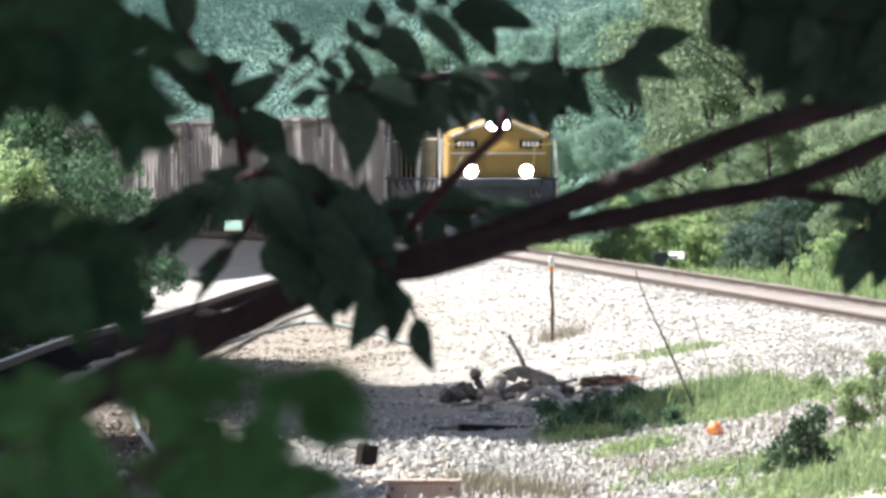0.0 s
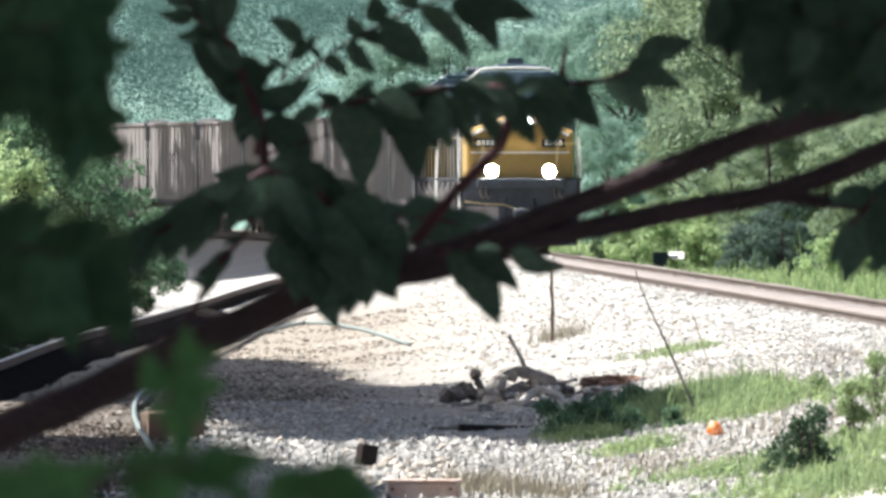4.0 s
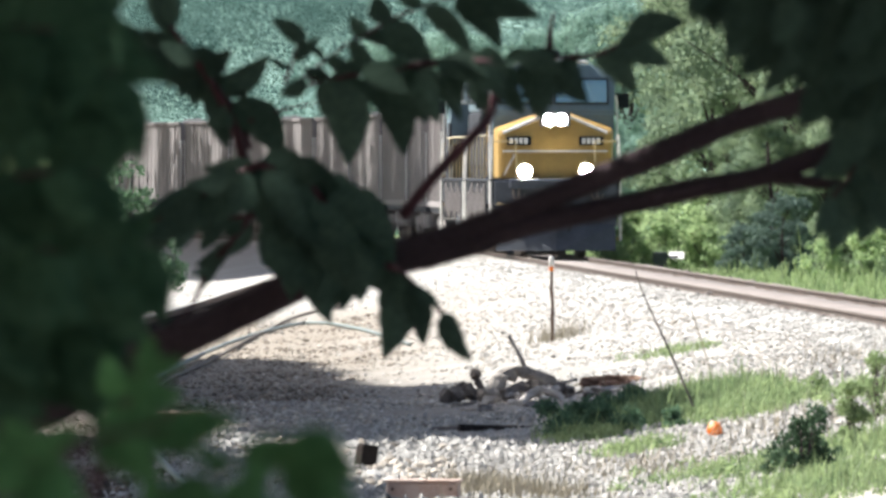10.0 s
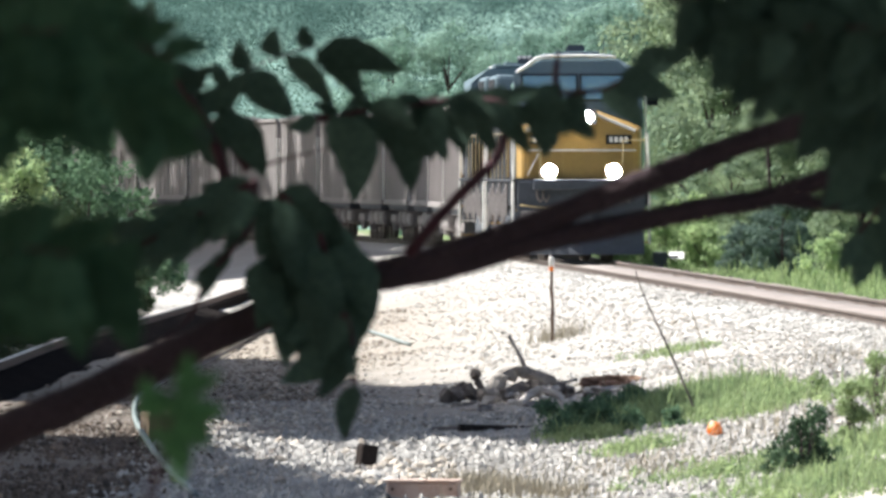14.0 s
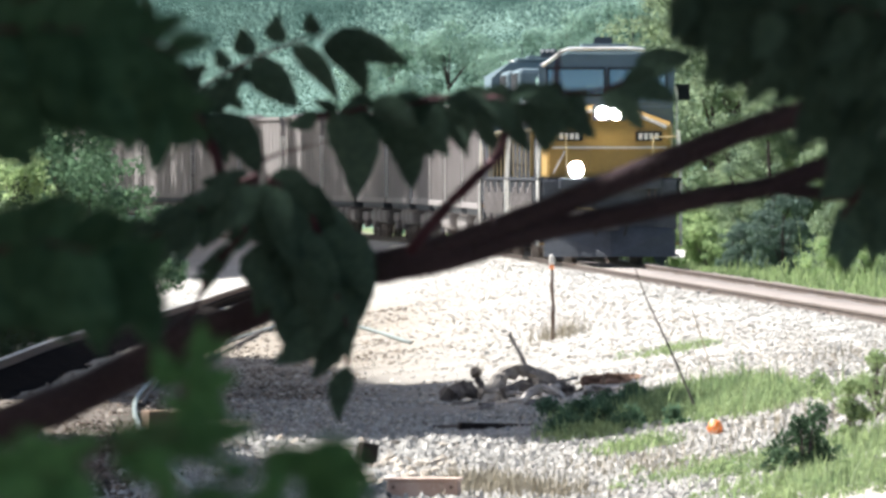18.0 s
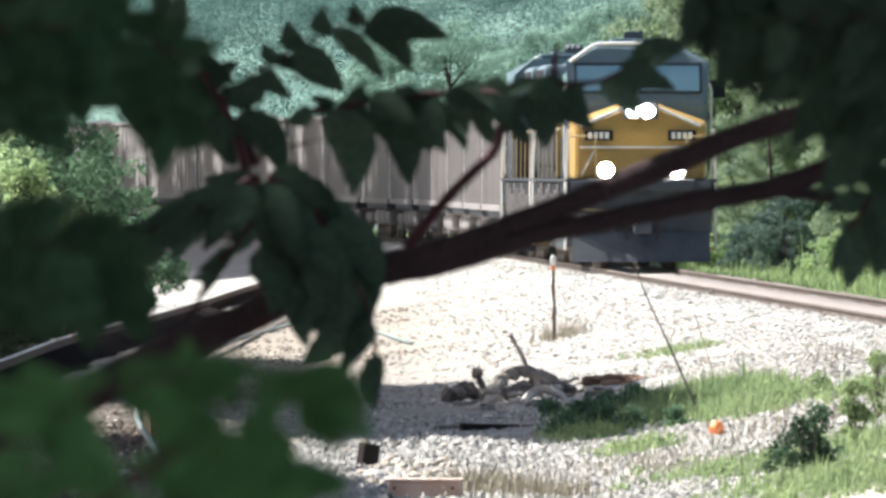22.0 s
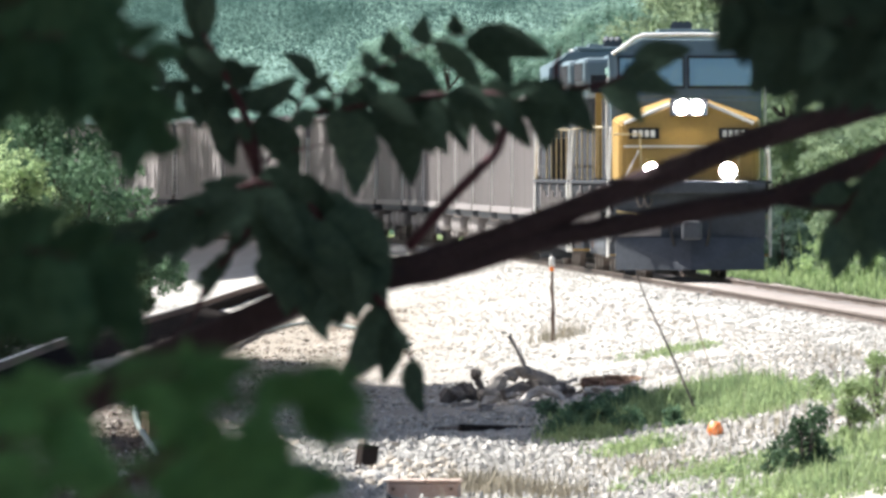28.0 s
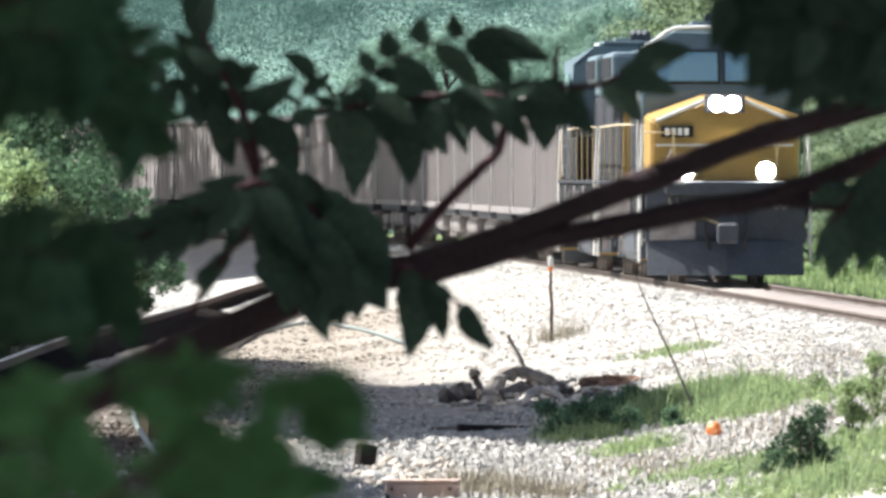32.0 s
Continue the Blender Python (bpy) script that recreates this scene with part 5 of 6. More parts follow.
    spray(D, [(456, 322), (448, 262), (428, 196), (400, 138), (372, 88), (345, 40)],
          [(362, 72, 316, -14), (352, 60, 372, -8), (385, 108, 436, 148), (378, 98, 318, 62), (404, 142, 318, 104), (424, 188, 352, 150), (430, 192, 506, 140), (415, 168, 470, 196), (440, 226, 476, 252), (452, 205, 512, 306), (410, 158, 452, 122), (436, 214, 398, 240), (444, 250, 410, 226), (395, 128, 340, 92)],
          0.010, rise, "compound_leaf", seed=4, wob=0.7, long=1.2, wide=1.1, label="upright compound leaf seen against the light")
    spray(D, [(452, 290), (500, 272), (545, 262), (590, 250)], [], 0.0035, hang, "stalk", seed=15, wob=0.3, label="thin reddish leaf stalk")
    # row that hangs from the stalk reaching out to the woods' side
    row = [(0, -0.01, 0.02, 10), (1, -0.01, 0.02, 13), (1.5, 0, 0.02, 24), (2, 0.01, 0.02, 38), (3.5, 0.01, 0.02, 36), (4.6, 0, 0.02, 14), (6, -0.01, 0.02, 10), (9, -0.01, 0.02, 7), (11, -0.01, 0.01, -4), (14, -0.01, 0.0, -15), (19, -0.01, 0.01, -15), (21.5, 0, 0, -12), (23, 0, 0, -2), (28, 0, 0, 0), (32, 0, 0, 0)]
    spray(D + 0.05, [(450, 300), (428, 244), (384, 190), (330, 160), (270, 142), (215, 112)],
          [(400, 206, 414, 290), (378, 184, 396, 262), (350, 168, 404, 230), (330, 160, 348, 224), (300, 152, 302, 196), (270, 142, 232, 176), (345, 166, 292, 148), (290, 148, 262, 108), (240, 126, 188, 152), (225, 118, 172, 84), (315, 156, 262, 176), (365, 178, 320, 206), (410, 222, 372, 234), (260, 136, 222, 92)],
          0.009, row, "compound_leaf", seed=16, wob=0.6, long=1.12, wide=1.2, label="dark compound leaf with hanging pointed leaflets")
    # broad overlapping leaves at the fork
    heavy = [(0, 0.005, 0.01, 0), (6, 0.02, 0.02, 0), (9, 0.015, 0.02, 0), (10, 0.005, 0.01, 0), (11, 0, 0, 0), (11.5, 0.02, 0, -5), (12, 0.045, -0.01, -13), (12.5, 0.035, 0, 18), (14, 0.035, -0.02, 22), (16.5, 0.025, 0, 24), (19, 0.012, -0.01, 15), (22, 0.015, 0, 12), (24, 0, 0, 2), (32, 0, 0, 0)]
    spray(D - 0.1, [(456, 322), (500, 332), (550, 364), (590, 420), (606, 500)],
          [(452, 322, 566, 348), (490, 322, 612, 384), (540, 340, 652, 424), (580, 372, 694, 470), (470, 330, 532, 452), (520, 344, 566, 470), (560, 380, 606, 500), (600, 410, 640, 510), (478, 360, 484, 480), (500, 420, 512, 560), (540, 440, 556, 580), (570, 470, 578, 604), (600, 480, 604, 580), (630, 470, 642, 562), (640, 440, 690, 506), (456, 330, 462, 440), (520, 400, 640, 470), (560, 430, 650, 520), (470, 440, 540, 540), (600, 500, 560, 560), (556, 468, 640, 562), (598, 462, 690, 548), (496, 456, 566, 566), (530, 470, 600, 572)],
          0.009, heavy, "compound_leaf", seed=5, wob=0.5, wide=1.25, label="broad dark leaves overlapping at the fork")
    spray(D - 0.1, [(456, 322), (410, 342), (350, 372), (280, 408), (215, 440)],
          [(446, 326, 352, 322), (420, 336, 318, 352), (430, 334, 400, 412), (390, 352, 300, 392), (372, 362, 346, 442), (350, 372, 252, 400), (330, 384, 300, 472), (300, 398, 204, 412), (282, 408, 262, 480), (250, 422, 150, 440), (235, 432, 210, 502), (215, 440, 122, 480), (400, 350, 374, 428), (340, 380, 250, 440), (275, 410, 180, 462), (440, 336, 426, 410), (360, 376, 300, 430)],
          0.008, [(0, 0, 0.01, 0), (6, 0.03, 0.02, -4), (11, 0, 0.01, 0), (14, 0, 0, -3), (19, 0, 0, -3), (23, 0, 0, 0), (32, 0, 0, 0)], "compound_leaf", seed=6, wob=0.6, wide=1.15, label="dark compound leaf spreading from the node")
    spray(D, [(452, 330), (442, 400), (410, 446), (370, 492), (340, 560), (296, 602)], [(410, 446, 344, 488), (400, 458, 350, 512), (385, 480, 346, 540), (430, 420, 396, 440), (372, 492, 336, 504)], 0.006, STILL, "leafy_twig", seed=7, wob=0.4, wide=0.8, label="reddish twig with small leaves")
    # cluster that hangs below the stem and swings widely
    swing = [(0, -0.01, 0.04, 0), (0.5, -0.02, 0.02, 5), (1, 0.03, 0.03, -25), (2, 0.08, 0.03, -55), (2.5, 0.06, 0.03, -40), (3, 0.07, 0.04, -50), (3.5, 0.09, 0.06, -58), (6, 0.09, 0.05, -52), (7.5, 0.08, 0.04, -50), (8.5, 0.03, 0.045, -45), (9, 0.01, 0.045, -30),
             (10, 0.01, 0.02, -12), (10.5, -0.01, -0.01, 6), (11.2, 0.01, -0.01, 2), (12, 0.06, 0.0, -8), (12.5, -0.05, -0.01, 16), (13, -0.055, -0.01, 22), (14, -0.06, -0.04, 24), (16.5, -0.055, -0.02, 22), (18, -0.07, -0.02, 28), (19, -0.05, -0.01, 20),
             (20, -0.01, -0.02, 8), (21, -0.04, 0, 18), (23, -0.05, 0.0, 16), (23.7, -0.01, -0.02, 6), (25, -0.02, -0.02, 8), (28, -0.01, -0.01, 5), (31, 0, 0, 0), (32, 0.03, 0.04, -22)]
    spray(D - 0.15, [(676, 512), (700, 536), (730, 586), (758, 640), (778, 706)],
          [(690, 528, 632, 674), (708, 552, 702, 668), (748, 616, 778, 712), (686, 520, 660, 572), (716, 566, 742, 606)], 0.006, swing, "leafy_twig", seed=8, wob=0.8, wide=1.05, label="small leaf cluster dangling below the stem")
    # leaf along the bough at first, then turned to hide from the camera
    leaf = compound_leaf(tree, D + 0.12, [(-0.175, 1.936), (-0.121, 1.972), (-0.040, 1.981), (0.059, 1.976), (0.158, 1.963)],
                  [(-0.130, 1.972), (-0.121, 2.035), (-0.112, 1.972), (-0.022, 1.994), (-0.058, 1.981), (0.014, 2.008), (-0.022, 1.976), (0.086, 1.988), (0.050, 1.976), (0.145, 1.982), (0.104, 1.967), (0.194, 1.963), (0.014, 1.976), (0.059, 1.927), (-0.076, 1.976), (-0.040, 1.909), (0.086, 1.972), (0.131, 1.936), (-0.130, 1.963), (-0.076, 1.918), (0.068, 1.976), (0.104, 1.927), (-0.022, 1.981), (0.014, 1.918)],
                  0.006, STILL, "compound_leaf", seed=17, wob=0.4, wide=1.1, label="dark compound leaf blown along the bough")
    spot = SWAYS.pop()[1]
    FLIPS.append((leaf, spot, [(0, -2, 0), (0.5, 1, 0), (1, 2, 3), (1.5, -1, 0), (2, 2, -3), (2.5, 0, 2), (3, -2, 0), (3.5, 0, 6), (4, 2, 40), (4.5, 3, 80), (5, 3, 120), (5.5, 2, 155), (6, 0, 165), (9, 2, 160), (13, 0, 166), (20, 2, 160), (32, 0, 165)]))
    # leaves at the end of the lower bough
    right = [(0, 0.04, -0.05, 8), (1, 0.03, -0.04, 6), (3.5, 0.05, -0.03, 6), (6, -0.01, 0.05, 0), (9, -0.01, 0.03, 0), (11, 0.02, -0.02, 2), (14, 0.05, -0.02, 4), (16.5, 0, 0.02, 0), (19, 0.02, -0.02, 0), (23, 0.02, -0.03, 0), (26, 0, 0, 0), (32, 0, 0, 0)]
    compound_leaf(tree, D - 0.1, [(0.698, 2.080), (0.671, 2.044), (0.644, 1.999), (0.617, 1.963)],
                  [(0.644, 2.008), (0.581, 1.999), (0.635, 1.990), (0.622, 1.873), (0.617, 1.963), (0.590, 1.900), (0.671, 2.035), (0.662, 1.891), (0.680, 2.053), (0.706, 1.900), (0.653, 2.017), (0.599, 2.026), (0.698, 2.071), (0.734, 1.963), (0.662, 2.026), (0.698, 1.936)], 0.007, right, "leafy_twig", seed=10, wob=0.8, wide=1.25, label="dark leaves drooping from the end of the lower bough")


def near_shrub(name, D, root_x, stalks, seed, label, states, length, count, mats=None, wide=1.2, wob=1.0):
    """A leafy shrub close to the lens: stems from the ground, each with a leafy spray."""
    rng = np.random.default_rng(seed)
    z0 = gz(root_x, D)
    shrub = thing(name, pose(root_x, D, z0 - 0.03), label, "shrub")
    bm = bmesh.new()
    for st in stalks:
        x, z = st[0]
        tube(bm, smoothed([(0, 0, 0), ((x - root_x) * 0.2, 0.02, (z - z0) * 0.5), (x - root_x, 0, z - z0)], 5), [0.02 * (1 - 0.05 * i) for i in range(11)], 7)
    part("stems", bm, M_BARK, shrub, smooth=True)
    for k, st in enumerate(stalks):
        compound_leaf(shrub, D + rng.normal(0, 0.12), st, fan(rng, st, count, length), 0.004, states, "leafy_spray", mats or NEAR_LEAVES, seed + k, wob, wide)
    return shrub


def build_near_shrubs():
    sway_low = [(0, 0, 0, 0), (2.6, 0, 0, 0), (3.4, 0.005, -0.025, 2), (4.5, 0, -0.06, 3), (5.5, -0.01, -0.07, 4), (6, 0, -0.026, 2), (6.5, 0, -0.006, 0), (7, 0.005, -0.034, 3), (8, 0, -0.027, 0), (8.5, 0, -0.05, 2), (9.1, -0.01, -0.08, 4), (10, -0.01, -0.03, 0), (11, 0, -0.03, 2), (12, 0, -0.02, 0),
                (12.5, 0, -0.04, 2), (13, 0, -0.05, 2), (13.5, 0, -0.066, 3), (14, 0, -0.08, 3), (14.5, 0, -0.08, 3), (16.5, 0, -0.055, 0), (17, 0, -0.052, 0), (18, 0, -0.035, 0), (18.5, 0, -0.02, 0), (19, 0, -0.01, 0), (20, 0, -0.008, 0), (20.6, 0, 0, 0), (32, 0, 0, 0)]
    tall = ([(-0.283, 1.853), (-0.241, 1.892), (-0.211, 1.919), (-0.175, 1.937), (-0.136, 1.944)], [(-0.217, 1.913), (-0.256, 1.946), (-0.217, 1.913), (-0.178, 1.947), (-0.193, 1.928), (-0.220, 1.953), (-0.175, 1.937), (-0.135, 1.952), (-0.190, 1.925), (-0.186, 1.883), (-0.136, 1.946), (-0.094, 1.946), (-0.157, 1.940), (-0.139, 1.916), (-0.241, 1.892), (-0.205, 1.901), (-0.241, 1.892), (-0.262, 1.931), (-0.235, 1.928), (-0.193, 1.931), (-0.145, 1.943), (-0.115, 1.931), (-0.247, 1.883), (-0.217, 1.871), (-0.208, 1.919), (-0.238, 1.916), (-0.244, 1.895), (-0.271, 1.886), (-0.172, 1.934), (-0.135, 1.910), (-0.217, 1.913), (-0.181, 1.920), (-0.208, 1.898), (-0.165, 1.883), (-0.229, 1.877), (-0.196, 1.890)])
    broad = ([(-0.217, 1.841), (-0.175, 1.877), (-0.136, 1.904), (-0.103, 1.929), (-0.079, 1.939)], [(-0.103, 1.928), (-0.130, 1.934), (-0.079, 1.938), (-0.036, 1.920), (-0.072, 1.934), (-0.051, 1.899), (-0.100, 1.929), (-0.064, 1.944), (-0.145, 1.896), (-0.150, 1.928), (-0.175, 1.877), (-0.186, 1.907), (-0.136, 1.904), (-0.103, 1.892), (-0.085, 1.934), (-0.055, 1.931), (-0.115, 1.919), (-0.136, 1.898), (-0.067, 1.931), (-0.037, 1.904), (-0.109, 1.917), (-0.075, 1.901), (-0.142, 1.910), (-0.112, 1.907), (-0.094, 1.934), (-0.091, 1.904)])
    short = ([(-0.175, 1.841), (-0.136, 1.871), (-0.091, 1.887)], [(-0.139, 1.874), (-0.079, 1.901), (-0.136, 1.871), (-0.172, 1.896), (-0.115, 1.880), (-0.052, 1.889), (-0.145, 1.862), (-0.085, 1.862), (-0.157, 1.859), (-0.196, 1.877), (-0.091, 1.887), (-0.049, 1.877), (-0.127, 1.877), (-0.067, 1.880), (-0.163, 1.853), (-0.109, 1.883), (-0.145, 1.865), (-0.127, 1.901)])
    sprays = [tall, broad, short]
    shrub = thing("near_shrub", pose(-0.45, 9.0, gz(-0.45, 9.0) - 0.03), "green shrub leaves close to the lens, far out of focus", "shrub")
    z0 = gz(-0.45, 9.0)
    bm = bmesh.new()
    for stalk, leaflets in sprays:
        x, z = stalk[0]
        tube(bm, smoothed([(0, 0, 0), ((x + 0.45) * 0.2, 0.02, (z - z0) * 0.5), (x + 0.45, 0, z - z0)], 5), [0.02 * (1 - 0.05 * i) for i in range(11)], 7)
    part("stems", bm, M_BARK, shrub, smooth=True)
    for k, (stalk, leaflets) in enumerate(sprays):
        compound_leaf(shrub, 9.0 + 0.1 * k - 0.1, stalk, leaflets, 0.004, sway_low, "leafy_spray", NEAR_LEAVES, 50 + k, 0.6, 1.15, follow=False)
    # small spray that bobs in front of the stem
    bob = [(0, 0, -0.02, 0), (3, 0, -0.02, 0), (4.5, 0, -0.01, 0), (5.6, -0.004, 0, 0), (7, -0.01, -0.004, 0), (8, -0.04, 0.0, 6), (9, -0.07, -0.02, 8), (10.3, -0.03, -0.01, 4), (11, -0.004, 0.027, 0), (12, 0.008, 0.016, 0), (12.5, -0.01, 0.007, 4), (13, 0, -0.01, 2), (14, 0, -0.03, 0), (14.5, 0.022, 0, 0), (16.5, 0.017, 0.018, 0), (18, 0.012, -0.01, 0), (18.5, 0.0, -0.06, 4), (19, 0.0, -0.09, 0), (20, 0, -0.05, 0), (21, 0, -0.02, 0), (32, 0, -0.02, 0)]
    shrub = thing("near_shrub", pose(-0.42, 12.0, gz(-0.42, 12.0) - 0.03), "thin green shoot with a tuft of leaves, out of focus", "shrub")
    stalk = [(-0.218, 1.811), (-0.208, 1.851), (-0.198, 1.891), (-0.188, 1.927)]
    x, z = stalk[0]
    part("stems", tube(bmesh.new(), smoothed([(0, 0, 0), ((x + 0.42) * 0.4, 0.02, (z - gz(-0.42, 12.0)) * 0.5), (x + 0.42, 0, z - gz(-0.42, 12.0))], 5), 0.008, 7), M_BARK, shrub, smooth=True)
    compound_leaf(shrub, 12.0, stalk, [(-0.194, 1.907), (-0.214, 1.935), (-0.190, 1.923), (-0.182, 1.953), (-0.188, 1.927), (-0.156, 1.939), (-0.192, 1.911), (-0.154, 1.911), (-0.194, 1.907), (-0.166, 1.883), (-0.196, 1.899), (-0.214, 1.891), (-0.198, 1.895), (-0.182, 1.859), (-0.190, 1.919), (-0.206, 1.915), (-0.189, 1.925), (-0.170, 1.895)], 0.004, bob, "leafy_spray", NEAR_LEAVES, 58, 0.5, 1.2, follow=False)
    sway_left = [(0, 0, 0, 0), (3, 0.005, 0, 0), (6, -0.03, 0.0, 0), (8, -0.06, 0, 0), (9, 0.0, 0, 3), (11, -0.02, 0, 2), (14, 0, 0, 0), (19, 0.02, 0, 0), (23, 0, 0, 0), (32, 0, 0, 0)]
    near_shrub("near_shrub", 14.0, -0.62, [[(-0.436, 2.084), (-0.385, 2.135), (-0.338, 2.159), (-0.296, 2.177)], [(-0.450, 2.121), (-0.394, 2.173), (-0.338, 2.196), (-0.287, 2.210)], [(-0.459, 2.115), (-0.403, 2.152), (-0.357, 2.161), (-0.310, 2.161)], [(-0.436, 2.143), (-0.385, 2.157), (-0.338, 2.171), (-0.289, 2.164)], [(-0.436, 1.916), (-0.380, 1.960), (-0.329, 1.970), (-0.277, 1.962)], [(-0.459, 1.945), (-0.394, 1.973), (-0.347, 1.984), (-0.305, 1.978)]],
               70, "dark leafy sapling standing close to the lens", sway_left, 0.062, 16, mats=SAPLING_LEAVES, wob=0.6)
    lump = [(0, 0, 0, 0), (1.2, -0.005, 0, 0), (2, -0.035, 0, 0), (3.5, -0.035, 0, 0), (4.6, -0.06, 0, 0), (8, -0.07, 0, 2), (9, -0.06, 0, 0), (10.5, -0.045, 0, 0), (12, 0.015, 0, 0), (22, 0.025, 0, 0), (23, 0.01, 0, 0), (24, 0.0, 0, 0), (32, 0, 0, 0)]
    near_shrub("near_shrub", 14.6, -0.68, [[from_view(-60, 130, 0.000487), from_view(60, 120, 0.000487), from_view(150, 130, 0.000487), from_view(215, 170, 0.000487), from_view(250, 235, 0.000487)], [from_view(-60, 60, 0.000487), from_view(80, 62, 0.000487), from_view(180, 78, 0.000487), from_view(270, 110, 0.000487)]],
               160, "dark sapling with a drooping leafy shoot close to the lens", lump, 0.05, 14, mats=SAPLING_LEAVES, wob=0.5, wide=1.25)
    lean_in = [(0, -0.08, 0, 0), (4.5, -0.06, 0, 0), (5.8, 0.075, 0, 0), (7, 0.075, 0, 0), (8.5, 0.075, 0, 2), (9.2, 0.095, 0, 4), (10.2, 0.10, 0, 3), (11.2, 0.04, 0, 0), (12.5, 0.035, 0, 0), (14, 0.07, 0, 0), (17, 0.075, 0, 0), (19, 0.06, 0, 0), (21, 0.045, 0, 0), (22, 0.0, 0, 0), (23, -0.08, 0, 0), (32, -0.08, 0, 0)]
    lean_up = [(0, -0.08, 0, 0), (4.5, -0.06, 0, 0), (5.8, 0.06, 0, 0), (7, 0.06, 0, 0), (8, 0.015, 0, 0), (8.6, 0.03, 0, 2), (9.2, 0.085, 0, 4), (10.2, 0.10, 0, 3), (11.2, 0.04, 0, 0)] + [(13, 0.05, 0, 0), (14, 0.07, 0, 0), (17, 0.09, 0, 0), (19, 0.09, 0, 0), (21, 0.08, 0, 0), (22, 0.03, 0, 0), (23, -0.04, 0, 0), (25, -0.06, 0, 0), (32, -0.06, 0, 0)]
    near_shrub("near_shrub", 14.4, -0.72, [[(-0.520, 2.051), (-0.473, 2.098), (-0.427, 2.121), (-0.375, 2.131)], [(-0.520, 2.098), (-0.473, 2.140), (-0.422, 2.168), (-0.380, 2.182)]],
               140, "dark tall sapling whose top leans in with the wind", lean_up, 0.065, 18, mats=SAPLING_LEAVES, wob=0.5)
    lean_low = lean_in[:6] + [(10.2, 0.10, 0, 3), (11.2, 0.0, 0, 0), (12, -0.07, 0, 0), (32, -0.08, 0, 0)]
    near_shrub("near_shrub", 14.2, -0.7, [[(-0.520, 1.939), (-0.473, 1.963), (-0.422, 1.977), (-0.375, 1.981)]],
               120, "dark leafy shoot that leans in with the wind", lean_in, 0.065, 22, mats=SAPLING_LEAVES, wob=0.5)
    near_shrub("near_shrub", 14.1, -0.74, [[(-0.520, 1.999), (-0.473, 2.028), (-0.422, 2.042), (-0.380, 2.044)], [(-0.520, 1.893), (-0.469, 1.930), (-0.422, 1.939), (-0.380, 1.949)], [(-0.520, 1.865), (-0.478, 1.888), (-0.436, 1.902), (-0.385, 1.907)]],
               125, "dark leafy sapling that leans in with the wind", lean_low, 0.065, 18, mats=SAPLING_LEAVES, wob=0.5)
    sway_right = [(0, 0.0, 0, 0), (3.5, 0.0, 0, 0), (6, -0.015, 0, 0), (8, -0.025, -0.005, 0), (10, -0.02, -0.005, 1), (12, -0.015, -0.005, 1), (14, -0.035, 0, 1), (17, -0.045, 0, 0), (19, -0.04, 0, 0), (23, -0.03, 0, -1), (25, 0.0, 0, 0), (28, 0.01, 0.005, 0), (32, 0.005, 0.005, 0)]
    near_shrub("near_shrub", 19.0, 0.8, [[(0.643, 2.147), (0.529, 2.182), (0.441, 2.198), (0.339, 2.191)], [(0.643, 2.217), (0.529, 2.242), (0.422, 2.255), (0.311, 2.242)], [(0.643, 2.242), (0.555, 2.223), (0.472, 2.223), (0.371, 2.213)], [(0.643, 2.185), (0.548, 2.204), (0.460, 2.210), (0.355, 2.204)], [(0.643, 2.128), (0.542, 2.166), (0.453, 2.175), (0.371, 2.172)], [(0.643, 2.250), (0.50, 2.262), (0.40, 2.254), (0.285, 2.236)], [(0.643, 2.20), (0.56, 2.215), (0.48, 2.21), (0.41, 2.195)]],
               90, "dark leafy sapling leaning in beside the branch", sway_right, 0.062, 20, mats=LEAFLETS, wob=0.5)


def build_leaning_shoot():
    """A shoot beyond the sapling that the wind bends in for a while."""
    bend = [(0, 0.17, 0, 0), (3.5, 0.17, 0, 0), (6, 0.06, 0, 0), (8, 0.01, 0, 0), (22, 0.0, 0, 0), (23, 0.03, 0, 0), (24.5, 0.17, 0, 0), (32, 0.17, 0, 0)]
    near_shrub("near_shrub", 19.4, 0.95, [[(0.643, 2.115), (0.555, 2.147), (0.479, 2.160), (0.384, 2.156)], [(0.675, 1.963), (0.618, 2.001), (0.567, 2.014), (0.517, 2.001)], [(0.643, 2.090), (0.567, 2.122), (0.491, 2.131), (0.422, 2.128)], [(0.70, 1.99), (0.62, 2.02), (0.56, 2.025), (0.50, 2.01)], [(0.70, 2.06), (0.60, 2.085), (0.52, 2.092), (0.44, 2.085)], [(0.70, 2.13), (0.58, 2.152), (0.49, 2.145), (0.42, 2.125)]],
               180, "dark leafy shoot bending in with the wind", bend, 0.06, 16, mats=LEAFLETS, wob=0.5)


build_branch_tree()
build_near_shrubs()
build_leaning_shoot()


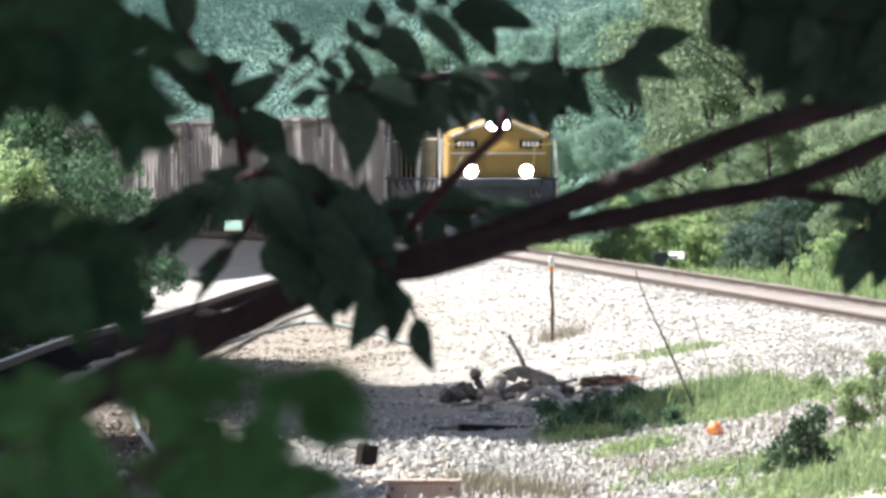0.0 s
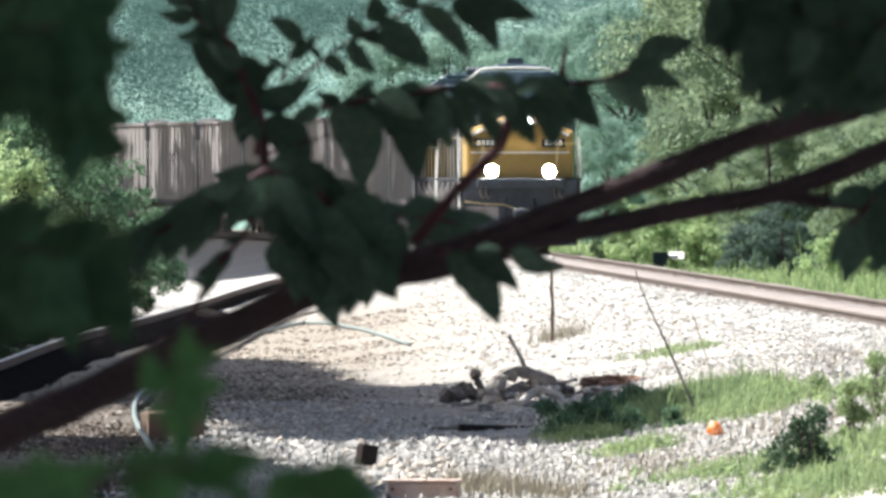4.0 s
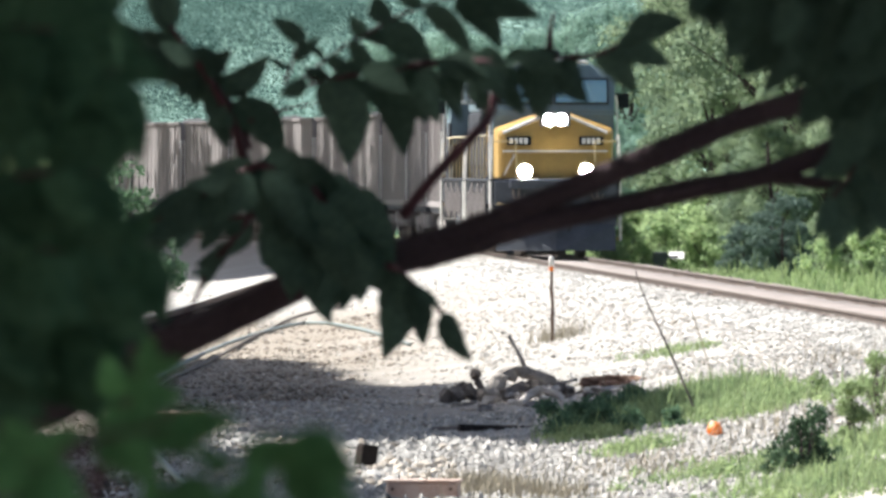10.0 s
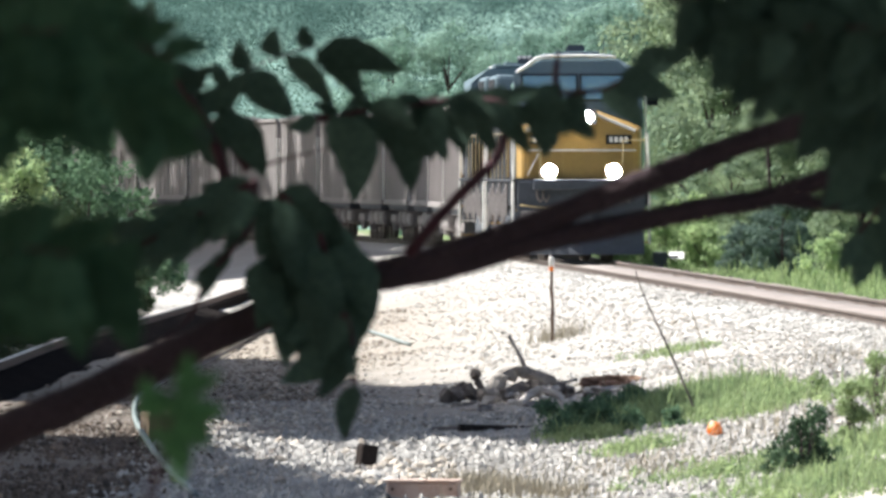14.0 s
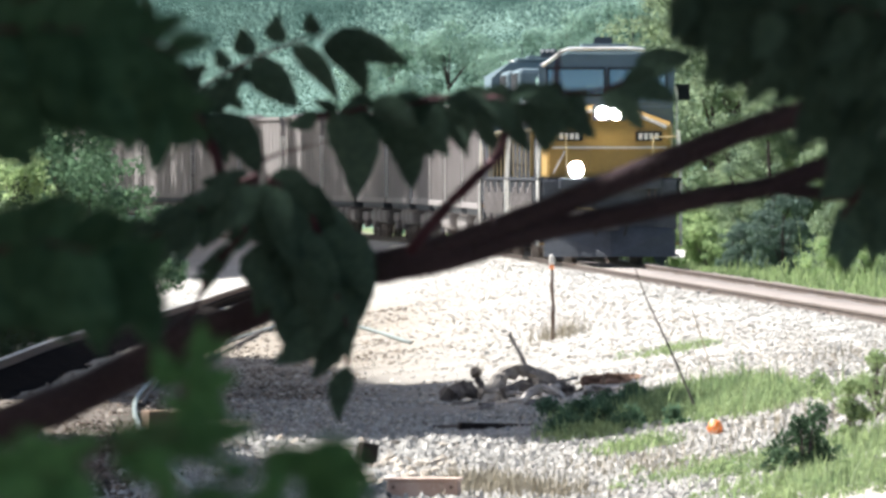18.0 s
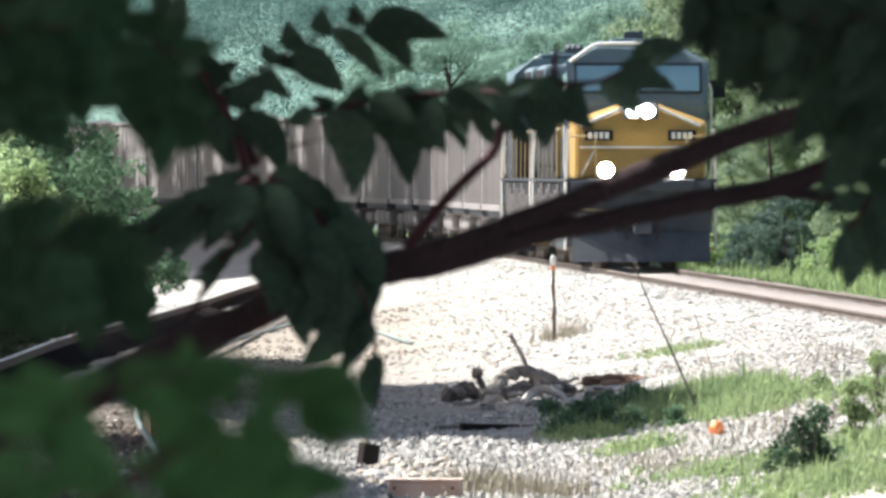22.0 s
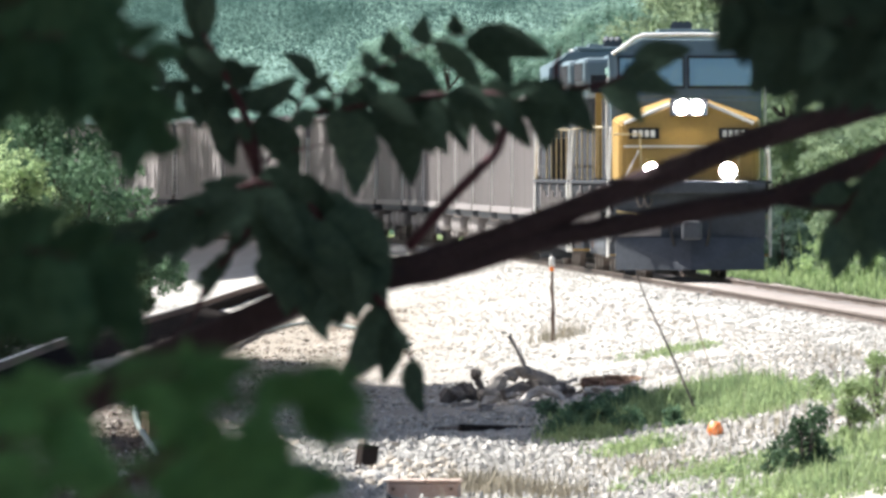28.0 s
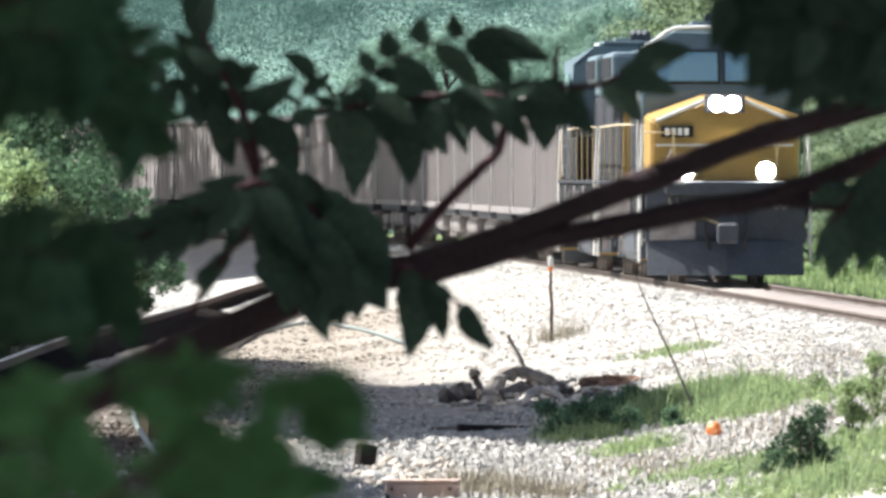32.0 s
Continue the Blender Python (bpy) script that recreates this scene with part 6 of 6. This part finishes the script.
# ---- things lying in the yard ----
def build_post():
    x, d = 1.67, 259.60
    z = gz(x, d)
    post = thing("marker_post", pose(x, d, z - 0.05), "thin rusty steel marker post with a white and orange top", "post")
    part("stake", tube(bmesh.new(), [(0, 0, 0), (0.012, 0, 0.22), (0.002, 0, 0.42), (0.012, 0, 0.6), (-0.012, 0, 0.85), (-0.004, 0, 1.05), (-0.012, 0, 1.25)], [0.03, 0.024, 0.032, 0.022, 0.03, 0.022, 0.022], 8), M_RUST, post)
    bm = bmesh.new()
    tube(bm, [(-0.012, 0, 1.20), (-0.012, 0, 1.22), (-0.012, 0, 1.33), (-0.012, 0, 1.36)], [0.03, 0.045, 0.04, 0.02], 10)
    part("cap", bm, M_WHITE, post, "white cap")
    part("band", tube(bmesh.new(), [(-0.012, 0, 1.13), (-0.012, 0, 1.20)], 0.034, 10), M_ORANGE, post, "orange band")


def build_stake():
    x, d = 2.85, 187.60
    z = gz(x, d)
    s = thing("dead_stalk", pose(x, d, z), "thin leaning dead stalk rising out of the weeds", "stalk")
    k = d / 30000
    bm = tube(bmesh.new(), smoothed([(0, 0, -0.05), (-40 * k, 0.1, 88 * k), (-75 * k, 0.2, 165 * k), (-100 * k, 0.3, 220 * k), (-115 * k, 0.35, 262 * k)], 5), [0.016 - 0.0005 * i for i in range(21)], 6)
    part("stem", bm, M_ROT, s)
    x, d = 3.35, 210.35
    s = thing("dead_stalk", pose(x, d, gz(x, d)), "thin leaning dead stalk rising out of the weeds", "stalk")
    k = d / 30000
    part("stem", tube(bmesh.new(), smoothed([(0, 0, -0.05), (-20 * k, 0, 60 * k), (-38 * k, 0, 115 * k)], 5), 0.008, 5), M_STRAWSTEM, s)


M_STRAWSTEM = mat("dry_stem", (0.3, 0.25, 0.18), None, 0.9)


def log(bm, pts, r, rng, n=9):
    s = smoothed(pts, 4)
    rr = [r * rng.uniform(0.8, 1.15) * (1 - 0.35 * i / len(s)) for i in range(len(s))]
    return tube(bm, s, rr, n)


def build_pile():
    """Driftwood and broken timber heaped on the gravel."""
    rng = np.random.default_rng(77)
    x0, d0 = 1.10, 211.5
    z0 = gz(x0, d0)
    specs = [
        (M_ROT, [(-1.05, 0.10), (-0.85, 0.16), (-0.60, 0.10)], 0.12, 8, "dark rotten stump lying on the gravel"),
        (M_ROT, [(-0.56, 0.0), (-0.62, 0.22), (-0.69, 0.42)], 0.055, 6, "dark broken stub standing in the pile"),
        (M_ROT, [(-0.66, 0.36), (-0.69, 0.41), (-0.71, 0.44)], 0.075, 6, "dark knob on the broken stub"),
        (M_BLEACH, [(-0.58, 0.02), (-0.43, 0.16), (-0.30, 0.08)], 0.09, 3, "pale weathered trunk end in the pile"),
        (M_WOOD, [(-0.50, 0.10), (-0.36, 0.34), (-0.08, 0.40), (0.26, 0.27), (0.56, 0.08)], 0.095, 3, "grey arched driftwood log with a pale top"),
        # Two dark limbs added in place of shade under the arched log.
        (M_ROT, [(-0.34, 0.12), (0.0, 0.24), (0.36, 0.10)], 0.085, 2, "dark limb added for the shaded underside of the arched log"),
        (M_ROT, [(0.22, 0.12), (0.42, 0.14), (0.58, 0.05)], 0.075, 2, "dark limb added for the shaded underside of the arched log"),
        (M_WOOD, [(0.05, 0.10), (-0.06, 0.46), (-0.26, 0.86)], 0.03, 4, "thin grey branch leaning up from the pile"),
        (M_BLEACH, [(-0.15, 0.0), (0.08, 0.17), (0.33, 0.11), (0.45, -0.02)], 0.055, 0, "bleached branch arching low in the pile"),
        (M_WOOD, [(-0.06, 0.0), (0.12, 0.06), (0.30, 0.0)], 0.06, -1, "grey weathered branch in the driftwood pile"),
        (M_BROKEN, [(0.66, 0.06), (1.0, 0.13), (1.46, 0.08)], 0.075, 4, "broken reddish-brown timber piece"),
        (M_BROKEN, [(0.8, 0.08), (1.02, 0.13), (1.16, 0.15)], 0.035, 4, "splintered reddish-brown timber piece"),
        (M_BROKEN, [(0.9, 0.03), (1.15, 0.05), (1.38, 0.03)], 0.055, 3, "splintered reddish-brown timber piece"),
        (M_BLEACH, [(0.68, 0.03), (0.92, 0.06), (1.18, 0.03)], 0.04, 2, "pale split stick beside the broken timber"),
    ]
    for k in range(38):
        x, z, a = rng.uniform(-1.0, 1.4), rng.uniform(0.0, 0.1), rng.uniform(-0.6, 0.6)
        if k > 15:
            x, z, a = rng.uniform(-0.6, 0.6), rng.uniform(0.02, 0.2), rng.uniform(-1.2, 1.2)
        s = rng.uniform(0.07, 0.18)
        specs.append(((M_ROT, M_BLEACH, M_BROKEN if x > 0.5 else M_WOOD)[k % 3], [(x - s, z), (x, z + 0.03 * a), (x + s, z + s * a * 0.6)], rng.uniform(0.018, 0.04), rng.uniform(-1, 5), "small broken stick in the driftwood pile"))
    for m, pts, r, back, label in specs:
        c = pts[len(pts) // 2]
        bm = log(bmesh.new(), [(x - c[0], rng.normal(0, 0.15), z) for x, z in pts], r, rng)
        for v in bm.verts:
            v.co += Vector(rng.normal(0, r * 0.2, 3))
        ob = part("log", bm, m, None, label)
        ob.location = (x0 + c[0], d0 + back, gz(x0 + c[0], d0 + back) - 0.02)
        tagged(ob, category="log", group="pile of driftwood")


M_BAULK = mat("creosoted_timber", (0.05, 0.042, 0.038), (0.025, 0.021, 0.02), 1.0, scale=3, fine=30, gloss=0.0)
# Near-black: shade on the siding's bank and timber is put into the colour.
M_RAIL_SHADE = mat("rail_bank_shade", (0.024, 0.021, 0.02), (0.012, 0.011, 0.011), 1.0, scale=3, fine=12, bump=0.6, gloss=0.0)
# Near-white puts the sun's glint into the rail head's colour.
M_HEAD_GLINT = mat("rail_head_glint", (0.75, 0.73, 0.70), (0.5, 0.47, 0.44), 0.45, 0.2, scale=3, fine=30)


def build_pipe():
    """An old siding rail along the edge of the yard, and a hose on the ground."""
    pts = [(x, d, gz(x, d)) for x, d in SIDING]
    line = smoothed(pts, 6)
    siding = thing("siding_rail", pose(0, 0, 0), "old siding rail with a near-white head on dark timbers", "rail")
    for name, material, w, z0, z1, label in (("baulk", M_RAIL_SHADE, 0.13, -0.05, 0.15, "dark long timber"), ("web", M_RUST, 0.03, 0.15, 0.27, "rusty rail web"), ("head", M_HEAD_GLINT, 0.02, 0.27, 0.295, "rail head in near-white, standing in for its sunlit glint")):
        bm = bmesh.new()
        rings = [[bm.verts.new(p + Vector((a * w, 0, b))) for a, b in ((-1, z0), (1, z0), (1, z1), (-1, z1))] for p in line]
        for a, b in zip(rings, rings[1:]):
            for k in range(4):
                bm.faces.new((a[k], a[(k + 1) % 4], b[(k + 1) % 4], b[k]))
        bm.faces.new(rings[0][::-1]), bm.faces.new(rings[-1])
        bmesh.ops.recalc_face_normals(bm, faces=bm.faces)
        part(name, bm, material, siding, label)
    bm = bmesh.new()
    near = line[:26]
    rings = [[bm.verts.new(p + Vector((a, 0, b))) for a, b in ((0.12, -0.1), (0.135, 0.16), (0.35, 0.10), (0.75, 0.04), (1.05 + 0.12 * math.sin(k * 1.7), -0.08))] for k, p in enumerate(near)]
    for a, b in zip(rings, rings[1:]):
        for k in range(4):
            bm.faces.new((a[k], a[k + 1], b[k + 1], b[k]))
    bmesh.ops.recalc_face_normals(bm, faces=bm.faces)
    part("cinder_bank", bm, M_RAIL_SHADE, siding, "bank along the rail, near-black for the trees' shade")
    # pale hose that loops over the ground
    pts = [(x, d, gz(x, d) + 0.05) for x, d in ((-0.55, 280.30), (-1.49, 309.50), (-2.46, 329.25), (-3.17, 323.25), (-3.72, 290.50), (-4.08, 252.80), (-4.05, 227.65), (-3.77, 207.05), (-3.24, 186.00), (-2.75, 170.40), (-2.30, 157.25))]
    pts[4:9] = [(x, d, z + 0.03) for x, d, z in pts[4:9]]
    ob = part("hose", tube(bmesh.new(), smoothed(pts, 8), 0.033, 10), M_HOSE, None, "pale thick hose looping over the ground", smooth=True)
    tagged(ob, category="hose")
    pts = [on_yard(u, v) for u, v in ((-17.9, 14.1), (-16.6, 12.7), (-13.7, 11.35), (-10.6, 9.65), (-8.4, 8.65), (-6.0, 8.15))]
    ob = part("hose", tube(bmesh.new(), smoothed([(x, d, gz(x, d) + 0.05) for x, d in pts], 8), 0.03, 10), M_DUSTY, None, "second hose, brown with dust, beside the first", smooth=True)
    tagged(ob, category="hose")
    # timber block beside the hose
    x, d = -3.09, 193.45
    blk = part("timber_block", boxed(-0.33, 0.33, -0.25, 0.25, -0.05, 0.30, 0.02), M_BLOCK, None, "squared weathered timber block on the ground")
    blk.matrix_world = pose(x, d, gz(x, d), 0, 0, 12)
    tagged(blk, category="timber")


def build_box():
    x, d = -0.18, 157.50
    b = thing("rusty_box", pose(x, d, gz(x, d) - 0.1, 0, 0, -4), "low rust-stained steel box half sunk in gravel", "steel box")
    part("casing", boxed(-0.33, 0.33, -0.25, 0.25, 0, 0.26, 0.02), M_RUSTBOX, b)
    part("lid", boxed(-0.35, 0.35, -0.27, 0.27, 0.26, 0.285, 0.008), M_RUSTBOX, b)
    for k in range(2):
        bm = bmesh.new()
        tube(bm, [(-0.27 + k * 0.54, -0.25, 0.2), (-0.27 + k * 0.54, -0.27, 0.2)], 0.015, 8)
        part("bolt", bm, M_RUST, b)
    x, d = -0.80, 173.00
    s = part("tie_stub", boxed(-0.09, 0.09, -0.1, 0.1, -0.05, 0.26, 0.02), M_BAULK, None, "dark stub of an old post")
    s.matrix_world = pose(x, d, gz(x, d), 0, 8, 20)
    tagged(s, category="post stub")
    x, d = 2.86, 178.35
    bm = bmesh.new()
    bmesh.ops.create_icosphere(bm, subdivisions=3, radius=0.085)
    for v in bm.verts:
        v.co.z = v.co.z * 0.8 + (0.02 if v.co.z > 0.05 else 0)
        v.co *= 1 + 0.05 * noise.noise(v.co * 20)
    o = part("float_ball", bm, M_ORANGE, None, "weathered orange plastic ball lying in the weeds", smooth=True)
    o.location = (x, d, gz(x, d) + 0.06)
    tagged(o, category="ball")
    for k, (px, pd) in enumerate(((-0.69, 167.30), (-0.51, 163.70))):
        bm = bmesh.new()
        bmesh.ops.create_icosphere(bm, subdivisions=2, radius=0.11)
        for v in bm.verts:
            v.co *= 1 + 0.25 * noise.noise(v.co * 9 + Vector((k, 0, 0)))
            v.co.z *= 0.6
        r = part("rock", bm, M_STONE, None, "pale rounded rock on the gravel")
        r.location = (px, pd, gz(px, pd) + 0.04)
        tagged(r, category="rock")


def build_stone_heap():
    """Large pale stones heaped behind the box, with a black cable beside them."""
    rng = np.random.default_rng(91)
    shapes = []
    for k in range(5):
        bm = bmesh.new()
        bmesh.ops.create_icosphere(bm, subdivisions=1, radius=1.0)
        for v in bm.verts:
            v.co *= rng.uniform(0.6, 1.2)
            v.co.z *= 0.7
        shapes.append(mesh_of(bm, "rock", M_ROCK))
    for k in range(120):
        d = 1 / rng.uniform(1 / 190, 1 / 163)
        x = rng.uniform(-0.0185, 0.0006) * d * np.interp(d, (163, 190), (0.95, 0.55))
        r = rng.uniform(0.045, 0.085)
        if k > 30:
            d, r = rng.uniform(163, 176), rng.uniform(0.04, 0.085)
            x = rng.uniform(-0.0046, 0.0006) * d
        ob = new("rock", shapes[k % 5])
        ob.matrix_world = pose(x, d, gz(x, d) + r * 0.35, rng.uniform(0, 40), rng.uniform(0, 40), rng.uniform(0, 360)) @ Matrix.Scale(r, 4)
        tagged(ob, "large pale stone in a low heap", "rock", "heap of pale stones")
    pts = [(x, d, gz(x, d) + 0.04) for x, d in ((-0.84, 173.5), (-0.76, 170.5), (-0.64, 166.5), (-0.55, 161.5), (-0.5, 156.0))]
    c = part("cable", tube(bmesh.new(), smoothed(pts, 6), 0.022, 8), M_PLASTIC, None, "black cable lying between the stones", smooth=True)
    tagged(c, category="cable")


M_ROCK = mat("pale_rock", (0.52, 0.47, 0.40), (0.32, 0.27, 0.22), 0.95, scale=1.5, fine=9, bump=0.4, random=0.3)


def build_old_timber():
    """A weathered baulk and small dark clods lying along the edge of the shade."""
    x, d = 0.62, 197.0
    t = part("old_timber", boxed(-0.44, 0.44, -0.12, 0.12, -0.05, 0.075, 0.015), M_BAULK, None, "dark weathered timber half sunk in gravel")
    t.matrix_world = pose(x, d, gz(x, d), 0, 1.5, 8)
    tagged(t, category="timber")
    x, d = 0.05, 198.5
    t = part("old_timber", boxed(-0.16, 0.16, -0.1, 0.1, -0.05, 0.06, 0.015), M_ROT, None, "short grey timber end in gravel")
    t.matrix_world = pose(x, d, gz(x, d), 0, -3, -14)
    tagged(t, category="timber")


def build_trackside():
    x, d = 5.77, 448.0
    z = gz(x, d)
    b = thing("relay_case", pose(x, d, z - 0.02), "small black trackside case with a white plate", "relay case")
    part("case", boxed(-0.22, 0.16, -0.2, 0.2, 0.2, 0.64, 0.03), M_BLACK, b)
    part("leg", boxed(-0.08, 0.0, -0.05, 0.05, 0, 0.21), M_BLACK, b)
    part("plate", boxed(0.2, 0.60, -0.22, -0.19, 0.46, 0.65, 0.0, 0.3), M_WHITE, b, "white plate")
    part("arm", boxed(0.15, 0.45, -0.19, -0.16, 0.48, 0.54), M_BLACK, b)


def blades(rng, cx, cd, spread, count, height, width=0.008):
    x = rng.normal(0, spread, count) + cx
    d = rng.normal(0, spread * 6, count) + cd
    return x, d, height * rng.lognormal(-0.1, 0.35, count), np.full(count, width)


def build_grass():
    rng = np.random.default_rng(23)
    sets = []
    green = [(1.64, 192.30, 0.14, 1200, 0.16), (1.95, 191.50, 0.16, 1300, 0.18), (1.50, 198.65, 0.1, 500, 0.12), (2.35, 192.95, 0.35, 2600, 0.20), (1.73, 188.30, 0.25, 1500, 0.16), (3.19, 193.15, 0.32, 3400, 0.22), (2.86, 188.15, 0.2, 1300, 0.18), (3.44, 185.65, 0.22, 1400, 0.2), (1.70, 198.80, 0.16, 800, 0.14), (2.04, 176.85, 0.2, 1100, 0.14),
             (3.54, 152.40, 0.35, 2200, 0.2), (4.06, 160.95, 0.25, 1300, 0.22), (2.95, 162.35, 0.3, 1200, 0.12), (3.13, 231.15, 0.3, 700, 0.1), (3.14, 152.70, 0.4, 1500, 0.12), (2.25, 162.20, 0.3, 700, 0.1), (4.54, 184.90, 0.25, 700, 0.2)]
    green += [(1.45, 190, 0.14, 1500, 0.16), (1.75, 188, 0.16, 2000, 0.18), (2.05, 190, 0.18, 2000, 0.19), (2.35, 194, 0.2, 2400, 0.21), (2.75, 197, 0.22, 2800, 0.22), (3.15, 197, 0.22, 2600, 0.21), (3.5, 194, 0.2, 2000, 0.20), (3.8, 189, 0.2, 1200, 0.18)]
    for cx, cd, sp, n, h in green:
        sets.append(blades(rng, cx, cd, sp, n // 2, h * 0.85, 0.011))
    c, r = [], []
    for cx, cd, sp, n, h in green:
        for q in range(max(8, n // 40)):
            x, d = rng.normal(cx, sp), rng.normal(cd, sp * 6)
            c.append((x, d, gz(x, d) + h * rng.uniform(0.1, 0.6))), r.append(rng.uniform(0.05, 0.13))
    v, f = leaf_cloud(rng, c, r, 42000, 0.042)
    tagged(new("weed", raw("weed", v, f, M_GRASS)), "low leafy weeds among the grass", "weeds", kind="stuff")
    x, d, h, w = (np.concatenate(q) for q in zip(*sets))
    grass_mesh("grass", rng, x, d, h, w, M_GRASS, "tufts of bright green grass and weeds in the gravel")
    sets = [blades(rng, cx, cd, sp, n, h, 0.006) for cx, cd, sp, n, h in [(0.41, 161.40, 0.25, 1400, 0.16), (0.88, 158.60, 0.3, 1000, 0.12), (1.75, 261.45, 0.25, 300, 0.22), (3.10, 199.45, 0.5, 250, 0.2), (4.81, 207.30, 0.4, 60, 0.2), (2.05, 168.40, 0.5, 600, 0.12), (3.59, 175.00, 0.6, 220, 0.2)]]
    x, d, h, w = (np.concatenate(q) for q in zip(*sets))
    grass_mesh("dry_grass", rng, x, d, h, w, M_STRAW, "sparse dry grass stems in the gravel")
    # grass and weeds beyond the track
    n = 30000
    d = rng.uniform(290, 620, n)
    x = track_x(d) + 3.0 + rng.exponential(2.2, n)
    grass_mesh("verge_grass", rng, x, d, np.clip(0.05 * (x - track_x(d) - 1), 0.08, 0.4) * rng.lognormal(-0.1, 0.4, n), np.full(n, 0.02), M_GRASS, "rough green grass on the verge beyond the track")
    n = 1500
    d = rng.uniform(320, 430, n)
    x = -9.0 - rng.exponential(2.0, n)
    grass_mesh("verge_grass", rng, x, d, 0.5 * rng.lognormal(-0.2, 0.4, n), np.full(n, 0.025), M_GRASS, "rough grass under the trees")


def grass_mesh(name, rng, x, d, h, w, material, label):
    k = len(x)
    z = ground_z(x, d) - 0.01
    a = rng.uniform(0, 6.283, k)
    lean = h * rng.uniform(0.1, 0.6, k)
    dirx, diry = np.cos(a), np.sin(a)
    b0 = np.stack([x - w * diry, d + w * dirx, z], 1)
    b1 = np.stack([x + w * diry, d - w * dirx, z], 1)
    m0 = np.stack([x + dirx * lean * 0.35 - w * 0.7 * diry, d + diry * lean * 0.35 + w * 0.7 * dirx, z + h * 0.6], 1)
    m1 = np.stack([x + dirx * lean * 0.35 + w * 0.7 * diry, d + diry * lean * 0.35 - w * 0.7 * dirx, z + h * 0.6], 1)
    tip = np.stack([x + dirx * lean, d + diry * lean, z + h], 1)
    v = np.stack([b0, b1, m1, m0, tip], 1).reshape(-1, 3)
    i = np.arange(k)[:, None] * 5
    f = np.concatenate([i + [0, 1, 2], i + [0, 2, 3], i + [3, 2, 4]], 1).reshape(-1, 3)
    tagged(new(name, raw(name, v, f, material)), label, "grass", kind="stuff")


def build_bushes():
    # Darker leaf on the low weeds stands in for shade over the grass.
    low = "low green weed in the gravel"
    pale = "thin pale-leaved weed in the gravel"
    for k, (x, d, r, h, n, m, label) in enumerate([(3.32, 155.80, 0.37, 0.74, 1250, M_BUSH, "small dark-green bush in the weedy gravel"), (3.92, 162.40, 0.24, 0.72, 700, M_GRASS, pale),
                                                 (2.05, 186.5, 0.26, 0.34, 460, M_THICKET, low), (4.40, 171.75, 0.30, 0.8, 520, M_GRASS, pale),
                                                 (1.42, 188.80, 0.34, 0.3, 520, M_THICKET, low), (1.85, 195.70, 0.38, 0.28, 560, M_THICKET, low), (1.29, 202.05, 0.3, 0.22, 360, M_THICKET, low), (4.15, 186.90, 0.2, 0.3, 260, M_GRASS, pale), (1.55, 192.5, 0.32, 0.34, 700, M_THICKET, low), (1.9, 193.5, 0.34, 0.38, 800, M_THICKET, low), (2.2, 196, 0.3, 0.36, 700, M_THICKET, low), (1.75, 187.5, 0.26, 0.36, 520, M_THICKET, low), (2.55, 185.5, 0.2, 0.26, 360, M_THICKET, low)]):
        rng = np.random.default_rng(200 + k)
        b = thing("bush", pose(x, d, gz(x, d) - 0.02), label, "bush")
        bm = bmesh.new()
        c, rad = [], []
        for q in range(20):
            a = rng.uniform(0, 6.28)
            up = rng.uniform(0.12, 1.0)
            out = r * rng.uniform(0.15, 0.9) * (1 - 0.55 * up ** 2)
            tip = Vector((math.cos(a) * out, math.sin(a) * out, h * up * 0.9))
            tube(bm, [(0, 0, 0), tip * 0.5 + Vector((0, 0, 0.03)), tip], [0.008, 0.006, 0.003], 5)
            c.append(tip), rad.append(r * rng.uniform(0.2, 0.38))
        part("stem", bm, M_BARK, b)
        v, f = leaf_cloud(rng, c, rad, n * 2, 0.045)
        ob = new("foliage", raw("foliage", v, f, m))
        ob.parent = b


build_post()
build_stake()
build_pile()
build_pipe()
build_box()
build_trackside()
build_old_timber()
build_stone_heap()
build_grass()
build_bushes()


def motions():
    move_train()
    move_leaves()


motions()
